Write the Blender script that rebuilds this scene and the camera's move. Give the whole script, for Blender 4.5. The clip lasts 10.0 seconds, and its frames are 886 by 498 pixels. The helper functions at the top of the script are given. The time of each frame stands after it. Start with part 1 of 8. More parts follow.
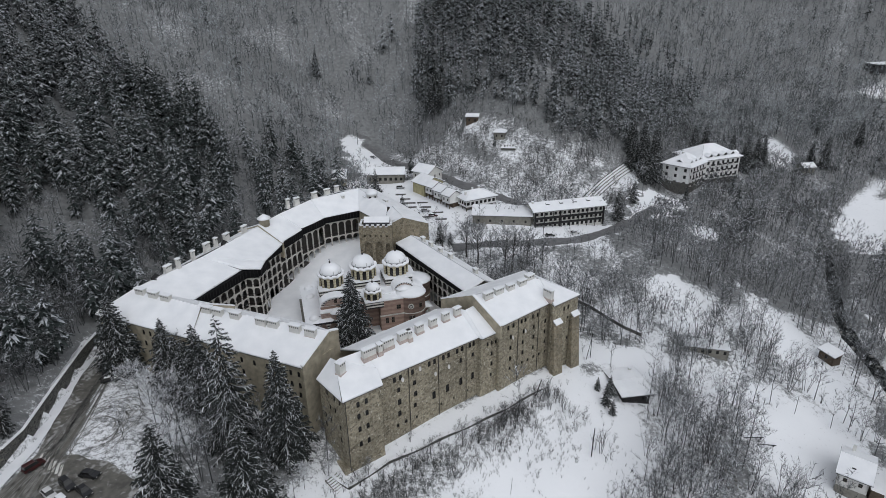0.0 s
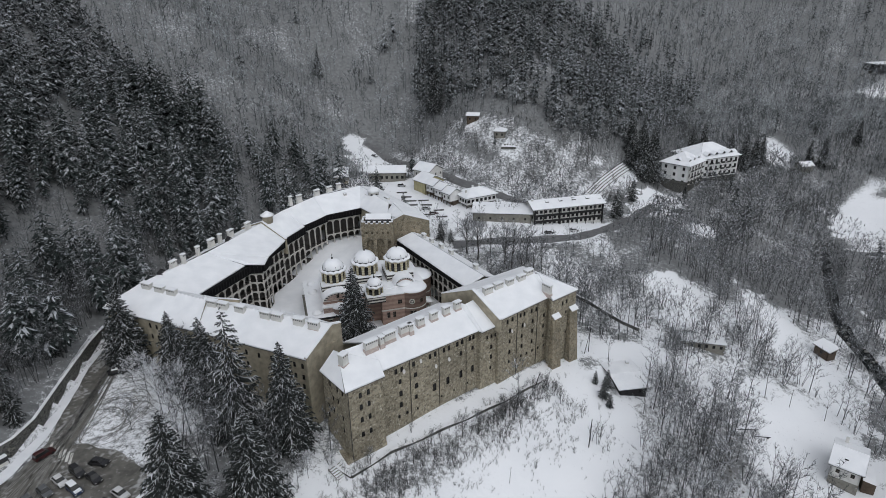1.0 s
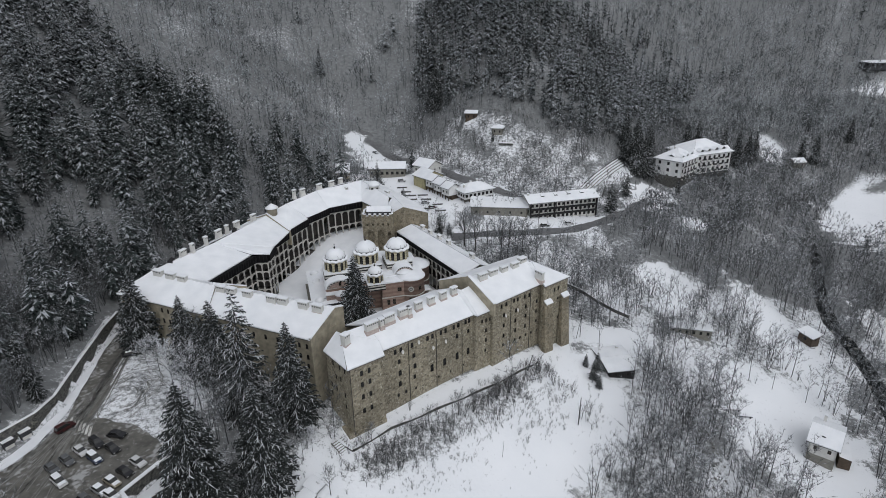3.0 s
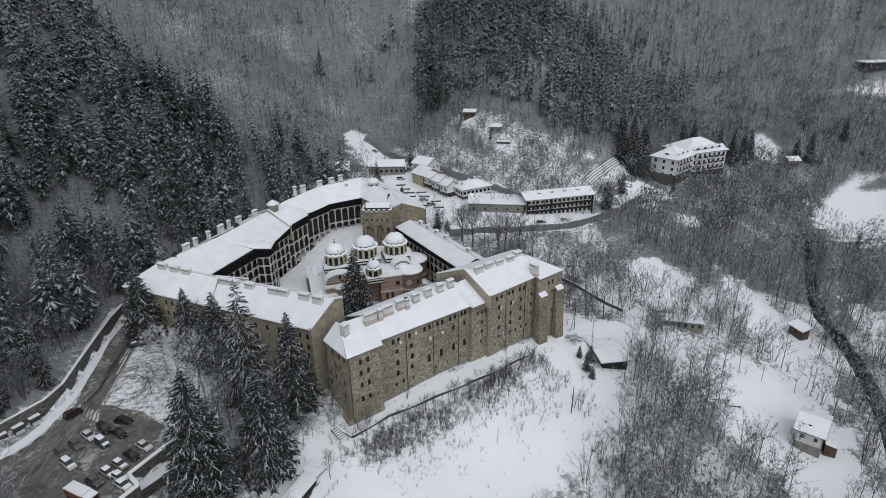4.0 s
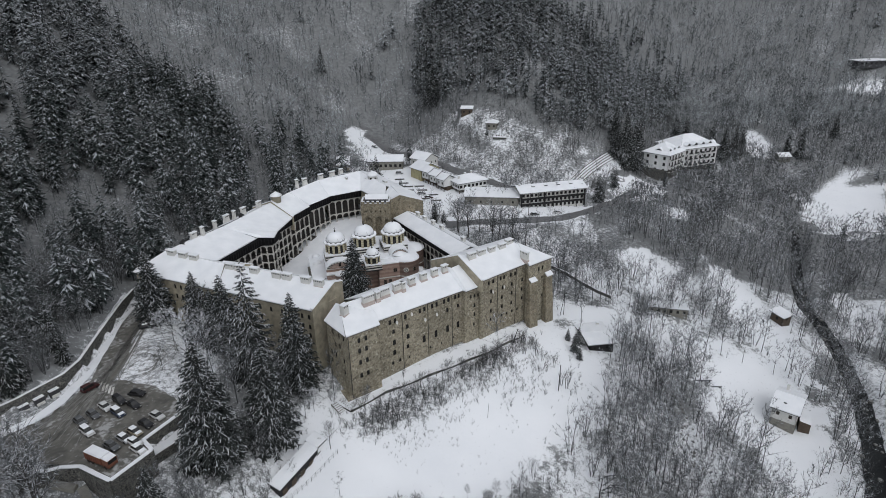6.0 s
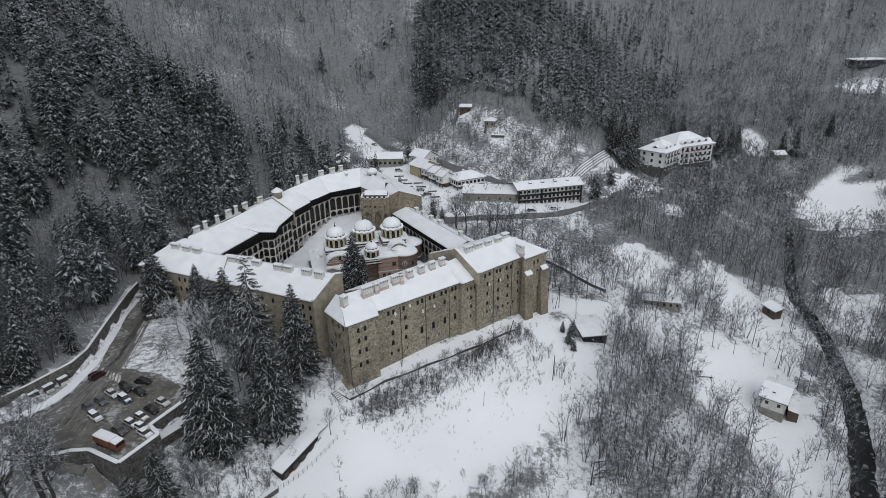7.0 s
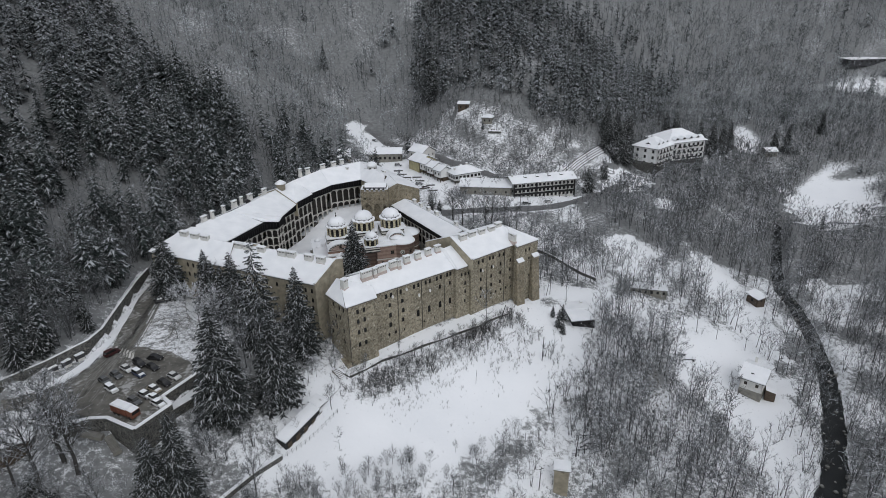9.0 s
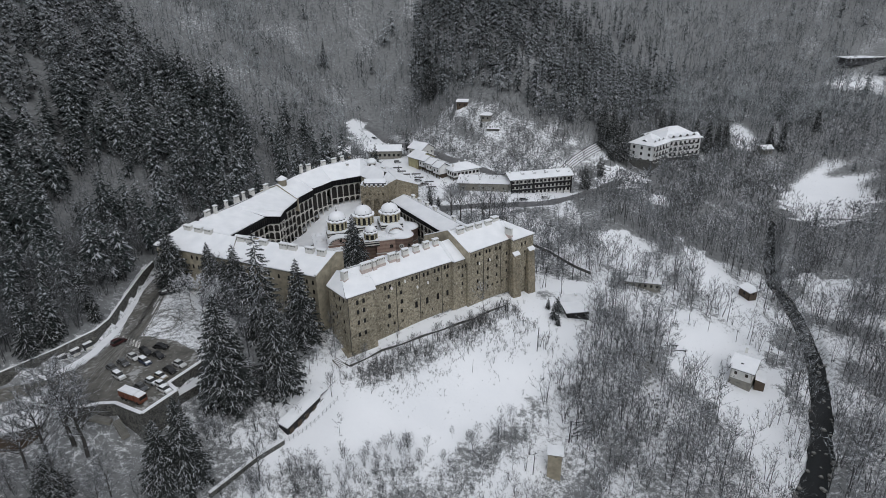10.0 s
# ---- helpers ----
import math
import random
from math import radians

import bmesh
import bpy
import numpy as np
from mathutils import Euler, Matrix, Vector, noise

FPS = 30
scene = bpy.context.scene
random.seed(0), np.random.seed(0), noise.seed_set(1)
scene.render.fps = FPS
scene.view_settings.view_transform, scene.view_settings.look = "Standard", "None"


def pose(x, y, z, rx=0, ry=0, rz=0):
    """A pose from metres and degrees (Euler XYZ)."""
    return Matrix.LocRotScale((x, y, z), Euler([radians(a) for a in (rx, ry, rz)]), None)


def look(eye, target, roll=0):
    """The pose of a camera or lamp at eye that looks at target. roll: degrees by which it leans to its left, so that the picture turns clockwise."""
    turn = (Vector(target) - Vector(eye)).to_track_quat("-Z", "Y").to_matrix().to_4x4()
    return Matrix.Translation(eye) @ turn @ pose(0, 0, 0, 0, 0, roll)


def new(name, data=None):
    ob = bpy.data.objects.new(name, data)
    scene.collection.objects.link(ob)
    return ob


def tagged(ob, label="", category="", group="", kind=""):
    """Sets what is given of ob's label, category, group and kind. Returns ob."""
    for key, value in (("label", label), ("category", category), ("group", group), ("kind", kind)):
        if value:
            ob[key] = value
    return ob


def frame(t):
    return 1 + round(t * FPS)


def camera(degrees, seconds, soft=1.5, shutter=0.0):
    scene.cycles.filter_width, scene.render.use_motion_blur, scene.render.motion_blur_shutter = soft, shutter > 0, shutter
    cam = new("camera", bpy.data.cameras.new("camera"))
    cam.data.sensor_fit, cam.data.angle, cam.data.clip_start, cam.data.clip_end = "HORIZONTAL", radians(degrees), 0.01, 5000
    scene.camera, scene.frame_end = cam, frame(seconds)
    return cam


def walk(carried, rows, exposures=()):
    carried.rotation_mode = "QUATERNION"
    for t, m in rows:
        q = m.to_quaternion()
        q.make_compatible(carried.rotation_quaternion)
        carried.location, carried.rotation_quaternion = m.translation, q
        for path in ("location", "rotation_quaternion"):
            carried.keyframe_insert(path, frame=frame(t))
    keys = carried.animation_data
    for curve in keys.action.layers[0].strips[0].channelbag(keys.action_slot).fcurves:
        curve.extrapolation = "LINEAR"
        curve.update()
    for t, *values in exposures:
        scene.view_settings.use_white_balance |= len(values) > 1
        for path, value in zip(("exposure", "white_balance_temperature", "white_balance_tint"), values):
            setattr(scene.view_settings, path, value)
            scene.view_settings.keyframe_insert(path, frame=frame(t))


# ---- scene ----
cam = camera(73.9, 10.0, soft=0.6)
PATH = [
    (0, (-0.219, 0.81, 93.837), (-0.313, 2.656, 93.073), -0.9),
    (0.5, (-0.127, -0.824, 93.832), (-0.223, 1.022, 93.067), -0.9),
    (1, (0.035, -2.614, 93.83), (-0.062, -0.768, 93.066), -0.9),
    (1.5, (0.29, -4.632, 93.85), (0.192, -2.786, 93.086), -0.9),
    (2, (0.647, -6.86, 93.875), (0.549, -5.015, 93.111), -1.0),
    (2.5, (1.105, -9.199, 93.884), (1.005, -7.354, 93.12), -1.0),
    (4, (2.91, -16.612, 93.773), (2.808, -14.766, 93.01), -1.0),
    (4.5, (3.574, -19.131, 93.765), (3.471, -17.286, 93.002), -1.0),
    (5, (4.242, -21.689, 93.762), (4.138, -19.844, 92.997), -1.0),
    (5.5, (4.851, -24.274, 93.764), (4.746, -22.429, 93.0), -1.0),
    (7, (6.656, -31.781, 93.731), (6.549, -29.937, 92.965), -1.0),
    (7.5, (7.269, -34.351, 93.728), (7.161, -32.507, 92.962), -1.0),
    (8, (7.904, -36.925, 93.722), (7.795, -35.081, 92.954), -1.0),
    (8.5, (8.514, -39.569, 93.732), (8.404, -37.725, 92.964), -1.0),
    (9, (9.108, -42.235, 93.744), (8.997, -40.391, 92.976), -0.9),
    (9.5, (9.716, -44.897, 93.751), (9.604, -43.054, 92.981), -0.9),
    (10, (10.299, -47.558, 93.746), (10.187, -45.716, 92.976), -0.9),
]
walk(cam, [(t, look(eye, target, roll)) for t, eye, target, roll in PATH])

# ---- light ----
world = bpy.data.worlds.new("overcast_sky")
scene.world = world
world.use_nodes = True
wn, wl = world.node_tree.nodes, world.node_tree.links
sky = wn.new("ShaderNodeTexSky")
sky.sky_type = 'NISHITA'
sky.sun_disc = False
sky.sun_elevation, sky.sun_rotation = radians(56), radians(150)
cloud = wn.new("ShaderNodeHueSaturation")
cloud.inputs["Saturation"].default_value = 0.27
wl.new(sky.outputs[0], cloud.inputs["Color"])
wl.new(cloud.outputs[0], wn["Background"].inputs[0])
wn["Background"].inputs[1].default_value = 0.177
sun = new("sun", bpy.data.lights.new("sun", 'SUN'))
sun.data.energy, sun.data.angle, sun.data.color = 0.5, radians(90), (0.97, 1.0, 0.98)
sun.matrix_world = look((50, -90, 160), (0, 0, 0))


# ---- materials ----
def material(name, rough=0.8):
    m = bpy.data.materials.new(name)
    m.use_nodes = True
    b = m.node_tree.nodes["Principled BSDF"]
    b.inputs["Roughness"].default_value = rough
    return m, m.node_tree.nodes, m.node_tree.links, b


def tex(n, l, scale, detail=4, kind="noise", coord="Object", stretch=(1, 1, 1)):
    c = n.new("ShaderNodeTexCoord")
    mp = n.new("ShaderNodeMapping")
    mp.inputs["Scale"].default_value = stretch
    l.new(c.outputs[coord], mp.inputs[0])
    if kind == "noise":
        t = n.new("ShaderNodeTexNoise")
        t.inputs["Detail"].default_value = detail
    else:
        t = n.new("ShaderNodeTexVoronoi")
        if kind == "edge":
            t.feature = 'DISTANCE_TO_EDGE'
    t.inputs["Scale"].default_value = scale
    l.new(mp.outputs[0], t.inputs["Vector"])
    return t.outputs[0]


def ramp(n, l, src, stops):
    r = n.new("ShaderNodeValToRGB")
    e = r.color_ramp.elements
    for i, (p, c) in enumerate(stops):
        s = e[i] if i < 2 else e.new(p)
        s.position, s.color = p, (*c, 1) if isinstance(c, tuple) else (c, c, c, 1)
    l.new(src, r.inputs[0])
    return r.outputs[0]


def mix(n, l, f, a, b, how='MIX'):
    m = n.new("ShaderNodeMix")
    m.data_type, m.blend_type = 'RGBA', how
    for k, v in ((0, f), (6, a), (7, b)):
        if isinstance(v, (float, int)):
            m.inputs[k].default_value = v
        elif isinstance(v, tuple):
            m.inputs[k].default_value = (*v, 1)
        else:
            l.new(v, m.inputs[k])
    return m.outputs[2]


def calc(n, l, op, a, b=0.0, clamp=False):
    m = n.new("ShaderNodeMath")
    m.operation, m.use_clamp = op, clamp
    for k, v in ((0, a), (1, b)):
        if isinstance(v, (float, int)):
            m.inputs[k].default_value = v
        else:
            l.new(v, m.inputs[k])
    return m.outputs[0]


def bump(n, l, b, src, strength=0.3, dist=0.05):
    u = n.new("ShaderNodeBump")
    u.inputs["Strength"].default_value, u.inputs["Distance"].default_value = strength, dist
    l.new(src, u.inputs["Height"])
    l.new(u.outputs[0], b.inputs["Normal"])


def upward(n, l):
    g = n.new("ShaderNodeNewGeometry")
    s = n.new("ShaderNodeSeparateXYZ")
    l.new(g.outputs["Normal"], s.inputs[0])
    return s.outputs[2]


SNOW = (0.85, 0.86, 0.88)


def snow_material():
    m, n, l, b = material("snow", 0.65)
    c = ramp(n, l, tex(n, l, 0.25), [(0.3, (0.76, 0.775, 0.80)), (0.7, SNOW)])
    l.new(c, b.inputs["Base Color"])
    bump(n, l, b, tex(n, l, 1.3, 6), 0.35, 0.12)
    return m


def stone_material(name, low, high, scale=1.6, white=0.12):
    """Rubble masonry: stones of about half a metre with pale joints, damp streaks and lime patches."""
    m, n, l, b = material(name, 0.9)
    cell = n.new("ShaderNodeTexVoronoi")
    cell.inputs["Scale"].default_value = scale
    c = n.new("ShaderNodeTexCoord")
    l.new(c.outputs["Object"], cell.inputs["Vector"])
    tone = ramp(n, l, cell.outputs["Color"], [(0.15, low), (0.85, high)])
    big = ramp(n, l, tex(n, l, 0.11, 5), [(0.3, 0.72), (0.7, 1.12)])
    tone = mix(n, l, 1.0, tone, big, 'MULTIPLY')
    streak = ramp(n, l, tex(n, l, 0.5, 4, stretch=(1, 1, 0.12)), [(0.35, 0.75), (0.6, 1.0)])
    tone = mix(n, l, 0.6, tone, streak, 'MULTIPLY')
    speck = ramp(n, l, tex(n, l, 2.4, 6), [(0.40, 0.35), (0.50, 1.0)])
    tone = mix(n, l, 0.55, tone, speck, 'MULTIPLY')
    joint = ramp(n, l, tex(n, l, scale, kind="edge"), [(0.02, 1.0), (0.08, 0.0)])
    tone = mix(n, l, calc(n, l, 'MULTIPLY', joint, 0.35), tone, (0.36, 0.34, 0.28))
    lime = ramp(n, l, tex(n, l, 1.8, 6), [(0.60, 0.0), (0.68, 1.0)])
    tone = mix(n, l, calc(n, l, 'MULTIPLY', lime, white * 4), tone, (0.54, 0.51, 0.44))
    l.new(tone, b.inputs["Base Color"])
    bump(n, l, b, tex(n, l, scale, kind="edge"), 0.5, 0.08)
    return m


def plain(name, colour, rough=0.8, vary=0.25, scale=1.2, metal=0.0):
    m, n, l, b = material(name, rough)
    lo = tuple(v * (1 - vary) for v in colour)
    hi = tuple(min(1, v * (1 + vary * 0.6)) for v in colour)
    a = ramp(n, l, tex(n, l, scale, 6), [(0.3, lo), (0.7, hi)])
    s = ramp(n, l, tex(n, l, scale * 0.2, 3, stretch=(1, 1, 0.3)), [(0.3, 0.82), (0.65, 1.0)])
    l.new(mix(n, l, 1.0, a, s, 'MULTIPLY'), b.inputs["Base Color"])
    b.inputs["Metallic"].default_value = metal
    bump(n, l, b, tex(n, l, scale * 6, 4), 0.2, 0.02)
    return m


def striped(name, a, c, period, rough=0.85):
    """Painted courses, alternating every half period in height."""
    m, n, l, b = material(name, rough)
    co = n.new("ShaderNodeTexCoord")
    s = n.new("ShaderNodeSeparateXYZ")
    l.new(co.outputs["Object"], s.inputs[0])
    f = calc(n, l, 'FRACT', calc(n, l, 'MULTIPLY', s.outputs[2], 1 / period))
    k = calc(n, l, 'GREATER_THAN', f, 0.5)
    col = mix(n, l, k, a, c)
    worn = ramp(n, l, tex(n, l, 0.8, 6), [(0.3, 0.78), (0.7, 1.05)])
    l.new(mix(n, l, 1.0, col, worn, 'MULTIPLY'), b.inputs["Base Color"])
    return m


def snowy(name, low, high, cover, scale=0.8, rough=0.9, snow=(0.74, 0.76, 0.80), soft=0.12, toned=0.0):
    """A plant surface with snow lying in flecks on what faces up; toned lets each tree of a wood differ by its own tone."""
    m, n, l, b = material(name, rough)
    src, f = tex(n, l, scale * 0.35, 4), calc(n, l, 'ADD', calc(n, l, 'MULTIPLY', upward(n, l), 0.35), tex(n, l, scale, 5))
    if toned:
        at = n.new("ShaderNodeAttribute")
        at.attribute_name = "tone"
        t = calc(n, l, 'MULTIPLY', calc(n, l, 'SUBTRACT', at.outputs["Fac"], 0.5), toned)
        src, f = calc(n, l, 'ADD', src, t), calc(n, l, 'ADD', f, calc(n, l, 'MULTIPLY', t, 0.35))
    base = ramp(n, l, src, [(0.3, low), (0.7, high)])
    f = ramp(n, l, f, [(1.0 - cover - soft, 0.0), (1.0 - cover + soft, 1.0)])
    l.new(mix(n, l, f, base, snow), b.inputs["Base Color"])
    return m


M = {}
M["snow"] = snow_material()
M["stone"] = stone_material("rubble_stone", (0.190, 0.164, 0.115), (0.40, 0.354, 0.262), white=0.2)
M["tower"] = stone_material("tower_stone", (0.17, 0.145, 0.10), (0.32, 0.27, 0.19), 1.2, 0.06)
M["wallstone"] = stone_material("grey_stone", (0.035, 0.035, 0.036), (0.13, 0.13, 0.125), 1.8, 0.05)
M["plaster"] = plain("beige_plaster", (0.365, 0.325, 0.245), 0.9, 0.3, 0.6)
M["ochre"] = plain("ochre_plaster", (0.42, 0.38, 0.22), 0.9, 0.25, 0.6)
M["white"] = plain("white_plaster", (0.66, 0.65, 0.62), 0.85, 0.12, 0.8)
M["cream"] = plain("cream_limewash", (0.60, 0.58, 0.54), 0.85, 0.18, 0.8)
M["brick"] = plain("pink_brick_band", (0.40, 0.30, 0.26), 0.9, 0.3, 2.0)
M["wood"] = plain("dark_wood", (0.018, 0.017, 0.018), 0.8, 0.35, 2.0)
# eave boarding: one near-black colour with weak specular
M["black_boards"] = plain("near_black_boards", (0.008, 0.008, 0.009), 0.95, 0.3, 2.0)
M["black_boards"].node_tree.nodes["Principled BSDF"].inputs["Specular IOR Level"].default_value = 0.15
M["bright"] = plain("bright_white_render", (0.80, 0.80, 0.79), 0.85, 0.08, 0.8)
M["brown"] = plain("brown_wood", (0.09, 0.065, 0.045), 0.8, 0.35, 2.0)
# gallery plaster, its colour darkened to stand for the shade behind the arches
M["shade"] = plain("shade_darkened_plaster", (0.06, 0.055, 0.05), 0.9, 0.3, 0.8)
M["slate"] = plain("dark_slate", (0.05, 0.05, 0.055), 0.7, 0.3, 2.0)
M["iron"] = plain("dark_iron", (0.05, 0.05, 0.05), 0.5, 0.2, 3.0, 0.6)
M["church"] = striped("red_and_ochre_courses", (0.36, 0.255, 0.21), (0.29, 0.195, 0.155), 1.6)
M["drum"] = striped("ochre_and_cream_courses", (0.52, 0.48, 0.36), (0.42, 0.37, 0.24), 0.9)
M["stripe"] = striped("black_and_white_courses", (0.56, 0.54, 0.50), (0.02, 0.02, 0.02), 1.0)
M["slush"] = plain("grey_slush", (0.24, 0.235, 0.22), 0.6, 0.4, 0.8)
M["pale_brick"] = plain("limewashed_brick", (0.52, 0.44, 0.40), 0.9, 0.2, 2.0)
M["asphalt"] = plain("wet_grey_road", (0.15, 0.15, 0.152), 0.45, 0.3, 0.5)
M["concrete"] = plain("concrete", (0.24, 0.23, 0.20), 0.9, 0.2, 1.0)
M["rust"] = plain("orange_paint", (0.17, 0.062, 0.036), 0.6, 0.3, 1.5)
M["tyre"] = plain("rubber", (0.02, 0.02, 0.02), 0.8, 0.2, 4.0)
M["bark"] = snowy("bark", (0.033, 0.035, 0.036), (0.079, 0.083, 0.085), 0.12, 1.4)
M["bark_snow"] = snowy("snow_lined_bark", (0.034, 0.032, 0.030), (0.072, 0.068, 0.064), 0.27, 1.4)
M["rime_bark"] = snowy("rimed_bark", (0.055, 0.060, 0.061), (0.11, 0.12, 0.122), 0.16, 1.4)
M["twig"] = snowy("bare_twigs", (0.040, 0.043, 0.045), (0.125, 0.134, 0.139), 0.20, 0.9)
M["twig_wood"] = snowy("woodland_twigs", (0.039, 0.042, 0.044), (0.155, 0.165, 0.171), 0.21, 0.9, toned=0.5)
M["rime"] = snowy("rimed_twigs", (0.055, 0.060, 0.063), (0.30, 0.315, 0.325), 0.30, 0.35, snow=(0.50, 0.53, 0.545), soft=0.2, toned=0.8)
M["frost"] = snowy("frosted_twigs", (0.20, 0.20, 0.205), (0.44, 0.44, 0.45), 0.45, 0.8)
M["needle"] = snowy("spruce_needles", (0.009, 0.012, 0.011), (0.023, 0.027, 0.025), 0.04, 2.2, snow=(0.5, 0.52, 0.55), soft=0.08)
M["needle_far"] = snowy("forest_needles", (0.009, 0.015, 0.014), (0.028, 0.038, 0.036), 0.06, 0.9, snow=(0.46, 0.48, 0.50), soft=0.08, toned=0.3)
# frosted pines; the paler base also carries distant haze in its colour
M["needle_frost_haze"] = snowy("frosted_hazy_needles", (0.020, 0.026, 0.026), (0.055, 0.066, 0.066), 0.10, 0.7, snow=(0.40, 0.42, 0.44), soft=0.12, toned=0.4)
M["laden"] = snowy("snow_laden_boughs", (0.035, 0.041, 0.042), (0.11, 0.12, 0.125), 0.30, 1.1, snow=(0.46, 0.48, 0.51), soft=0.12, toned=0.5)
M["bough_snow"] = snowy("snow_on_boughs", (0.16, 0.17, 0.175), (0.42, 0.435, 0.45), 0.42, 1.6, snow=(0.66, 0.68, 0.71), soft=0.15)
M["scrub"] = snowy("scrub_stems", (0.054, 0.052, 0.049), (0.136, 0.129, 0.122), 0.15, 0.9)


def glass_material():
    m, n, l, b = material("dark_window_glass", 0.12)
    l.new(ramp(n, l, tex(n, l, 0.4, 2), [(0.3, 0.012), (0.7, 0.03)]), b.inputs["Base Color"])
    return m


M["glass"] = glass_material()


def water_material():
    m, n, l, b = material("river_water", 0.2)
    b.inputs["IOR"].default_value = 1.33
    l.new(ramp(n, l, tex(n, l, 0.3, 5), [(0.35, (0.005, 0.006, 0.006)), (0.75, (0.014, 0.016, 0.016))]), b.inputs["Base Color"])
    bump(n, l, b, tex(n, l, 1.6, 6), 0.5, 0.1)
    return m


M["water"] = water_material()


def road_material():
    """Wet asphalt and brown slush with packed snow between the wheel tracks."""
    m, n, l, b = material("slushy_asphalt", 0.55)
    wet = ramp(n, l, tex(n, l, 0.6, 8), [(0.3, (0.072, 0.069, 0.061)), (0.7, (0.165, 0.157, 0.138))])
    lie = ramp(n, l, calc(n, l, 'ADD', calc(n, l, 'MULTIPLY', tex(n, l, 0.12, 4), 0.5), calc(n, l, 'MULTIPLY', tex(n, l, 0.9, 10), 0.5)), [(0.52, 0.0), (0.60, 0.75)])
    l.new(mix(n, l, lie, wet, (0.46, 0.46, 0.455)), b.inputs["Base Color"])
    bump(n, l, b, tex(n, l, 3.0, 5), 0.3, 0.03)
    return m


M["road"] = road_material()


def ground_material():
    """Snow over brown grass; the attribute 'woods' holds how much litter and scrub shows through."""
    m, n, l, b = material("snowy_ground", 0.85)
    a = n.new("ShaderNodeAttribute")
    a.attribute_name = "woods"
    clean = ramp(n, l, tex(n, l, 0.06, 5), [(0.3, (0.79, 0.805, 0.83)), (0.7, SNOW)])
    fine = tex(n, l, 0.7, 12)
    fine.node.inputs["Roughness"].default_value = 0.70
    litter = ramp(n, l, tex(n, l, 0.5, 6), [(0.3, (0.06, 0.062, 0.061)), (0.7, (0.165, 0.172, 0.172))])
    f = calc(n, l, 'ADD', fine, calc(n, l, 'MULTIPLY', a.outputs["Fac"], 0.36))
    f = calc(n, l, 'ADD', f, calc(n, l, 'MULTIPLY', calc(n, l, 'SUBTRACT', tex(n, l, 0.035, 3), 0.5), 0.25))
    f = calc(n, l, 'ADD', f, calc(n, l, 'MULTIPLY', calc(n, l, 'SUBTRACT', tex(n, l, 3.2, 4), 0.5), 0.5))
    f = ramp(n, l, f, [(0.66, 0.0), (0.84, 0.9)])
    l.new(mix(n, l, f, clean, litter), b.inputs["Base Color"])
    bump(n, l, b, tex(n, l, 0.9, 8), 0.4, 0.2)
    return m


M["ground"] = ground_material()


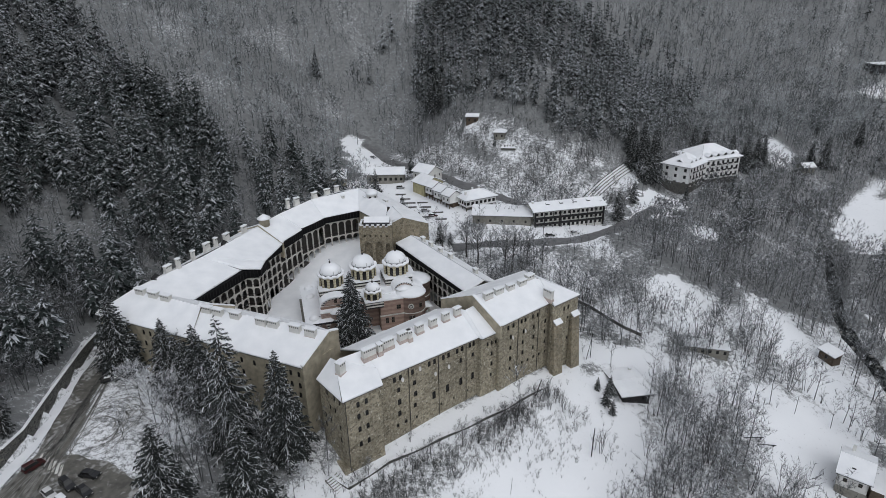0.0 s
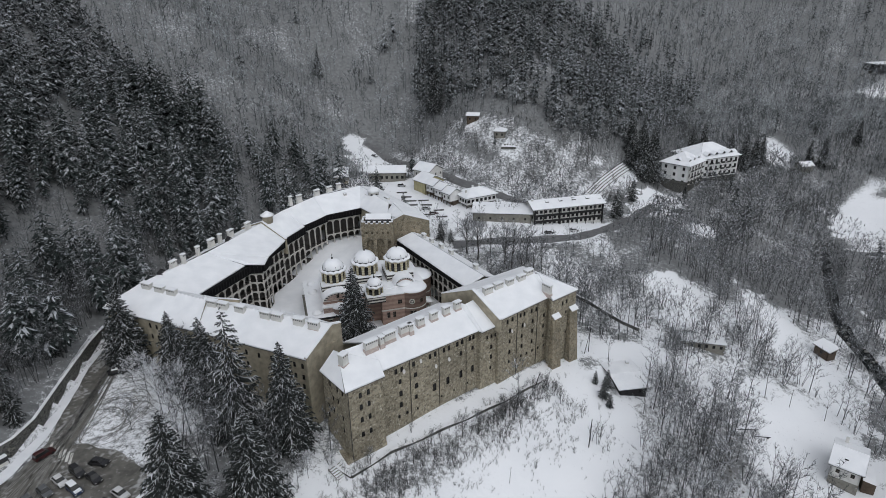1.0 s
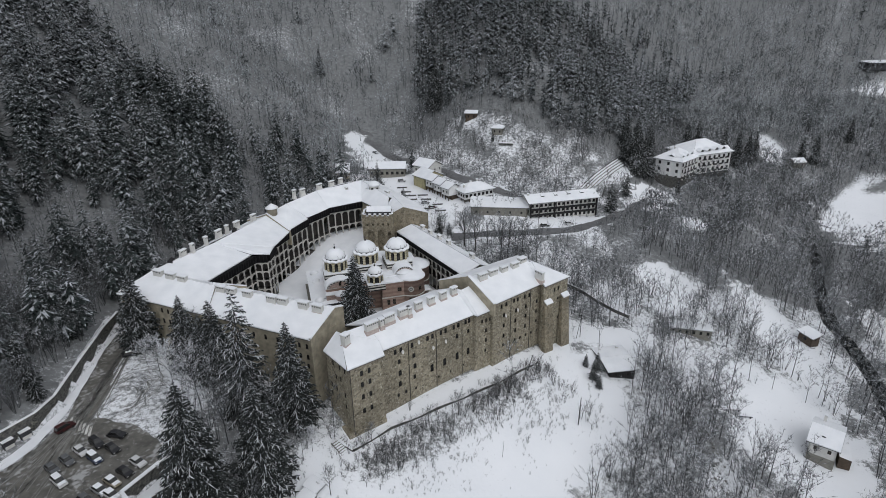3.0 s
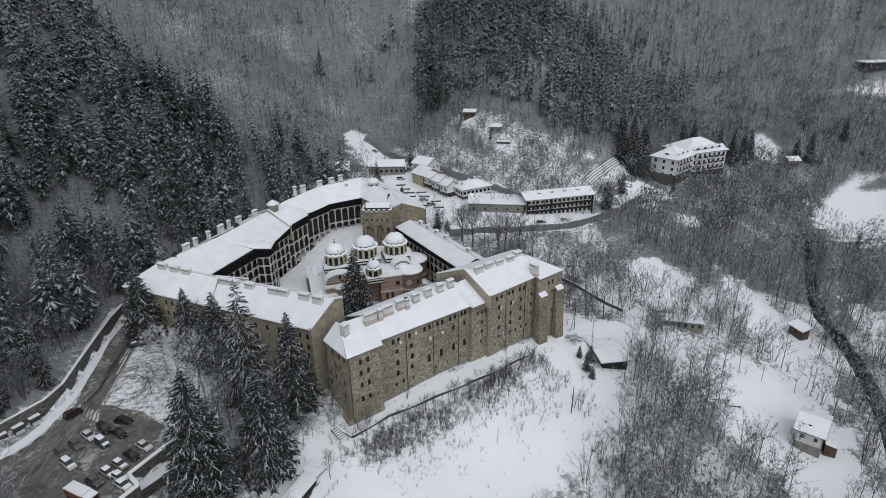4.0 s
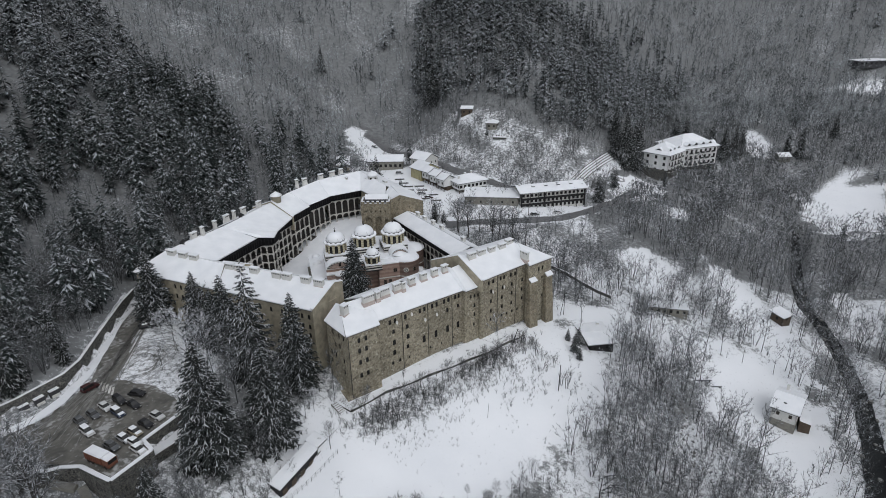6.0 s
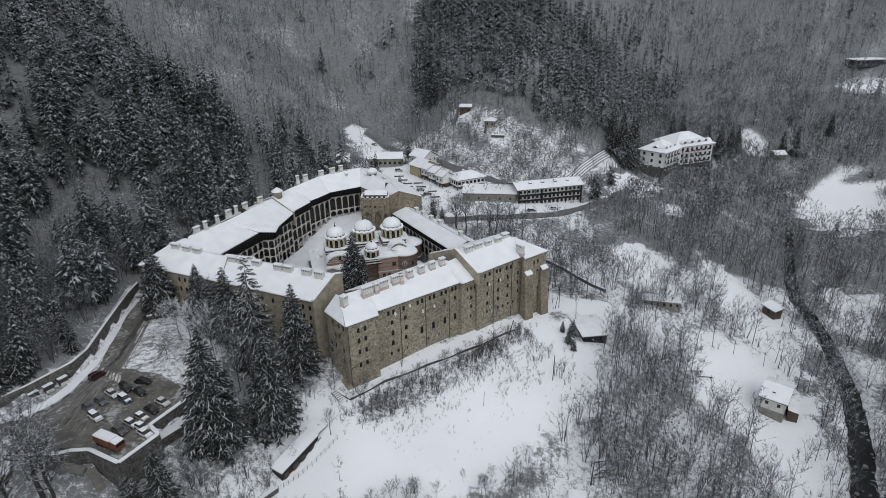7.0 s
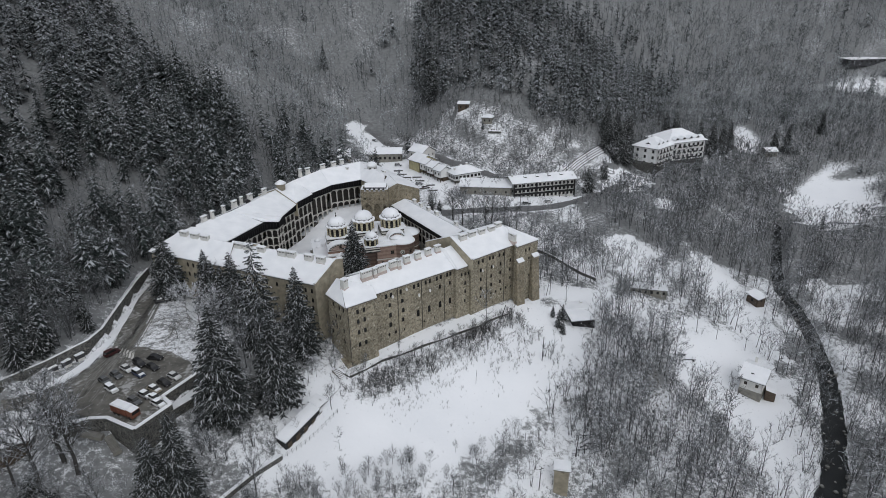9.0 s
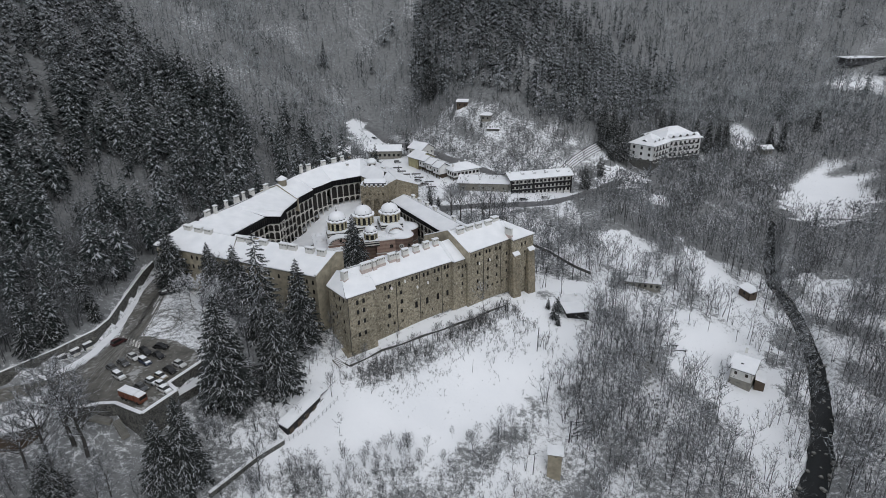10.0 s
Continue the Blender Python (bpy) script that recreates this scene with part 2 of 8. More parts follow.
# ---- building blocks ----
class Geo:
    """Collects vertices and faces with material slots."""

    def __init__(self):
        self.v, self.f, self.m = [], [], []

    def add(self, vs, fs, m=0):
        k = len(self.v)
        self.v += [tuple(p) for p in vs]
        self.f += [tuple(i + k for i in q) for q in fs]
        self.m += [m] * len(fs)
        return self

    def prism(self, poly, z0, z1, m=0, top=None):
        """A column over a counter-clockwise polygon; z0 and z1 may be a number or one per corner."""
        k = len(poly)
        a = z0 if isinstance(z0, (list, tuple)) else [z0] * k
        c = z1 if isinstance(z1, (list, tuple)) else [z1] * k
        self.add([(x, y, z) for (x, y), z in zip(poly, a)] + [(x, y, z) for (x, y), z in zip(poly, c)],
                 [(i, (i + 1) % k, k + (i + 1) % k, k + i) for i in range(k)] + [tuple(reversed(range(k)))], m)
        return self.add([(x, y, z) for (x, y), z in zip(poly, c)], [tuple(range(k))], m if top is None else top)

    def box(self, x, y, z, sx, sy, sz, turn=0.0, m=0, top=None):
        """A box on (x, y, z), sx by sy, sz high, turned about the upright."""
        c, s = math.cos(turn), math.sin(turn)
        poly = [(x + c * a - s * b, y + s * a + c * b) for a, b in ((-sx / 2, -sy / 2), (sx / 2, -sy / 2), (sx / 2, sy / 2), (-sx / 2, sy / 2))]
        return self.prism(poly, z, z + sz, m, top)

    def rod(self, p, q, r0, r1, sides=5, m=0):
        p, q = Vector(p), Vector(q)
        d = (q - p).normalized()
        u = d.cross((0, 0, 1) if abs(d.z) < 0.9 else (1, 0, 0)).normalized()
        w = d.cross(u)
        ring = [(math.cos(6.2832 * i / sides), math.sin(6.2832 * i / sides)) for i in range(sides)]
        vs = [p + r0 * (a * u + b * w) for a, b in ring] + [q + r1 * (a * u + b * w) for a, b in ring]
        return self.add(vs, [(i, (i + 1) % sides, sides + (i + 1) % sides, sides + i) for i in range(sides)]
                        + [tuple(reversed(range(sides))), tuple(range(sides, 2 * sides))], m)

    def lathe(self, x, y, prof, sides=24, m=0, wave=0.0, waves=8):
        """A turned form from a profile of (radius, z); wave scallops the rim."""
        vs, fs = [], []
        for j, (r, z) in enumerate(prof):
            for i in range(sides):
                a = 6.2832 * i / sides
                vs.append((x + r * math.cos(a), y + r * math.sin(a), z + wave * abs(math.cos(a * waves / 2))))
        for j in range(len(prof) - 1):
            for i in range(sides):
                k = (i + 1) % sides
                fs.append((j * sides + i, j * sides + k, (j + 1) * sides + k, (j + 1) * sides + i))
        fs.append(tuple(range((len(prof) - 1) * sides, len(prof) * sides)))
        fs.append(tuple(reversed(range(sides))))
        return self.add(vs, fs, m)

    def mesh(self, name, mats, smooth=False):
        me = bpy.data.meshes.new(name)
        me.from_pydata(self.v, [], self.f)
        for k in ([mats] if isinstance(mats, str) else mats):
            me.materials.append(M[k])
        me.polygons.foreach_set("material_index", self.m)
        if smooth:
            me.polygons.foreach_set("use_smooth", [True] * len(self.f))
        me.update()
        return me


def place_of(ob):
    return place_of(ob.parent) @ ob.matrix_parent_inverse @ ob.matrix_basis if ob.parent else ob.matrix_basis.copy()


def thing(name, label, category, at=(0, 0, 0), group="", kind=""):
    ob = new(name)
    ob.location = at
    ob.empty_display_size = 0.5
    return tagged(ob, label, category, group, kind)


def part(name, geo, mats, parent, label="", smooth=False, local=False):
    """Links a mesh under a thing or a part. Its vertices are in the world, or in the parent's frame if local."""
    ob = new(name, geo.mesh(name, mats, smooth) if isinstance(geo, Geo) else geo)
    ob.parent = parent
    if not local:
        ob.matrix_parent_inverse = place_of(parent).inverted()
    return tagged(ob, label) if label else ob


def piece(name, mesh, m, parent):
    """One more object on a shared mesh, at the world pose m."""
    ob = new(name, mesh)
    ob.parent = parent
    ob.matrix_parent_inverse = place_of(parent).inverted()
    ob.matrix_basis = m
    return ob


# ---- lie of the land ----
def soft(d, w):
    return w * np.logaddexp(0, d / w)


def slopes(x, y):
    west = 0.60 * soft(-0.971 * (x + 114) + 0.239 * (y - 97), 7)
    a, b, c = 0.8 * (0.70 * (x - 30) + 0.715 * (y - 287)), 0.58 * (0.1 * (x - 40) + 0.995 * (y - 284)), 0.6 * (-0.923 * (x - 105) + 0.385 * (y - 300))
    north = soft(-7 * np.logaddexp(np.logaddexp(-a / 7, -b / 7), -c / 7), 3)
    far = 0.42 * soft(0.2 * (x - 300) + 0.98 * (y - 640), 40)
    east = 0.45 * soft((x - 520) + 0.1 * (y - 300), 40)
    return west + north + far + east


P0, P1, P2 = -17.46, -7.44, 16.72
SWELL = [(68, 262, 10.9), (-96, 83, 11.8), (32, 159, -0.2), (257, 351, -10.6), (-64, 372, -11.0), (180, 229, -1.4), (420, 600, -9.2), (320, 300, -10.9), (-45, 345, 5.5), (60, 310, -13.1), (-130, 30, 10.3), (-70, 120, 7.6), (200, 332, -13.0), (160, 350, 8.1), (15, 335, 9.2), (24, 151, 11.9), (0, 75, -8.8), (125, 121, -7.0), (0, 110, 7.0), (150, 280, 4.6), (150, 110, 3.9), (-30, 150, -4.2), (-50, 220, 1.4), (83, 187, 15.4), (150, 208, -11.6), (60, 180, -13.4), (200, 270, -7.7), (12, 268, 4.0), (-88, 230, 4.7), (70, 124, -2.9)]
RIVER = [(190, 300), (172, 262), (158, 232), (150, 208), (148, 190), (143, 168), (135, 142), (126, 121), (112, 94), (99, 76), (80, 45), (60, -10), (40, -120)]
WAY = [(-96, 86), (-99, 80.5), (-105, 76), (-112, 72), (-124, 62), (-150, 40)]
LOT = [(-104, 80), (-99, 72.2), (-80, 69.6), (-72, 68.5), (-66.3, 89), (-78, 112), (-97, 141), (-109, 143)]
DIPS = ((-38, 86, 9, 15, 3.4), (108, 331, 10, 8, 4.5), (116, 318, 8, 8, 1.5), (-98, 57, 14, 9, 5.5), (-104, 64, 9, 6, 5.0), (-80, 58, 12, 8, 3.4), (32, 76, 9, 7, 6.0))
BANK = ((62, 76, 87, 97.5, 104, 118, 137, 146, 156), (-126, -114, -106.5, -101.6, -101.4, -104.6, -108.6, -109.5, -110))
CLOSE = [(-104, 142), (-73, 130), (-40, 117.5), (-28.5, 113), (8, 140), (31, 158), (20, 175), (-14, 217), (-45, 250), (-62, 246), (-88, 204)]


def along(x, y, line):
    """Distance from a polyline."""
    best = np.full(np.shape(x), 1e9)
    for (ax, ay), (bx, by) in zip(line, line[1:]):
        t = np.clip(((x - ax) * (bx - ax) + (y - ay) * (by - ay)) / ((bx - ax) ** 2 + (by - ay) ** 2), 0, 1)
        best = np.minimum(best, np.hypot(x - ax - t * (bx - ax), y - ay - t * (by - ay)))
    return best


def inside(x, y, poly):
    """Distance inside a convex counter-clockwise polygon, less than nothing outside."""
    best = np.full(np.shape(x), 1e9)
    for (ax, ay), (bx, by) in zip(poly, poly[1:] + poly[:1]):
        k = math.hypot(bx - ax, by - ay)
        best = np.minimum(best, ((bx - ax) * (y - ay) - (by - ay) * (x - ax)) / k)
    return best


def step(d, a, b):
    t = np.clip((d - a) / (b - a), 0, 1)
    return t * t * (3 - 2 * t)


def court_z(x, y):
    return -2.5 + 7.0 * step(y + 0.25 * (x + 60), 193, 228)


def ripple(x, y):
    return 0.5 * np.sin(x * 0.11 + 1.3 * np.sin(y * 0.07)) + 0.4 * np.sin(y * 0.17 + 1.7 * np.sin(x * 0.09)) + 0.25 * np.sin(0.31 * x - 0.27 * y)


def land(x, y):
    x, y = np.asarray(x, float), np.asarray(y, float)
    z = P0 + P1 * np.tanh((x - 40) / 90) + P2 * (np.clip(y, -150, 700) - 150) / 200
    for gx, gy, k in SWELL:
        z = z + k * np.exp(-((x - gx) ** 2 + (y - gy) ** 2) / (2 * 42.0 ** 2))
    z = z + slopes(x, y) + 0.5 * ripple(x, y)
    for dx, dy, rx, ry, k in DIPS:
        z = z - k * np.exp(-((x - dx) / rx) ** 2 - ((y - dy) / ry) ** 2)
    hill = step(slopes(x, y), 8, 60)
    z = z + hill * (5 * np.sin(x * 0.045 + 2 * np.sin(y * 0.02)) + 4 * np.sin(y * 0.05 + 0.02 * x))
    z = z + (2.25 - z) * step(inside(x, y, LOT), -1.0, 0.4)
    z = z + (2.25 - z) * (1 - step(along(x, y, WAY), 4.2, 6.0))
    back = np.interp(y, *BANK) - x
    held = np.maximum(z, 6.0 + 0.4 * np.clip(back, 0, 12))
    z = z + (held - z) * step(back, 0.2, 0.7) * step(y, 58, 66) * (1 - step(y, 150, 165))
    d = inside(x, y, CLOSE)
    z = np.where(d > 1.0, np.minimum(z, court_z(x, y) - 1.2), z)
    r = along(x, y, RIVER)
    return z + (np.minimum(z, -32.6) - z) * (1 - step(r, 1.8, 5.4))


def ground_z(x, y):
    return float(land(x, y))


# ---- ground ----
CLEAR = [  # open snow: middle, half lengths, turn in degrees
    (-5, 100, 41, 21, 28), (14, 108, 22, 15, 40), (30, 128, 16, 26, -20), (98, 136, 17, 24, 10), (95, 104, 7, 24, 6), (116, 185, 10, 34, 5), (79, 198, 10, 16, 0), (236, 330, 54, 22, 52),
    (104, 306, 13, 10, 30), (214, 418, 8, 24, -22), (206, 398, 7, 8, 0), (-20, 285, 40, 26, -25), (30, 247, 34, 12, 18), (-82, 112, 14, 12, 0), (52, 163, 14, 8, 0), (84, 315, 30, 4, 54), (106, 309, 8, 12, 0),
    (165, 128, 14, 7, 50), (560, 640, 30, 8, 10), (76, 208, 7, 10, 0), (400, 575, 30, 34, -40), (94, 300, 12, 24, -38), (-56, 336, 13, 40, 36), (168, 205, 5, 22, -5), (-33, 82, 6, 16, -30), (112, 270, 6, 8, 0), (-6, 124, 30, 4, 41), (22, 145, 16, 5, 41), (-86, 118, 9, 24, 12)]
HUTS = (18, 318, 62, 30, -22)


def oval(x, y, o):
    a = radians(o[4])
    u, w = (x - o[0]) * math.cos(a) + (y - o[1]) * math.sin(a), -(x - o[0]) * math.sin(a) + (y - o[1]) * math.cos(a)
    return np.hypot(u / o[2], w / o[3]) + 0.13 * np.sin(0.35 * x + 2 * np.sin(0.3 * y)) + 0.10 * np.sin(0.5 * y - 0.2 * x) + 0.10 * np.sin(0.9 * x + 0.7 * y + np.sin(0.8 * y))


def open_land(x, y):
    d = np.full(np.shape(x), 9.0)
    for o in CLEAR:
        d = np.minimum(d, oval(x, y, o))
    return d


def clump(x, y):
    return np.sin(0.17 * x + 1.9 * np.sin(0.11 * y)) + np.sin(0.15 * y + 2.1 * np.sin(0.13 * x)) + 0.6 * np.sin(0.41 * x - 0.37 * y)


def PINES(a):
    return np.interp(a, (-73, -52, -26, 14, 35, 58, 91, 125, 234), (412, 405, 384, 356, 342, 342, 364, 393, 596))


def grow(a, b, fine, lim):
    """Grid lines, fine between a and b and ever wider out to lim."""
    mid = list(np.arange(a, b + 0.01, fine))
    out, s, lo, hi = [], fine, a, b
    while hi < lim:
        s *= 1.13
        lo, hi = lo - s, hi + s
        mid = [lo] + mid + [hi]
    return np.array(mid)


gx, gy = grow(-130, 170, 2.0, 3600), grow(40, 310, 2.0, 3800)
X, Y = np.meshgrid(gx, gy)
Z = land(X, Y)
nx, ny = len(gx), len(gy)
me = bpy.data.meshes.new("ground")
idx = np.arange(nx * ny).reshape(ny, nx)
quads = np.stack([idx[:-1, :-1], idx[:-1, 1:], idx[1:, 1:], idx[1:, :-1]], -1).reshape(-1, 4)
me.from_pydata(np.stack([X, Y, Z], -1).reshape(-1, 3).tolist(), [], quads.tolist())
me.materials.append(M["ground"])
wood = step(open_land(X, Y), 0.85, 1.25)
wood = wood * step(-inside(X, Y, LOT), 0.0, 6.0) * (np.clip(0.70 + 0.24 * clump(X, Y), 0.35, 1.05) + 1.0 * step(slopes(X, Y), 0.5, 10))
wood = np.maximum(wood, 1.15 * step(np.interp(Y, *BANK) - X, 0.0, 1.6) * (Y < 210))
wood = np.maximum(wood, 0.98 * (X < -46) * (Y < 70) * step(-inside(X, Y, LOT), -0.8, 0.4))
wood = np.maximum(wood, 0.85 * (1 - step(X + 0.35 * (86 - Y), -50, -43)) * (Y < 112) * (X > -68))
wood = np.where((Y > 215) & (X > 60) & (wood > 0.2), np.maximum(wood, 1.12 + 0.10 * clump(X, Y)), wood)
wood = np.where((Y > 300) & (slopes(X, Y) > 14) & (oval(X, Y, HUTS) > 1.15) & (open_land(X, Y) > 1.0), np.clip(1.25 + 0.16 * clump(0.5 * X, 0.5 * Y), 1.0, 1.5), wood)
wood = np.maximum(wood, 0.60 * (inside(X, Y, LOT) > -2))
for o, k in (((-14, 108.5, 22, 6, 38), 0.66), ((8, 126, 18, 4.5, 41), 0.6)):
    wood = np.maximum(wood, k * (1 - step(oval(X, Y, o), 0.6, 1.25)))
wood = np.maximum(wood, 0.85 * step(along(X, Y, WAY), 4.5, 5.5) * (1 - step(along(X, Y, WAY), 9, 12)) * (X < -97))
wood = np.where(oval(X, Y, HUTS) < 1.15, np.where(Y < PINES(X) - 4, 0.74 + 0.16 * clump(1.4 * X, 1.4 * Y), wood), wood)
at = me.attributes.new("woods", 'FLOAT', 'POINT')
at.data.foreach_set("value", wood.reshape(-1).astype(np.float32))
me.polygons.foreach_set("use_smooth", [True] * len(me.polygons))
tagged(new("ground", me), "snow-covered ground with brown litter under the trees", "ground", kind="structure")


def strip(name, line, width, lift, mats, label, category, kind="structure", spacing=2.0, level=None):
    """A band draped on the land along a line."""
    pts = []
    for (ax, ay), (bx, by) in zip(line, line[1:]):
        k = max(1, round(math.hypot(bx - ax, by - ay) / spacing))
        pts += [(ax + (bx - ax) * i / k, ay + (by - ay) * i / k) for i in range(k)]
    pts.append(line[-1])
    for _ in range(3):
        pts = [pts[0]] + [((a[0] + 2 * b[0] + c[0]) / 4, (a[1] + 2 * b[1] + c[1]) / 4) for a, b, c in zip(pts, pts[1:], pts[2:])] + [pts[-1]]
    g, rows = Geo(), 4
    for i, (x, y) in enumerate(pts):
        a, b = pts[max(0, i - 1)], pts[min(len(pts) - 1, i + 1)]
        k = math.hypot(b[0] - a[0], b[1] - a[1])
        px, py = -(b[1] - a[1]) / k, (b[0] - a[0]) / k
        w = width * (1 + 0.10 * math.sin(i * 0.7) + 0.06 * math.sin(i * 1.9))
        for j in range(rows + 1):
            s = (j / rows - 0.5) * w
            q = (x + px * s, y + py * s)
            g.v.append((*q, (ground_z(*q) if level is None else level) + lift))
    for i in range(len(pts) - 1):
        for j in range(rows):
            k = i * (rows + 1) + j
            g.f.append((k, k + 1, k + rows + 2, k + rows + 1))
            g.m.append(0)
    return tagged(new(name, g.mesh(name, mats, True)), label, category, kind=kind)


strip("water", RIVER, 6.4, 0.0, "water", "dark fast river between snowy banks", "river", level=-31.4)

# ---- monastery ----
GROUP = "wings of the monastery"


def unit(a, b):
    k = math.hypot(b[0] - a[0], b[1] - a[1])
    return (b[0] - a[0]) / k, (b[1] - a[1]) / k, k


def wall_panel(a, b, z0, z1, thick, holes, foot=None):
    """A wall from a to b, its outer face on the right of that way, with real openings (middle along, middle height, width, height)."""
    ux, uy, n = unit(a, b)
    ox, oy = uy, -ux
    zb = foot if foot is not None else z0
    xs = sorted({0.0, n, *[h[0] - h[2] / 2 for h in holes], *[h[0] + h[2] / 2 for h in holes]})
    zs = sorted({zb, z1, *[h[1] - h[3] / 2 for h in holes], *[h[1] + h[3] / 2 for h in holes]})
    g = Geo()

    def p(s, z, d):
        return (a[0] + ux * s - ox * d, a[1] + uy * s - oy * d, z)

    for s0, s1 in zip(xs, xs[1:]):
        run = None
        for k, (q0, q1) in enumerate(zip(zs, zs[1:])):
            s, z = (s0 + s1) / 2, (q0 + q1) / 2
            gap = any(abs(s - h[0]) < h[2] / 2 and abs(z - h[1]) < h[3] / 2 for h in holes)
            if not gap:
                g.add([p(s0, q0, 0), p(s1, q0, 0), p(s1, q1, 0), p(s0, q1, 0)], [(0, 1, 2, 3)])
    for s, z, w, h in holes:
        l, r, d, u = s - w / 2, s + w / 2, z - h / 2, z + h / 2
        for q in (((l, d), (r, d)), ((r, d), (r, u)), ((r, u), (l, u)), ((l, u), (l, d))):
            (s0, q0), (s1, q1) = q
            g.add([p(s0, q0, 0), p(s0, q0, thick), p(s1, q1, thick), p(s1, q1, 0)], [(3, 2, 1, 0)])
    g.add([p(0, zb, thick), p(n, zb, thick), p(n, z1, thick), p(0, z1, thick)], [(3, 2, 1, 0)])
    for s in (0, n):
        g.add([p(s, zb, 0), p(s, zb, thick), p(s, z1, thick), p(s, z1, 0)], [(0, 1, 2, 3)])
    g.add([p(0, z1, 0), p(n, z1, 0), p(n, z1, thick), p(0, z1, thick)], [(0, 1, 2, 3)])
    return g


def arch_mesh(name, w, h, rise, thick, mats, pier=0.0, segs=8, crown=0.12):
    """A panel w by h with an arched opening; its face lies in y = 0 and looks to -y. pier: width left standing at each side."""
    g = Geo()
    r = w / 2 - pier
    arc = [(-r, 0.0)] + [(-r * math.cos(math.pi * i / segs), h - rise - 0.0 + (rise - 0.25 * pier - crown) * math.sin(math.pi * i / segs)) for i in range(segs + 1)] + [(r, 0.0)]
    out = [(-w / 2, 0.0)] + [(-w / 2, h - rise)] + [(-w / 2 + w * i / segs, h) for i in range(1, segs)] + [(w / 2, h - rise)] + [(w / 2, 0.0)]
    for k in range(len(arc) - 1):
        a, b, c, d = arc[k], arc[k + 1], out[k + 1], out[k]
        g.add([(a[0], 0, a[1]), (b[0], 0, b[1]), (c[0], 0, c[1]), (d[0], 0, d[1])], [(3, 2, 1, 0)])
        g.add([(a[0], 0, a[1]), (b[0], 0, b[1]), (b[0], thick, b[1]), (a[0], thick, a[1])], [(0, 1, 2, 3)])
    g.add([(-w / 2, 0, h - rise), (-w / 2, 0, h), (-w / 2 + w / segs, 0, h)], [(0, 1, 2)])
    g.add([(w / 2, 0, h - rise), (w / 2, 0, h), (w / 2 - w / segs, 0, h)], [(2, 1, 0)])
    for s in (-1, 1):
        g.add([(s * w / 2, 0, 0), (s * w / 2, thick, 0), (s * w / 2, thick, h), (s * w / 2, 0, h)], [(0, 1, 2, 3)])
    g.add([(-w / 2, 0, h), (w / 2, 0, h), (w / 2, thick, h), (-w / 2, thick, h)], [(0, 1, 2, 3)])
    return g.mesh(name, mats)


SPANDREL, PANE, SILL = {}, {}, {}


def window(parent, at, facing, w, h, arched=True, stone="stone", frame_of="wood", deep=0.28):
    """A recessed window: stone head, dark glass, wooden cross bars and a snowy sill. at: middle of its foot on the wall's face."""
    key = (round(w, 2), round(h, 2), arched, stone, frame_of)
    if key not in PANE:
        PANE[key] = Geo().box(0, 0.02, 0, w - 0.02, 0.04, h).mesh("pane", "glass")
        g = Geo()
        for x in (-w / 2 + 0.06, 0, w / 2 - 0.06):
            g.box(x, 0, 0, 0.09, 0.06, h)
        for z in (0, h * 0.5, h - 0.1):
            g.box(0, 0, z, w, 0.05, 0.09)
        SILL[key] = g.mesh("window_frame", frame_of)
        SPANDREL[key] = arch_mesh("window_head", w, h, w * 0.42, 0.18, stone, 0.03, 6) if arched else None
    m = Matrix.Translation(at) @ Matrix.Rotation(facing, 4, 'Z')
    pane = piece("window", PANE[key], m @ Matrix.Translation((0, deep, 0)), parent)
    piece("window_frame", SILL[key], m @ Matrix.Translation((0, deep - 0.08, 0)), pane)
    if arched:
        piece("window_head", SPANDREL[key], m @ Matrix.Translation((0, 0.03, 0)), pane)
    return pane


def wall_windows(parent, a, b, rows, w=0.95, h=1.75, **kw):
    ux, uy, n = unit(a, b)
    for s, z, *size in rows:
        ww, hh = size if size else (w, h)
        window(parent, (a[0] + ux * s, a[1] + uy * s, z - hh / 2), math.atan2(uy, ux), ww, hh, **kw)


def roof_slab(parent, o0, o1, r1, r0, snow=0.34, deck=0.16, name="roof"):
    """One slope of a roof: boards below, a thick coat of snow above. The corners go round counter-clockwise from above."""
    g = Geo()
    q = [Vector(p) for p in (o0, o1, r1, r0)]
    up = Vector((0, 0, 1))
    for lo, hi, m in ((0, deck, 1), (deck, deck + snow, 0)):
        inn = 0.0 if m else 0.06
        c = sum(q, Vector()) / 4
        p = [v + (c - v).normalized() * inn for v in q]
        vs = [v + up * lo for v in p] + [v + up * hi for v in p]
        g.add(vs, [(0, 1, 5, 4), (1, 2, 6, 5), (2, 3, 7, 6), (3, 0, 4, 7), (3, 2, 1, 0)], m)
        if not m:
            # the coat is rounded at its rim and slightly uneven
            n0 = max(2, int((q[1] - q[0]).length / 2.0))
            n1 = max(2, int((q[3] - q[0]).length / 2.0))
            vs, fs = [], []
            for j in range(n1 + 1):
                for i in range(n0 + 1):
                    s, t = i / n0, j / n1
                    v = p[0].lerp(p[1], s).lerp(p[3].lerp(p[2], s), t)
                    rim = 0.10 if i in (0, n0) or j in (0, n1) else 0.0
                    vs.append(v + up * (hi - rim + 0.05 * noise.noise(v * 0.45)) if not rim else v + up * (hi - rim))
            for j in range(n1):
                for i in range(n0):
                    k = j * (n0 + 1) + i
                    fs.append((k, k + 1, k + n0 + 2, k + n0 + 1))
            g.add(vs, fs, 0)
    return part(name, g, ["snow", "slate"], parent, smooth=False)


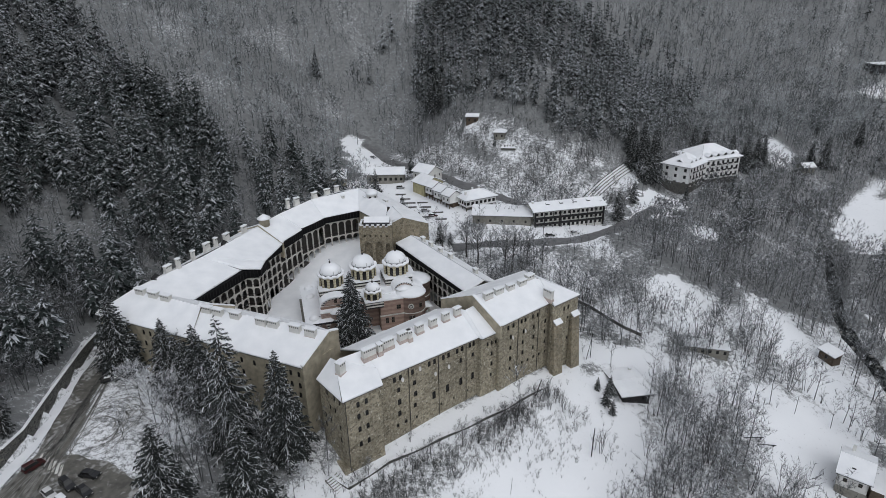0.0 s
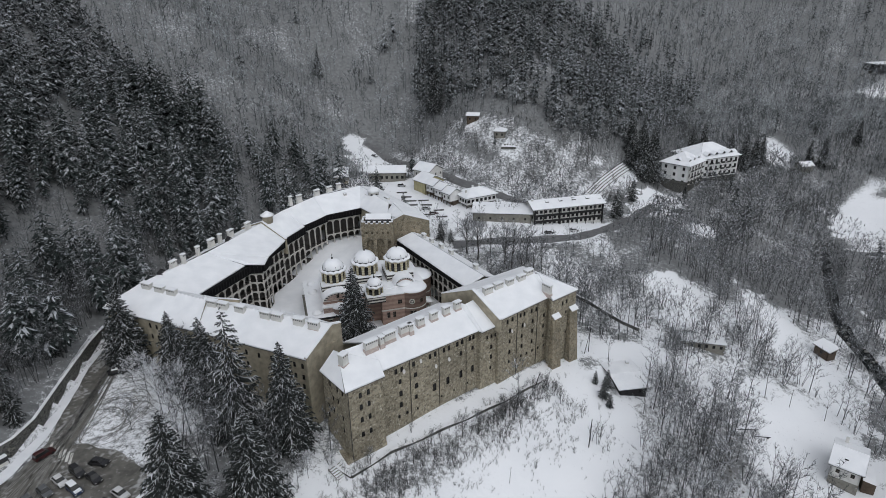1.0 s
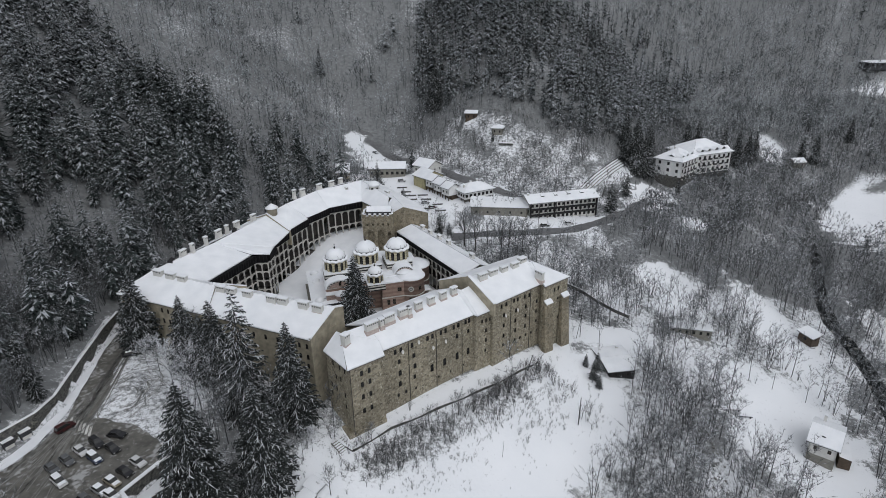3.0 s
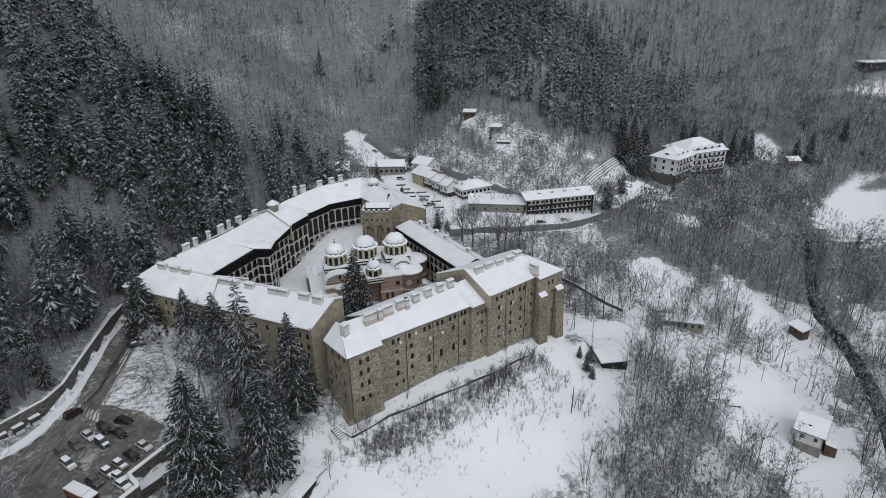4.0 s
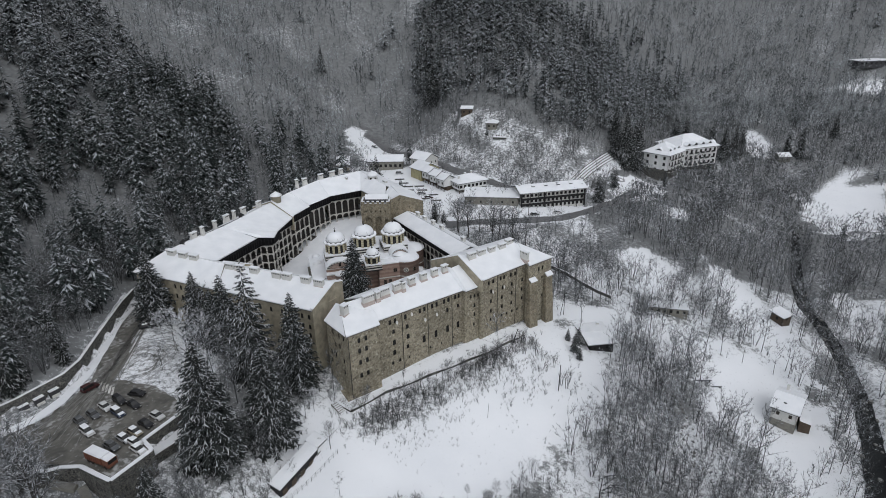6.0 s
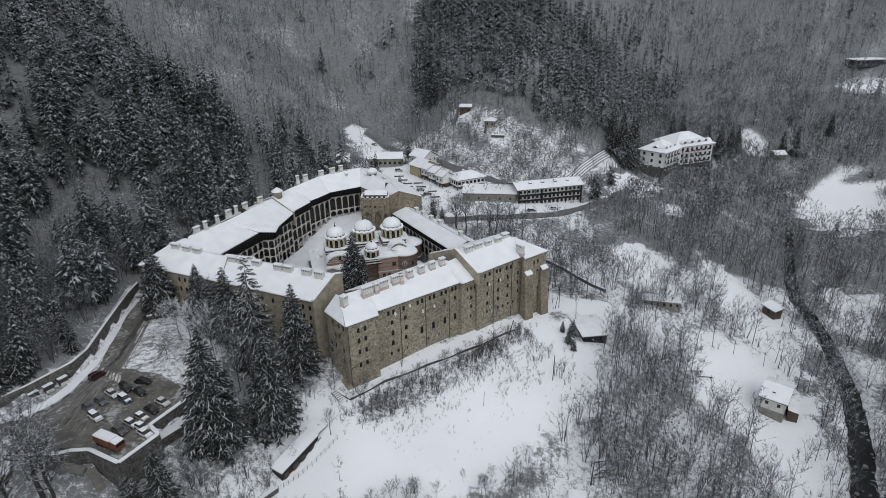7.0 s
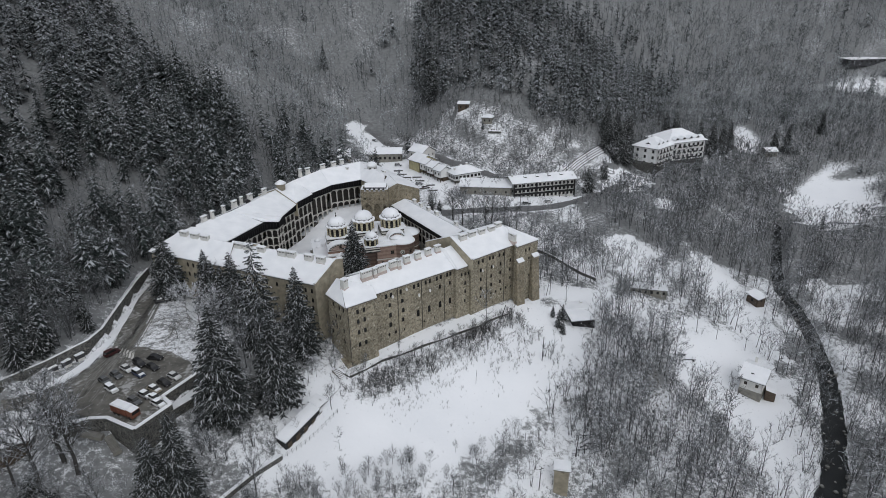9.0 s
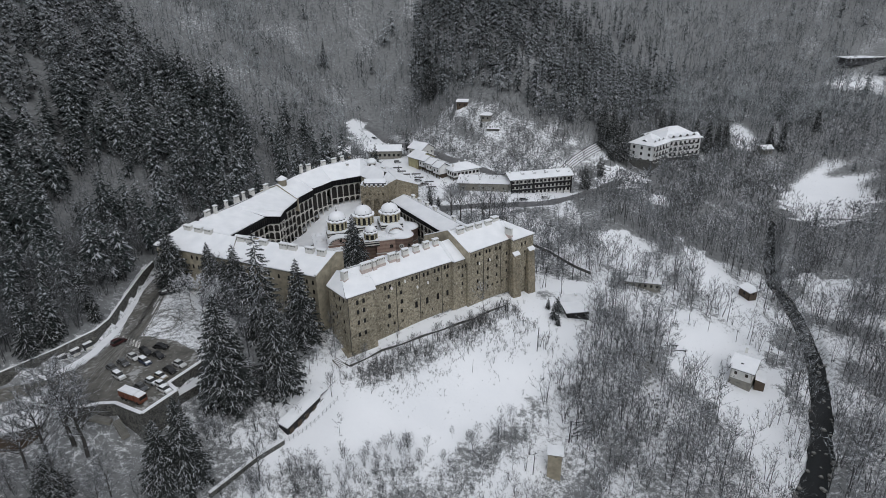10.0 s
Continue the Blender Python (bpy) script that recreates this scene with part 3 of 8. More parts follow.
def ribbon(pts, ux, uy, half, lows, highs):
    """An upright slab of one piece along pts."""
    g, n = Geo(), len(pts)
    ox, oy = -uy * half, ux * half
    vs = []
    for s in (1, -1):
        vs += [(p[0] + s * ox, p[1] + s * oy, z) for p, z in zip(pts, lows)] + [(p[0] + s * ox, p[1] + s * oy, z) for p, z in zip(pts, highs)]
    fs = []
    for i in range(n - 1):
        fs += [(i + 1, i, n + i, n + i + 1), (2 * n + i, 2 * n + i + 1, 3 * n + i + 1, 3 * n + i), (n + i, 3 * n + i, 3 * n + i + 1, n + i + 1), (i, i + 1, 2 * n + i + 1, 2 * n + i)]
    fs += [(0, 2 * n, 3 * n, n), (n - 1, 2 * n - 1, 4 * n - 1, 3 * n - 1)]
    return g.add(vs, fs)


def gable(parent, pts, thick, name="firewall", mats=("plaster", "snow"), cap=0.3):
    """An upright slab along a top line of (x, y, z, foot) points, with snow on its coping."""
    ux, uy, _ = unit(pts[0], pts[-1])
    w = part(name, ribbon(pts, ux, uy, thick / 2, [p[3] for p in pts], [p[2] for p in pts]), mats[0], parent)
    part("snow_coping", ribbon(pts, ux, uy, thick / 2 + 0.12, [p[2] + 0.004 for p in pts], [p[2] + cap for p in pts]), mats[1], w)
    return w


CHIM = {}


def chimney(parent, at, turn, long=3.4, high=2.4, deep=1.1, name="chimney", foot="pale_brick"):
    """A long whitewashed chimney with a row of flue mouths under its snow-laden slab."""
    key = (long, high, deep, foot)
    if key not in CHIM:
        g = Geo().box(0, 0, -1.2, long, deep, high + 0.97)
        k = Geo().box(0, 0, -1.2, long + 0.24, deep + 0.24, 1.24)
        s = Geo().box(0, 0, high - 0.23, long + 0.25, deep + 0.25, 0.14)
        c = Geo().box(0, 0, 0, long + 0.3, deep + 0.3, 0.2)
        n = max(2, round(long / 0.62))
        f = Geo().box(0, 0, 0, long / n * 0.52, deep + 0.03, 0.44)
        CHIM[key] = g.mesh("chimney", "white"), k.mesh("chimney_foot", foot), s.mesh("slab", "white"), c.mesh("snow_cap", "snow"), f.mesh("flue_mouth", "slate"), n
    a, k, s, c, f, n = CHIM[key]
    m = Matrix.Translation(at) @ Matrix.Rotation(turn, 4, 'Z')
    ob = piece(name, a, m, parent)
    piece("chimney_foot", k, m, ob)
    piece("slab", s, m, ob)
    piece("snow_cap", c, m @ Matrix.Translation((0, 0, high - 0.086)), ob)
    for i in range(n):
        piece("flue_mouth", f, m @ Matrix.Translation((long * ((i + 0.5) / n - 0.5), 0, high - 0.76)), ob)
    return ob


def downpipe(parent, x, y, z0, z1):
    part("downpipe", Geo().rod((x, y, z0), (x, y, z1), 0.09, 0.09, 6), "iron", parent)


# south-east front, two blocks and the long wall between them
front = thing("monastery_wing", "tall rubble-stone monastery wing with a snow-covered roof", "building", (-10, 125, -8), GROUP)
CN, C2, FL = (-28.5, 109.0), (-21.2, 115.4), (-36.2, 117.0)
A0, A1, K0, K1 = (-22.3, 117.0), (1.4, 137.5), (2.6, 136.6), (7.6, 140.6)
corner_w = [(s, z) for s in (3.4, 5.6) for z in (9.3, 6.0, 2.3, -2.0)]
long_w = [(0.5, 6.5, .6, 1.2), (0.5, 3.1, .6, 1.3), (0.6, -0.4), (0.6, -3.7, .8, 1.2), (4.9, 9.9), (6.7, 9.9), (6.0, 6.5, .95, 1.6), (6.1, 2.9, 1.1, 1.9), (6.0, -0.5, 1.1, 1.9), (5.3, -3.9, .8, 1.3),
          (7.8, -3.8, .8, 1.3), (10.3, 9.9), (10.8, 6.5, 1.1, 1.6), (11.0, 3.1, 1.1, 1.8), (10.8, -0.3, .95, 1.6), (11.1, -4.1, .6, 1.0), (15.5, 10.0), (17.2, 10.1), (16.8, 0.0, 1.15, 2.6),
          (19.1, -3.9, .5, 1.0), (20.1, 10.1), (21.8, 10.1), (21.3, 0.1, 1.15, 2.6)]
long_w2 = [(24.7, 10.1), (26.4, 10.2), (25.9, 6.8), (25.9, 0.2, 1.15, 2.6), (23.4, -4.0, .5, 1.0), (29.1, 10.2), (30.4, 10.2), (30.1, 0.2, 1.1, 2.4), (28.3, -3.8, .5, .9), (30.1, 6.9, 1.0, 1.5)]
block_w = [(2.4, 9.3, .7, 1.4), (3.9, 9.2, .7, 1.4), (5.3, 9.1, .7, 1.4), (3.9, 5.8, .8, 1.6), (3.9, 2.6, .8, 1.6), (3.7, -0.9, .7, 1.3)]
flank_w = [(3.2, 10.0), (6.4, 10.0), (8.7, 10.0), (4.2, 6.4), (6.4, 6.6), (8.1, 2.6), (4.0, 2.8), (1.6, 2.8), (1.4, 0.0), (8.0, -1.0)]


def front_wall(parent, a, b, z0, z1, rows, name="wall", stone="stone", **kw):
    holes = [(r[0], r[1], *(r[2:] or (0.95, 1.75))) for r in rows]
    w = part(name, wall_panel(a, b, z0, z1, 0.9, holes), stone, parent)
    wall_windows(w, a, b, rows, stone=stone, **kw)
    return w


front_wall(front, CN, C2, -11, 11.9, corner_w)
front_wall(front, A0, A1, -11, 11.9, long_w + long_w2)
front_wall(front, K0, K1, -11, 11.9, block_w)
front_wall(front, FL, CN, -11, 11.9, flank_w)
part("wall", wall_panel(C2, A0, -11, 11.9, 0.5, []), "stone", front)
part("wall", wall_panel(A1, K0, -11, 11.9, 0.5, []), "stone", front)
# raised rubble plinth below the near corner
part("plinth", Geo().prism([(-29.6, 107.9), (-21.0, 115.0), (-22.0, 116.2), (-29.0, 110.2), (-36.0, 117.6), (-37.0, 116.8)], -12, -7.4), "stone", front)
ins = lambda p, k: (p[0] - 0.69 * k, p[1] + 0.72 * k)
part("inner_wall", wall_panel(ins(A1, 17.5), ins((-30, 110.5), 17.5), -4, 11.5, 0.8, [(3 + 3.4 * i, z, 1.1, 1.7) for i in range(10) for z in (1.0, 4.6, 8.2)]), "plaster", front)


def lift(p, z):
    return (p[0], p[1], z)


RA0, RA1 = (-29.5, 119.5, 16.5), (-3.6, 144.5, 16.5)
roof_slab(front, (-22.6, 116.2, 11.9), (1.9, 136.6, 11.9), RA1, (-26.6, 122.3, 16.5))
roof_slab(front, (-28.7, 108.0, 11.9), (-20.5, 115.0, 11.9), (-22.5, 119.2, 13.6), (-32.3, 118.0, 16.4))
roof_slab(front, (-22.5, 116.6, 12.2), (-22.4, 118.9, 13.3), (-26.2, 122.7, 16.4), (-31.7, 118.5, 16.3))
roof_slab(front, (-36.8, 116.8, 11.9), (-28.9, 108.2, 11.9), (-32.2, 118.2, 16.4), (-33.6, 119.6, 16.0))
roof_slab(front, (1.5, 136.9, 11.9), (3.1, 135.8, 11.9), (-1.6, 143.2, 16.4), (-3.6, 144.4, 16.4))
roof_slab(front, (3.1, 135.9, 11.9), (7.7, 140.0, 11.9), (1.2, 146.6, 16.4), (-1.7, 143.3, 16.4))
roof_slab(front, (-10.2, 153.0, 11.4), (-34.0, 130.5, 11.4), (-26.6, 122.5, 16.45), (-3.4, 144.7, 16.45))
for x, y, n in ((-24.6, 121.0, 3.6), (-22.3, 123.0, 1.2), (-20.6, 125.2, 3.2), (-17.0, 128.8, 3.4), (-15.6, 129.4, 1.1), (-13.4, 132.6, 2.2), (-10.1, 135.8, 2.2), (-6.9, 138.9, 2.1), (-3.9, 141.8, 2.0)):
    chimney(front, (x, y, 16.3), radians(43), n, 2.2, 1.1)
chimney(front, (-30.3, 115.3, 15.2), radians(60), 1.9, 3.0, 1.5)
for s in (0.1, 9.0, 18.3, 27.6):
    ux, uy, n = unit(A0, A1)
    downpipe(front, A0[0] + ux * s + 0.1, A0[1] + uy * s - 0.1, -7.5, 11.9)
downpipe(front, CN[0] + 0.15, CN[1] - 0.1, -8, 11.9)

DISH = Geo().lathe(0, 0, [(0.05, 0), (0.35, 0.05), (0.58, 0.16)], 14).mesh("satellite_dish", "white")


def dishes(parent, a, b, rows):
    ux, uy, n = unit(a, b)
    for s, z in rows:
        m = Matrix.Translation((a[0] + ux * s + uy * 0.35, a[1] + uy * s - ux * 0.35, z)) @ Matrix.Rotation(math.atan2(uy, ux) + 0.4, 4, 'Z') @ Matrix.Rotation(radians(70), 4, 'X')
        piece("satellite_dish", DISH, m, parent)


dishes(front, A0, A1, [(12.2, 10.2), (17.0, 6.6), (21.4, 6.9), (6.9, 9.3)])

# east front with its end block and buttresses
east = thing("monastery_wing", "taller rubble-stone end wing with sloping buttresses and snowy roof", "building", (20, 150, -9), GROUP)
B0, B1, E0, E1 = (7.6, 139.2), (22.6, 153.2), (23.4, 150.8), (31.6, 158.0)
east_w = [(3.5, 12.3), (5.5, 12.4), (8.8, 12.4), (10.4, 12.3), (13.5, 12.2), (15.5, 12.0), (4.6, 9.1), (9.8, 8.8), (14.1, 8.7), (4.6, 5.6), (9.6, 5.4), (14.1, 5.4), (4.6, 2.1), (9.7, 2.0), (14.1, 1.8),
          (9.6, -1.3, .8, 1.2), (12.0, -1.5, .8, 1.2), (14.5, -1.5, .8, 1.2), (17.0, -1.6, .8, 1.2), (4.5, -1.1, .8, 1.3), (19.1, 8.7), (19.0, 5.2, .8, 1.5), (19.2, 1.8, .8, 1.4), (19.6, -1.7, .6, 1.0)]
front_wall(east, B0, B1, -12, 14.3, east_w, w=0.9, h=1.55)
front_wall(east, E0, E1, -14, 14.3, [(4.9, 11.7), (6.7, 11.8), (6.7, 8.3, .8, 1.2), (7.1, 1.3, .7, 1.2)], w=0.8, h=1.5)
front_wall(east, E1, (16.5, 173.5), -14, 14.3, [(s, z) for s in (4, 8, 12) for z in (11.5, 7.5, 3.5)])
part("wall", wall_panel(B1, E0, -12, 14.3, 0.5, []), "stone", east)
part("inner_wall", wall_panel((16.5, 173.5), (-8, 154), -5, 13.8, 0.8, [(4 + 4.0 * i, z, 1.1, 1.7) for i in range(6) for z in (2.0, 6.0, 10.0)]), "plaster", east)
roof_slab(east, (7.9, 138.3, 14.3), (22.9, 152.4, 14.3), (19.0, 159.2, 19.0), (0.4, 146.6, 19.0))
roof_slab(east, (22.7, 152.0, 14.4), (23.6, 149.9, 14.3), (20.4, 158.7, 18.6), (18.4, 158.6, 18.9))
roof_slab(east, (23.5, 150.0, 14.3), (32.1, 157.6, 14.3), (19.2, 159.4, 19.0), (20.2, 158.4, 18.7))
roof_slab(east, (32.1, 157.6, 14.3), (16.8, 174.4, 14.3), (19.0, 159.8, 18.95), (19.1, 159.3, 18.95))
roof_slab(east, (16.8, 174.4, 14.2), (-8.4, 154.6, 14.2), (0.3, 146.9, 18.95), (18.9, 159.5, 18.95))
gable(east, [(8.0, 138.0, 15.0, 11), (0.5, 146.4, 19.9, 10), (-8.6, 153.2, 15.2, -4)], 0.7)
for x, y, n in ((4.6, 147.2, 3.0), (7.7, 149.9, 3.0), (11.1, 152.4, 2.6), (14.6, 155.2, 2.8)):
    chimney(east, (x, y, 18.4), radians(40), n, 2.1, 1.2)
chimney(east, (17.0, 158.3, 18.2), radians(40), 2.6, 2.6, 1.6)
chimney(east, (22.0, 152.6, 16.0), radians(-50), 3.2, 2.8, 0.9)
for (x, y, w) in ((24.6, 151.2, 3.0), (30.4, 156.4, 3.0)):
    ux, uy, _ = unit(E0, E1)
    g = Geo()
    poly = lambda k, q: [(x - ux * q + uy * 0, y - uy * q), (x - ux * q + uy * k, y - uy * q - ux * k), (x + ux * q + uy * k, y + uy * q - ux * k), (x + ux * q, y + uy * q)]
    lo, hi = poly(2.4, 2.0), poly(0.7, 1.6)
    g.add([(*p, -15) for p in lo] + [(*p, 8.6) for p in hi], [(0, 1, 5, 4), (1, 2, 6, 5), (2, 3, 7, 6), (3, 0, 4, 7), (4, 5, 6, 7)])
    part("buttress", g, "tower", east)
    g = Geo().prism(poly(1.3, 1.5), [9.6, 8.65, 8.65, 9.6], [9.9, 8.95, 8.95, 9.9])
    part("buttress_cap", g, "snow", east)
ux, uy, n = unit(B0, B1)
for s in (7.3, 15.9):
    downpipe(east, B0[0] + ux * s + 0.1, B0[1] + uy * s - 0.1, -7, 14.3)

dishes(east, B0, B1, [(4.9, 8.9), (10.0, 9.0), (20.6, 12.4)])

# south-west wing
south = thing("monastery_wing", "long beige monastery wing with white chimneys along a snowy roof", "building", (-70, 135, -3), GROUP)
W0, W1, W2 = (-104.5, 142.2), (-72.5, 130.0), (-39.6, 117.4)
south_w = [(s, z) for s in (16.6, 19.0, 21.4, 23.8) for z in (13.0, 9.6)] + [(s, 6.2) for s in (20, 26)] + [(s, z) for s in (6, 10, 28, 31) for z in (12.8, 9.4, 6.0)]
south_v = [(s, z) for s in (29.0, 31.0, 33.4) for z in (12.6, 9.4)] + [(30.0, 6.8), (33.2, 6.6), (33.0, 3.6), (32.6, 0.4), (4, 12.5), (8, 12.5), (12, 12.5), (16, 12.5), (20, 12.5), (24, 12.5), (8, 9), (16, 9), (24, 9)]
front_wall(south, W0, W1, -4, 15.0, south_w, stone="plaster")
front_wall(south, W1, W2, -10, 15.0, south_v, stone="plaster")
part("wall", wall_panel(W2, (-34.0, 127.0), -10, 15.0, 0.8, [(4.0, 11.0, .9, 1.6), (7.4, 11.0, .9, 1.6)]), "plaster", south)
part("inner_wall", wall_panel((-44.0, 137.9), (-82, 152), -5, 14.4, 0.8, [(4 + 4.0 * i, z, 1.2, 1.8) for i in range(9) for z in (1.0, 5.0, 9.0)]), "plaster", south)
part("inner_wall", wall_panel((-34.6, 127.6), (-43.6, 137.4), -5, 14.9, 0.8, [(3 + 4.0 * i, z, 1.2, 1.8) for i in range(3) for z in (1.0, 5.0, 9.0)]), "plaster", south)
roof_slab(south, (-105.4, 141.9, 15.0), (-72.6, 129.4, 15.0), (-73.0, 138.4, 19.6), (-96.8, 148.6, 19.6))
roof_slab(south, (-72.4, 129.4, 15.0), (-39.8, 116.7, 15.0), (-35.2, 126.3, 19.4), (-72.4, 138.4, 19.4))
roof_slab(south, (-43.4, 136.9, 15.4), (-79.0, 149.5, 15.4), (-73.0, 138.7, 19.5), (-35.1, 126.6, 19.4))
roof_slab(south, (-79.0, 149.5, 15.3), (-86, 151.5, 15.6), (-96.8, 148.9, 19.5), (-73.2, 138.7, 19.5))
gable(south, [(-72.6, 129.2, 15.5, 11), (-72.8, 138.6, 20.6, 12), (-66.0, 143.5, 17.5, 12)], 0.7)
gable(south, [(-39.9, 116.8, 15.7, -9), (-35.4, 126.0, 19.9, -6), (-33.4, 127.6, 19.6, -5)], 0.7)
for x, y in ((-93.6, 146.4), (-88.8, 144.4), (-84.4, 142.6)):
    chimney(south, (x, y, 18.9), radians(-21), 3.2, 2.4, 1.3)
for x, y in ((-70.3, 136.6), (-66.8, 135.3), (-61.5, 133.6), (-53.6, 130.6), (-50.2, 129.5), (-43.9, 127.3), (-39.6, 125.6)):
    chimney(south, (x, y, 18.8), radians(-20), 3.0, 2.2, 1.2)

# courtyard
xs, ys = np.arange(-108, 22, 2.0), np.arange(126, 256, 2.0)
g = Geo()
XX, YY = np.meshgrid(xs, ys)
dd, zz = inside(XX, YY, CLOSE), court_z(XX, YY)
for j in range(len(ys) - 1):
    for i in range(len(xs) - 1):
        if dd[j:j + 2, i:i + 2].min() > 2:
            k = [(j, i), (j, i + 1), (j + 1, i + 1), (j + 1, i)]
            g.add([(XX[q], YY[q], zz[q]) for q in k], [(0, 1, 2, 3)])
tagged(new("courtyard", g.mesh("courtyard", "snow")), "monastery courtyard under trodden snow", "courtyard", kind="structure")

ARCH = {}


def arcade(parent, a, b, foot, tiers, bay=3.0, deep=3.2, mats="cream", label=""):
    """Tiers of arches from a to b (face on the right of that way) before a gallery whose shade is put into dark
    plaster: floors, back wall, arches and columns. tiers: heights; the last value of a tuple tells plain posts.
    """
    ux, uy, n = unit(a, b)
    ox, oy = uy, -ux
    k = max(1, round(n / bay))
    w = n / k
    turn = math.atan2(uy, ux)
    z = foot
    body = part("gallery", Geo(), "shade", parent, label or "gallery with shade painted into its plaster, behind pale arches")
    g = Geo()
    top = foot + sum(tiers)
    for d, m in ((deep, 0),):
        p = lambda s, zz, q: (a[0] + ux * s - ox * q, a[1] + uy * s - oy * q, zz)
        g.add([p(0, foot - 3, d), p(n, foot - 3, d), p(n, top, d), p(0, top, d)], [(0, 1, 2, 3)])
    for i, h in enumerate(tiers):
        for s, e, th in ((z - 0.12, z, deep),):
            p0, p1 = (a[0], a[1]), (b[0], b[1])
            g.prism([(a[0] - ox * 0.05, a[1] - oy * 0.05), (b[0] - ox * 0.05, b[1] - oy * 0.05), (b[0] - ox * th, b[1] - oy * th), (a[0] - ox * th, a[1] - oy * th)], s - (3 if i == 0 else 0.2), e)
        key = (round(w, 1), round(h, 1), mats)
        if key not in ARCH:
            ARCH[key] = arch_mesh("arch", w, h, min(w * 0.5, h * 0.45), 0.42, mats, 0.21, 8, 0.3)
        for j in range(k):
            s = (j + 0.5) * w
            piece("arch", ARCH[key], Matrix.Translation((a[0] + ux * s, a[1] + uy * s, z)) @ Matrix.Rotation(turn, 4, 'Z'), body)
        if i:
            q = Geo().prism([(a[0] + ox * 0.12, a[1] + oy * 0.12), (b[0] + ox * 0.12, b[1] + oy * 0.12), (b[0] - ox * 0.0, b[1] - oy * 0.0), (a[0] - ox * 0.0, a[1] - oy * 0.0)], z - 0.15, z + 0.12)
            q.prism([(a[0] + ox * 0.02, a[1] + oy * 0.02), (b[0] + ox * 0.02, b[1] + oy * 0.02), (b[0] - ox * 0.08, b[1] - oy * 0.08), (a[0] - ox * 0.08, a[1] - oy * 0.08)], z + 0.95, z + 1.05, 1)
            part("cornice", q, ["cream", "wood"], body)
        z += h
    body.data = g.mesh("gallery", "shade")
    return body


# west wing with its galleries
west = thing("monastery_wing", "monastery wing with pale arched galleries under dark eaves and snow", "building", (-75, 190, -2), GROUP)


def fascia(parent, a, b, z, drop=2.7, out=1.25):
    """The dark boarded band under an eave, leaning out over the gallery."""
    ux, uy, n = unit(a, b)
    ox, oy = uy, -ux
    za, zb = z if isinstance(z, tuple) else (z, z)
    g = Geo()
    lo = out - 0.12
    g.add([(a[0] + ox * out, a[1] + oy * out, za), (b[0] + ox * out, b[1] + oy * out, zb), (b[0] + ox * lo, b[1] + oy * lo, zb - drop), (a[0] + ox * lo, a[1] + oy * lo, za - drop),
           (a[0] - ox * 0.3, a[1] - oy * 0.3, za), (b[0] - ox * 0.3, b[1] - oy * 0.3, zb), (b[0] - ox * 0.3, b[1] - oy * 0.3, zb - drop), (a[0] - ox * 0.3, a[1] - oy * 0.3, za - drop)],
          [(3, 2, 1, 0), (4, 5, 6, 7), (0, 1, 5, 4), (7, 6, 2, 3), (0, 4, 7, 3), (1, 2, 6, 5)])
    n = max(2, int(n / 1.2))
    for i in range(n + 1):
        s = i / n
        p = (a[0] + (b[0] - a[0]) * s, a[1] + (b[1] - a[1]) * s)
        zz = za + (zb - za) * s
        g.rod((p[0] + ox * (out + 0.02), p[1] + oy * (out + 0.02), zz - 0.03), (p[0] + ox * lo, p[1] + oy * lo, zz - drop + 0.02), 0.06, 0.06, 4, 1)
    return part("eave_boarding", g, ["black_boards", "wood"], parent)


# (arcade line, eave heights, foot heights, tiers)
D = [((-74.0, 173.0), (-82.0, 149.5)), ((-69.4, 195.0), (-73.2, 179.8)), ((-65.2, 208.0), (-69.4, 195.0)), ((-59.0, 219.5), (-65.2, 208.0)), ((-46.4, 227.5), (-59.0, 219.5))]
DZ = [(15, -2.5), (15, -2.5), (15.5, -1.9), (16.4, 1.0), (17.0, 3.4)]
for i, ((a, b), (ez, fz)) in enumerate(zip(D, DZ)):
    h = ez - 3.1 - fz
    tiers = [h / 4 + 0.4, h / 4 - 0.1, h / 4 - 0.15, h / 4 - 0.15] if i < 2 else [4.4, h - 4.4 - 0.0] if i > 2 else [4.6, (h - 4.6) / 2, (h - 4.6) / 2]
    arcade(west, b, a, fz, tiers, 3.3)
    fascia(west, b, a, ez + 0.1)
# the jutting bay at the corner of the court
for a, b in (((-69.6, 173.2), (-69.4, 179.6)), ((-74.4, 172.6), (-69.6, 173.2)), ((-69.4, 179.6), (-73.4, 180.0))):
    arcade(west, a, b, -2.5, [4.3, 3.5, 3.4, 3.2], 3.2, 2.0)
    fascia(west, a, b, 15.1, 2.4, 1.0)
OUT = [(-104.5, 142.2), (-87, 204), (-72, 233), (-62, 247), (-50, 254)]
for a, b in zip(OUT, OUT[1:]):
    part("outer_wall", wall_panel(b, a, -4, 15.5, 0.8, [(3 + 3.6 * i, z, 1.0, 1.6) for i in range(int(unit(a, b)[2] / 3.6) - 1) for z in (4.0, 8.0, 12.0)]), "plaster", west)
RG = [(-96.5, 149.2, 19.5), (-86.9, 172, 19.5), (-78.2, 200.5, 19.5), (-74.2, 209, 21.0), (-64.5, 224.8, 22.0), (-55.7, 236, 22.0), (-47.8, 241.0, 22.0)]
roof_slab(west, (-74.6, 172.0, 15.1), (-81.6, 148.6, 15.1), RG[0], RG[1])
roof_slab(west, (-67.8, 195.0, 15.1), (-69.2, 179.0, 15.1), (-86.9, 172.0, 19.5), RG[2])
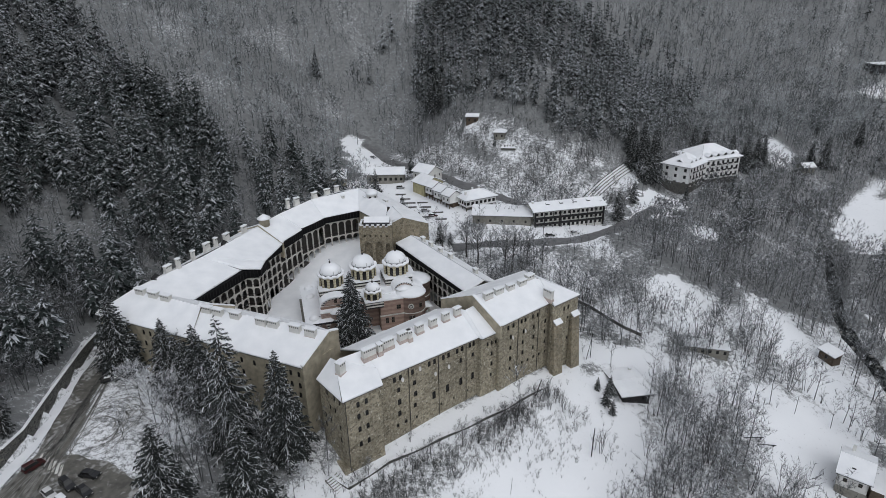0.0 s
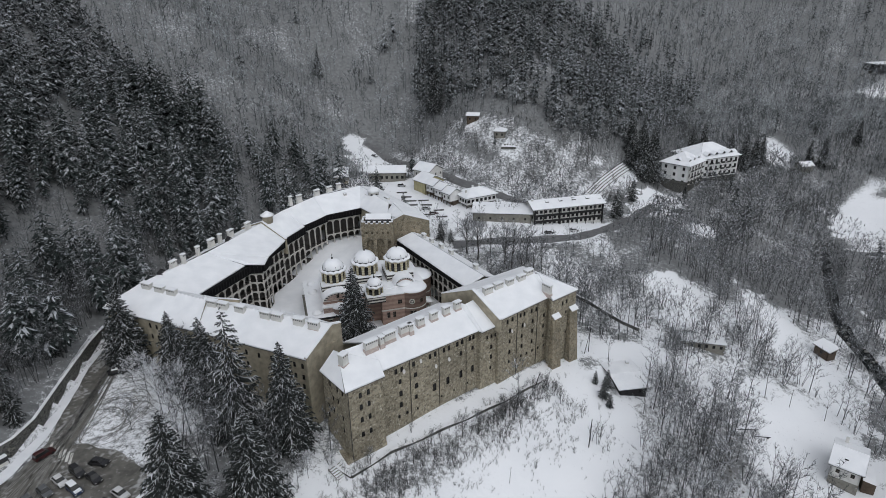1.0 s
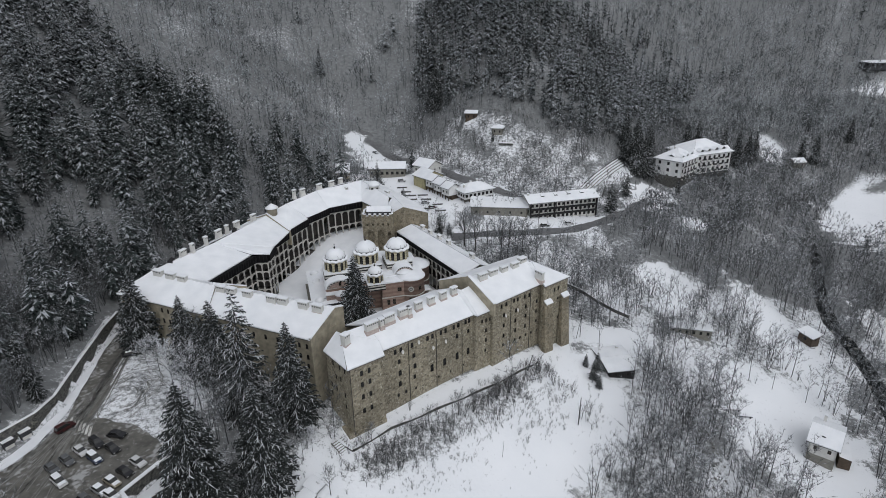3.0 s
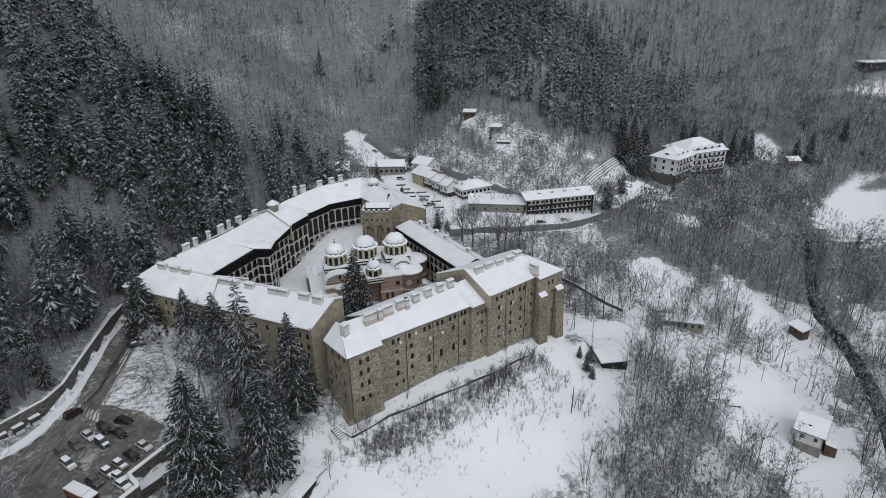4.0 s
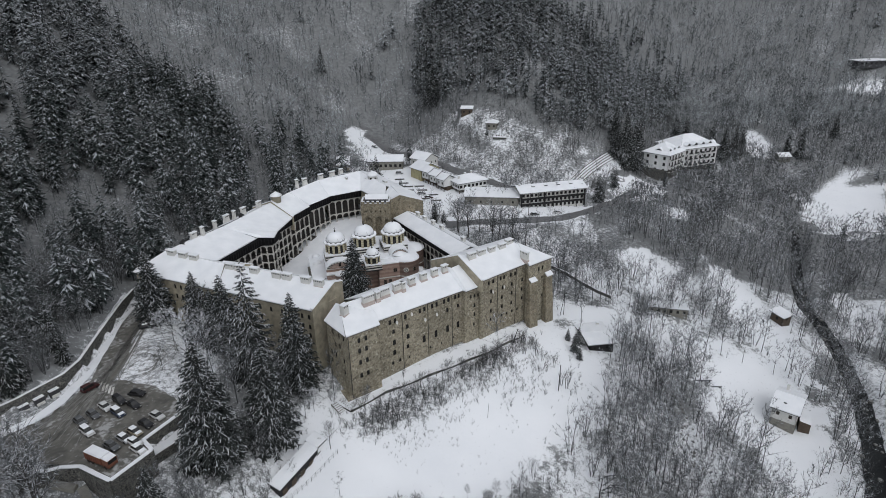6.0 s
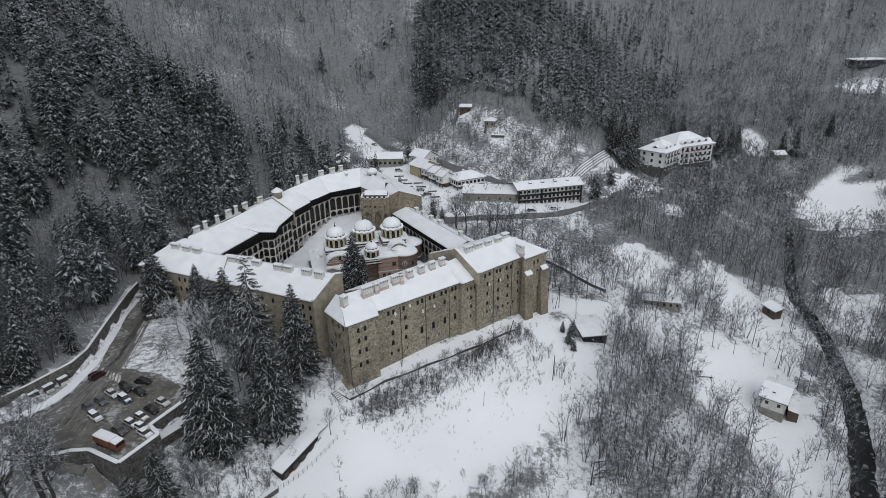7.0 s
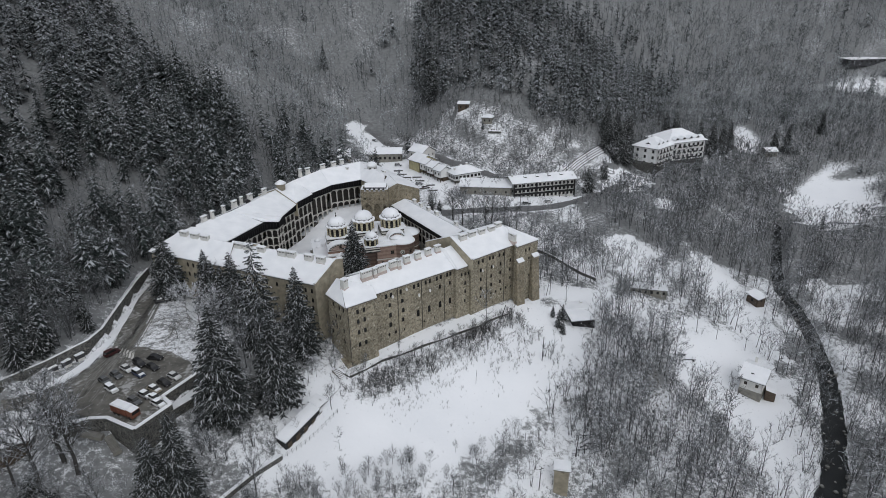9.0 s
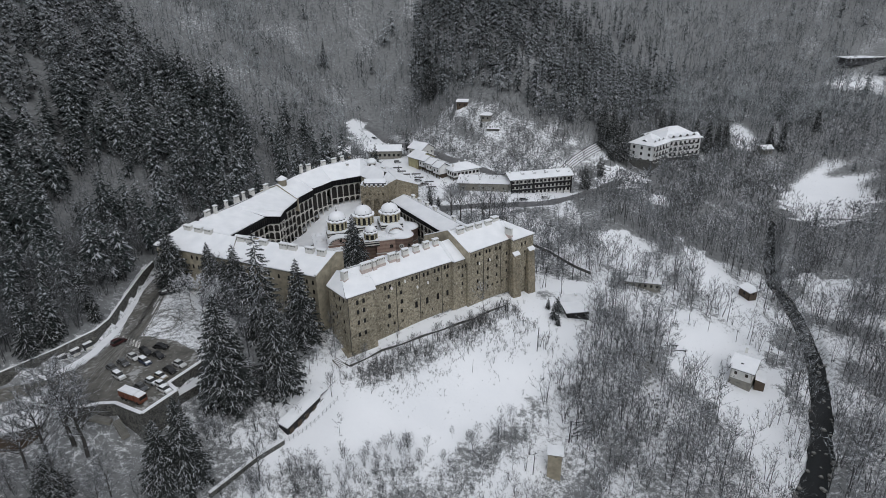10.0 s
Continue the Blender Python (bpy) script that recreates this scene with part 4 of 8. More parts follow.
roof_slab(west, (-69.1, 179.2, 15.1), (-68.4, 172.6, 15.1), (-74.6, 171.6, 15.5), (-86.9, 172.1, 19.48))
roof_slab(west, (-64.0, 208.0, 15.7), (-68.2, 194.8, 15.6), (-77.4, 200.8, 20.1), (-73.0, 209.5, 21.2))
roof_slab(west, (-58.2, 218.4, 16.6), (-64.1, 207.7, 16.0), (-73.0, 209.3, 21.2), (-64.5, 224.8, 22.0))
roof_slab(west, (-45.6, 226.2, 17.1), (-58.3, 218.3, 16.7), (-64.5, 224.8, 22.0), (-48.0, 240.8, 22.0))
for (a, b), (c, d) in zip(zip(OUT, OUT[1:]), ((RG[0], RG[2]), (RG[2], RG[4]), (RG[4], RG[5]), (RG[5], RG[6]))):
    roof_slab(west, (b[0] - 0.6, b[1] + 0.5, 15.4), (a[0] - 0.6, a[1] + 0.5, 15.4), c, d)
gable(west, [(-67.6, 194.6, 15.9, 10), (-77.8, 200.3, 20.6, 10), (-88, 205.5, 16.2, 6)], 0.6)
for x, y, n, h in ((-92.6, 160.6, 2.8, 2.2), (-90.6, 163.5, 1.4, 3.2), (-89.0, 170.3, 1.3, 3.0), (-88.0, 178.4, 2.8, 2.4), (-86.2, 181.6, 1.2, 3.0), (-84.6, 186.8, 2.8, 2.6), (-81.2, 194.6, 2.6, 2.6), (-72.5, 219.5, 1.4, 3.0), (-69.8, 222.5, 2.6, 2.6), (-64.6, 230.5, 2.8, 2.4), (-60.4, 235.2, 3.0, 2.4), (-57.5, 240.5, 2.2, 2.2), (-53.0, 231.5, 1.2, 2.0)):
    chimney(west, (x, y, 20.1 if y < 200 else 21.7 if y != 231.5 else 20.4), radians(72 if y < 210 else 50), n * 0.85, h - 0.3, 1.0, foot="white")
for x, y in ((-93.6, 156.5), (-83.5, 184.0)):
    part("roof_hatch", Geo().prism([(x - 1.2, y - 2.0), (x + 1.6, y - 1.4), (x + 1.2, y + 2.0), (x - 1.6, y + 1.4)], 17.6, [20.6, 18.9, 18.9, 20.6], 0), ["wood"], west, "dark open roof hatch")
# round turret chimney
g = Geo().lathe(-76.2, 201.8, [(1.9, 18), (1.9, 22.2), (2.2, 22.3), (2.2, 22.5)], 14)
part("turret", g, "plaster", west, "round plastered turret", True)
part("turret_cap", Geo().lathe(-76.2, 201.8, [(2.5, 22.5), (2.45, 22.8), (1.2, 23.6), (0.15, 24.3)], 14), "snow", west, "", True)

# north wing behind the tower, with its end gable
north = thing("monastery_wing", "northern monastery wing with a broad snowy roof and beige gable", "building", (-32, 222, 0), GROUP)
part("outer_wall", wall_panel((-23, 226), (-44, 256), -2, 16, 0.8, [(4 + 4 * i, z, 1, 1.6) for i in range(7) for z in (6, 10, 13.5)]), "plaster", north)
part("inner_wall", wall_panel((-46.0, 227.5), (-29.5, 208.5), -2, 16.6, 0.8, []), "plaster", north)
part("end_wall", wall_panel((-16.4, 209.8), (-23, 226), -3, 17.6, 0.8, []), "plaster", north)
roof_slab(north, (-45.8, 226.2, 17.1), (-32.6, 209.6, 17.0), (-33.0, 220.0, 20.8), (-48.2, 240.6, 22.0))
roof_slab(north, (-22.4, 225.4, 16.6), (-43.5, 257, 16.4), (-48.0, 240.9, 21.95), (-33.0, 220.2, 20.75))
roof_slab(north, (-43.5, 257, 16.4), (-50.8, 254.4, 16.2), (-52.2, 238.4, 21.95), (-48.0, 241.0, 21.95))
roof_slab(north, (-31.4, 208.6, 18.0), (-26.0, 208.9, 20.5), (-31.5, 221.0, 20.7), (-34.4, 214.0, 17.6))
roof_slab(north, (-26.0, 208.9, 20.5), (-16.2, 209.9, 17.7), (-22.2, 225.6, 16.9), (-31.4, 221.2, 20.7))
gable(north, [(-31.0, 207.4, 18.3, -3), (-25.8, 208.1, 20.9, -3), (-16.2, 209.4, 18.1, -3)], 0.8, "end_gable", ("tower", "snow"), 0.22)
for x, y, n in ((-44.0, 233.0, 2.2), (-37.5, 226.5, 1.6), (-35.0, 229.0, 2.6)):
    chimney(north, (x, y, 19.2), radians(-50), n, 2.0, 1.1)
# little belfry cupola on the roof
g = Geo().lathe(-41.0, 232.0, [(2.1, 18), (2.1, 22.4), (2.5, 22.5), (2.5, 22.7)], 12)
cup = part("cupola", g, "white", north, "small white cupola with arched lights")
part("cupola_cap", Geo().lathe(-41.0, 232.0, [(2.7, 22.7), (2.4, 23.5), (1.4, 24.3), (0.2, 24.7)], 12), "snow", cup, "", True)
for i in range(6):
    a = 1.047 * i + 0.3
    part("light", Geo().box(-41 + 2.08 * math.cos(a), 232 + 2.08 * math.sin(a), 20.6, 0.12, 0.9, 1.4, a), "glass", cup)

# low eastern range
range_e = thing("monastery_wing", "low monastery range with arcaded galleries and long snowy roof", "building", (-12, 188, -2), GROUP)
N0, N1 = (-27.6, 205.6), (-1.0, 166.0)
arcade(range_e, N0, N1, -2.2, [4.2, 3.7, 3.0], 3.1)
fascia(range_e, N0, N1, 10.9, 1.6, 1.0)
roof_slab(range_e, (-28.6, 206.0, 10.9), (-1.6, 165.0, 10.9), (4.0, 168.0, 13.6), (-22.8, 207.0, 13.6))
roof_slab(range_e, (9.0, 171.6, 10.9), (-17.0, 209.6, 10.9), (-22.6, 207.2, 13.6), (4.2, 168.2, 13.6))
part("outer_wall", wall_panel((9.0, 170.6), (-17.6, 209.0), -10, 10.9, 0.8, [(3 + 3.4 * i, z, 1, 1.6) for i in range(12) for z in (0, 4, 8)]), "plaster", range_e)
for k in (0.12, 0.24, 0.38, 0.52, 0.84):
    chimney(range_e, (-21.0 + 26.6 * k, 207.0 - 38.6 * k, 13.2), radians(-55), 1.7, 2.0, 1.1)

# ---- Tower ----
tower = thing("stone_tower", "square medieval stone tower with crenellated top, snow on its roof", "tower", (-35, 205.5, -2))
T = [(-41.2, 201.8), (-29.2, 202.2), (-29.6, 209.4), (-41.6, 209.0)]
g = Geo()
tz = 18.6
part("wall", wall_panel(T[0], T[1], -3, tz, 1.2, [(3.1, 6.0, 2.6, 14.0), (7.0, 6.2, 2.6, 14.4), (10.4, 5.8, 1.6, 13.4)] + [(2.0 + 2.0 * i, 15.6, 0.7, 0.9) for i in range(5)]), "tower", tower)
for x, w, h, z in ((3.1, 2.6, 14.0, -1), (7.0, 2.6, 14.4, -1), (10.4, 1.6, 13.4, -0.9)):
    q = arch_mesh("niche_arch", w, h, w * 0.5, 0.7, "tower", 0.02, 10)
    piece("niche_arch", q, Matrix.Translation((T[0][0] + x, T[0][1] + 0.04 + 0.033 * x, z)) @ Matrix.Rotation(0.033, 4, 'Z'), tower)
part("core", Geo().prism([(-40.9, 203.1), (-29.5, 203.4), (-29.8, 209.0), (-41.3, 208.8)], -3, tz - 0.3, 0, 1), ["tower", "snow"], tower)
for a, b in ((T[1], T[2]), (T[2], T[3]), (T[3], T[0])):
    part("wall", wall_panel(a, b, -3, tz, 1.0, [(unit(a, b)[2] / 2, 9.0, 0.9, 1.5), (unit(a, b)[2] / 2, 15.6, 0.7, 0.9)]), "tower", tower)
MER = Geo().box(0, 0, 0, 0.95, 0.7, 1.1).mesh("merlon", "tower")
MCAP = Geo().box(0, 0, 0, 1.05, 0.8, 0.22).mesh("snow_cap", "snow")
for a, b in zip(T, T[1:] + T[:1]):
    ux, uy, n = unit(a, b)
    k = round(n / 1.9)
    for i in range(k):
        s = (i + 0.5) * n / k
        m = Matrix.Translation((a[0] + ux * s - uy * 0.4, a[1] + uy * s + ux * 0.4, tz)) @ Matrix.Rotation(math.atan2(uy, ux), 4, 'Z')
        o = piece("merlon", MER, m, tower)
        piece("snow_cap", MCAP, m @ Matrix.Translation((0, 0, 1.1)), o)
part("chapel_roof", Geo().prism([(-40.0, 205.0), (-30.4, 205.2), (-30.6, 208.6), (-40.4, 208.4)], tz - 0.2, [tz + 1.2, tz + 1.2, tz + 2.4, tz + 2.4], 1, 0), ["snow", "slate"], tower)

# ---- Church ----
church = thing("church", "red and ochre banded monastery church with snow-capped domes", "church", (-34, 172, -2.5))
CO, CA = (-35.2, 176.0), radians(19)
cu, cv = (math.cos(CA), math.sin(CA)), (-math.sin(CA), math.cos(CA))


def ch(u, v):
    return (CO[0] + u * cu[0] + v * cv[0], CO[1] + u * cu[1] + v * cv[1])


def ch_box(name, u0, u1, v0, v1, z0, z1, mats, snow=0.35, label=""):
    poly = [ch(u0, v0), ch(u1, v0), ch(u1, v1), ch(u0, v1)]
    b = part(name, Geo().prism(poly, z0, z1), mats, church, label)
    if snow:
        o = 0.35
        poly = [ch(u0 - o, v0 - o), ch(u1 + o, v0 - o), ch(u1 + o, v1 + o), ch(u0 - o, v1 + o)]
        mid = ch((u0 + u1) / 2, (v0 + v1) / 2)
        g = Geo().prism(poly, z1 + 0.004, z1 + 0.2, 1, 0)
        i = [(p[0] * 0.97 + mid[0] * 0.03, p[1] * 0.97 + mid[1] * 0.03) for p in poly]
        g.prism(i, z1 + 0.2, z1 + 0.2 + snow, 0)
        part("roof_snow", g, ["snow", "cream"], b)
    return b


def apse(u, v, r, z0, z1, mats="church", half=True):
    x, y = ch(u, v)
    b = part("apse", Geo().lathe(x, y, [(r, z0), (r, z1), (r + 0.3, z1 + 0.1), (r + 0.3, z1 + 0.3)], 20), mats, church, "", True)
    part("roof_snow", Geo().lathe(x, y, [(r + 0.35, z1 + 0.3), (r + 0.25, z1 + 0.6), (r * 0.75, z1 + 1.0), (r * 0.35, z1 + 1.5), (0.05, z1 + 1.6)], 20), "snow", b, "", True)
    return b


def dome(u, v, r, z0, base, drum, name="dome", ribs=12):
    """A square striped plinth, a drum of arched lights under a scalloped cornice, and a round cap of snow with a cross."""
    x, y = ch(u, v)
    d = part("drum", Geo().lathe(x, y, [(r * 0.94, z0 + base), (r * 0.94, z0 + base + drum)], 24), "glass", church, "drum with arched lights and banded columns")
    s = r * 1.16
    part("plinth", Geo().prism([ch(u - s, v - s), ch(u + s, v - s), ch(u + s, v + s), ch(u - s, v + s)], z0 - 1, z0 + base), "stripe", d)
    part("plinth_snow", Geo().prism([ch(u - s - .15, v - s - .15), ch(u + s + .15, v - s - .15), ch(u + s + .15, v + s + .15), ch(u - s - .15, v + s + .15)], z0 + base + 0.004, z0 + base + 0.3), "snow", d)
    col = Geo().box(0, 0, 0, 0.30 * r, 0.34, drum).mesh("column", "drum")
    lip = arch_mesh("arch", 2 * r * math.sin(math.pi / ribs) * 1.02, drum, r * 0.27, 0.30, "drum", r * 0.105, 6)
    for i in range(ribs):
        a = 6.2832 * (i + 0.5) / ribs
        piece("arch", lip, Matrix.Translation((x + r * 1.02 * math.cos(a), y + r * 1.02 * math.sin(a), z0 + base)) @ Matrix.Rotation(a + math.pi / 2, 4, 'Z'), d)
    z = z0 + base + drum
    part("cornice", Geo().lathe(x, y, [(r * 1.06, z - 0.35), (r * 1.16, z - 0.1), (r * 1.16, z + 0.12)], 48, wave=0.34, waves=ribs), "cream", d)
    part("cornice_snow", Geo().lathe(x, y, [(r * 1.17, z + 0.13), (r * 1.14, z + 0.4), (r * 0.9, z + 0.55)], 48, wave=0.34, waves=ribs), "snow", d)
    part("cap_rim", Geo().lathe(x, y, [(r * 0.93, z + 0.5), (r * 0.93, z + 0.9), (r * 0.90, z + 1.0)], 32), "slate", d)
    part("cap", Geo().lathe(x, y, [(r * 0.92 * math.cos(t * 0.157), z + 0.9 + r * 0.78 * math.sin(t * 0.157)) for t in range(0, 10)] + [(0.12, z + 0.9 + r * 0.79)], 32), "snow", d, "round snow cap", True)
    for i in range(ribs):
        a, g = 6.2832 * i / ribs, Geo()
        arc = [(r * 0.93 * math.cos(t * 0.157), z + 0.9 + r * 0.785 * math.sin(t * 0.157)) for t in range(0, 2 + i * 5 % 3)]
        for (r0, z0_), (r1, z1_) in zip(arc, arc[1:]):
            g.rod((x + r0 * math.cos(a), y + r0 * math.sin(a), z0_), (x + r1 * math.cos(a), y + r1 * math.sin(a), z1_), 0.05, 0.04, 4)
        part("rib", g, "slush", d, "grey lead seam")
    c = Geo().lathe(x, y, [(0.1, z + r * 0.8), (0.28, z + r * 0.8 + 1.0), (0.3, z + r * 0.8 + 1.3), (0.08, z + r * 0.8 + 1.6), (0.05, z + r * 0.8 + 2.6)], 8)
    c.box(x, y, z + r * 0.8 + 2.1, 0.7, 0.08, 0.1, CA)
    part("cross", c, "iron", d)
    return d


ch_box("nave", -6.5, 17.5, -9.0, 9.5, -3, 8.4, "church")
ch_box("narthex", -15.5, -6.4, -8.0, 9.0, -3, 6.6, "church")
ch_box("side_bay", 2.5, 10.5, -12.8, -8.9, -3, 8.0, "church")
apse(17.0, 0.5, 5.2, -3, 7.6)
apse(13.2, -9.6, 4.6, -3, 8.1)
apse(6.5, 10.0, 4.6, -3, 8.1)
dome(-11.0, -0.2, 3.8, 8.0, 2.3, 3.7)
dome(-0.2, 1.0, 4.0, 8.9, 2.2, 3.8)
dome(10.6, 0.2, 3.9, 8.9, 2.4, 3.8)
dome(0.6, -12.6 + 1.2, 2.5, 7.6, 1.2, 2.7, ribs=8)


def vault(u0, u1, v, r, z0, along_v=True):
    """A barrel-vaulted gable with a round painted front and snow over its back."""
    g, n = Geo(), 10
    mid, half = (u0 + u1) / 2, (u1 - u0) / 2
    rim = [(mid - half * math.cos(math.pi * i / n), z0 + r * math.sin(math.pi * i / n)) for i in range(n + 1)]
    front = [(*ch(u, v[0]), z) for u, z in rim]
    back = [(*ch(u, v[1]), z) for u, z in rim]
    g.add(front + back, [tuple(range(n + 1))] + [(i + 1, i, n + 1 + i, n + 2 + i) for i in range(n)])
    b = part("vault", g, "brick", church, "round-arched pink gable")
    g = Geo()
    rim2 = [(mid - (half + 0.35) * math.cos(math.pi * i / n), z0 + 0.02 + (r + 0.4) * math.sin(math.pi * i / n)) for i in range(n + 1)]
    f2, b2 = [(*ch(u, v[0] - 0.4), z) for u, z in rim2], [(*ch(u, v[1] + 0.2), z) for u, z in rim2]
    f1 = [(*ch(u, v[0] - 0.4), z) for u, z in rim]
    g.add(f2 + b2 + f1, [(i + 1, i, n + 1 + i, n + 2 + i) for i in range(n)] + [(i, i + 1, 2 * n + 3 + i, 2 * n + 2 + i) for i in range(n)])
    part("roof_snow", g, "snow", b)
    k = 22
    for i in range(k):
        e = [(math.pi * (i + q) / k, s) for q, s in ((0.03, 1.0), (0.97, 1.0), (0.97, 0.80), (0.03, 0.80))]
        p = [(mid - half * s * math.cos(t), z0 + r * s * math.sin(t)) for t, s in e]
        g = Geo().add([(*ch(u, v[0] - 0.10), z) for u, z in p] + [(*ch(u, v[0] + 0.05), z) for u, z in p], [(0, 1, 2, 3), (1, 0, 4, 5), (3, 2, 6, 7), (0, 3, 7, 4), (2, 1, 5, 6)])
        part("voussoir", g, "slate" if i % 2 else "cream", b)
    return b


vault(-15.6, -6.2, (-8.4, -3.5), 2.6, 6.8)
vault(8.0, 14.4, (-8.2, -3.0), 2.4, 9.0)
ch_box("chapel_front", -15.8, -6.0, -9.6, -7.9, -3, 5.0, "brick")
apse(-10.9, -9.4, 1.9, 2.6, 4.6, "brick")
apse(11.2, -7.6, 2.6, 8.2, 9.0, "cream")
# church windows
for u, v, z, w, h, t in ((4.5, -12.8, 0.0, 1.0, 1.9, 0), (8.4, -12.8, 4.6, 1.4, 1.4, 0), (6.4, -12.8, 0.0, 1.0, 1.9, 0), (-10.9, -9.62, 3.0, 0.9, 1.4, 0), (-10.9, -8.44, 7.6, 0.9, 1.3, 0)):
    x, y = ch(u, v - 0.05)
    window(church, (x, y, z), CA + t, w, h, True, "cream", "brown", 0.0)
for k, z in ((-1.85, 0.3), (-1.62, 0.3), (-1.1, 4.6)):
    x, y = ch(13.2 + 4.62 * math.cos(k), -9.6 + 4.62 * math.sin(k))
    window(church, (x, y, z), CA + k + math.pi / 2, 1.0, 1.7 if z < 1 else 1.3, True, "cream", "brown", -0.05)
# rose window and string course of the side apse
x, y = ch(13.2, -9.6)
k = CA - 1.80
for r, d, m in ((0.95, 4.66, "cream"), (0.66, 4.72, "glass")):
    part("rose_window", Geo().rod((x + 4.4 * math.cos(k), y + 4.4 * math.sin(k), 5.3), (x + d * math.cos(k), y + d * math.sin(k), 5.3), r, r, 16), m, church)
for i in range(4):
    a = math.pi * i / 4
    e, c = (-math.sin(k) * math.cos(a) * 0.7, math.cos(k) * math.cos(a) * 0.7, math.sin(a) * 0.7), (x + 4.74 * math.cos(k), y + 4.74 * math.sin(k), 5.3)
    part("rose_bar", Geo().rod((c[0] - e[0], c[1] - e[1], c[2] - e[2]), (c[0] + e[0], c[1] + e[1], c[2] + e[2]), 0.06, 0.06, 4), "cream", church)
for u, v, r in ((13.2, -9.6, 4.6), (17.0, 0.5, 5.2)):
    part("string_course", Geo().lathe(*ch(u, v), [(r + 0.02, 2.6), (r + 0.16, 2.65), (r + 0.16, 2.9), (r + 0.02, 2.95)], 24), "cream", church)
part("string_course", Geo().prism([ch(2.2, -13.1), ch(10.8, -13.1), ch(10.8, -12.7), ch(2.2, -12.7)], 2.6, 2.95), "cream", church)
# small side porch
px, py = ch(18.2, -7.6)
pch = part("side_porch", Geo().box(px, py, 1.6, 4.2, 4.2, 0.25, CA, 1).add([(*ch(18.2 + a, -7.6 + b), 1.86) for a, b in ((-2.2, -2.2), (2.2, -2.2), (2.2, 2.2), (-2.2, 2.2))] + [(px, py, 3.1)], [(0, 1, 4), (1, 2, 4), (2, 3, 4), (3, 0, 4)]), ["snow", "cream"], church, "small columned porch with snowy roof")
for a, b in ((-1.5, -1.5), (1.5, -1.5), (1.5, 1.5), (-1.5, 1.5)):
    part("column", Geo().rod((px + a, py + b, -3), (px + a, py + b, 1.6), 0.18, 0.18, 6), "cream", pch)
# arcaded porch round the west end, striped black and white
P = [ch(-4.0, -11.4), ch(-20.6, -11.4), ch(-20.6, 17.0)]
g = Geo()
q = [ch(-20.9, -11.7), ch(-3.6, -11.7), ch(-3.6, -8.0), ch(-15.0, -8.0), ch(-15.0, 17.4), ch(-20.9, 17.4)]
g.prism([q[0], q[1], q[2], (ch(-20.9, -8.0))], 2.6, [2.9, 2.9, 3.6, 3.2], 1, 0)
g.prism([ch(-20.9, -8.0), ch(-15.0, -8.0), q[4], q[5]], 2.6, [2.9, 3.6, 3.6, 2.9], 1, 0)
part("porch_roof", g, ["snow", "slate"], church)
ARC = arch_mesh("arch", 3.3, 4.9, 1.6, 0.6, "stripe", 0.32, 10)
for a, b in ((P[1], P[0]), (P[2], P[1])):
    ux, uy, n = unit(a, b)
    k = round(n / 3.3)
    for i in range(k):
        s = (i + 0.5) * n / k
        piece("arch", ARC, Matrix.Translation((a[0] + ux * s, a[1] + uy * s, -2.5)) @ Matrix.Rotation(math.atan2(uy, ux), 4, 'Z') @ Matrix.Diagonal((n / k / 3.3, 1, 1, 1)), church)
for u, v in ((-18, -8.6), (-18, 7), (-18, 14)):
    x, y = ch(u, v)
    part("porch_dome", Geo().lathe(x, y, [(1.7, 2.8), (1.5, 3.6), (0.9, 4.1), (0.1, 4.3)], 16), "snow", church, "", True)
part("porch_floor", Geo().prism([ch(-21.5, -12.4), ch(-3.0, -12.4), ch(-3.0, 17.8), ch(-21.5, 17.8)], -3.4, -2.38), "concrete", church)
# gateway lodge beside the tower
lodge = thing("lodge", "small white lodge with a snowy lean-to roof", "building", (-46, 211, 0))
part("wall", Geo().box(-44.6, 209.0, -2, 4.6, 8.0, 4.4, 0.1), "white", lodge)
part("roof", Geo().box(-44.6, 209.0, 2.404, 5.4, 8.8, 0.4, 0.1), "snow", lodge)


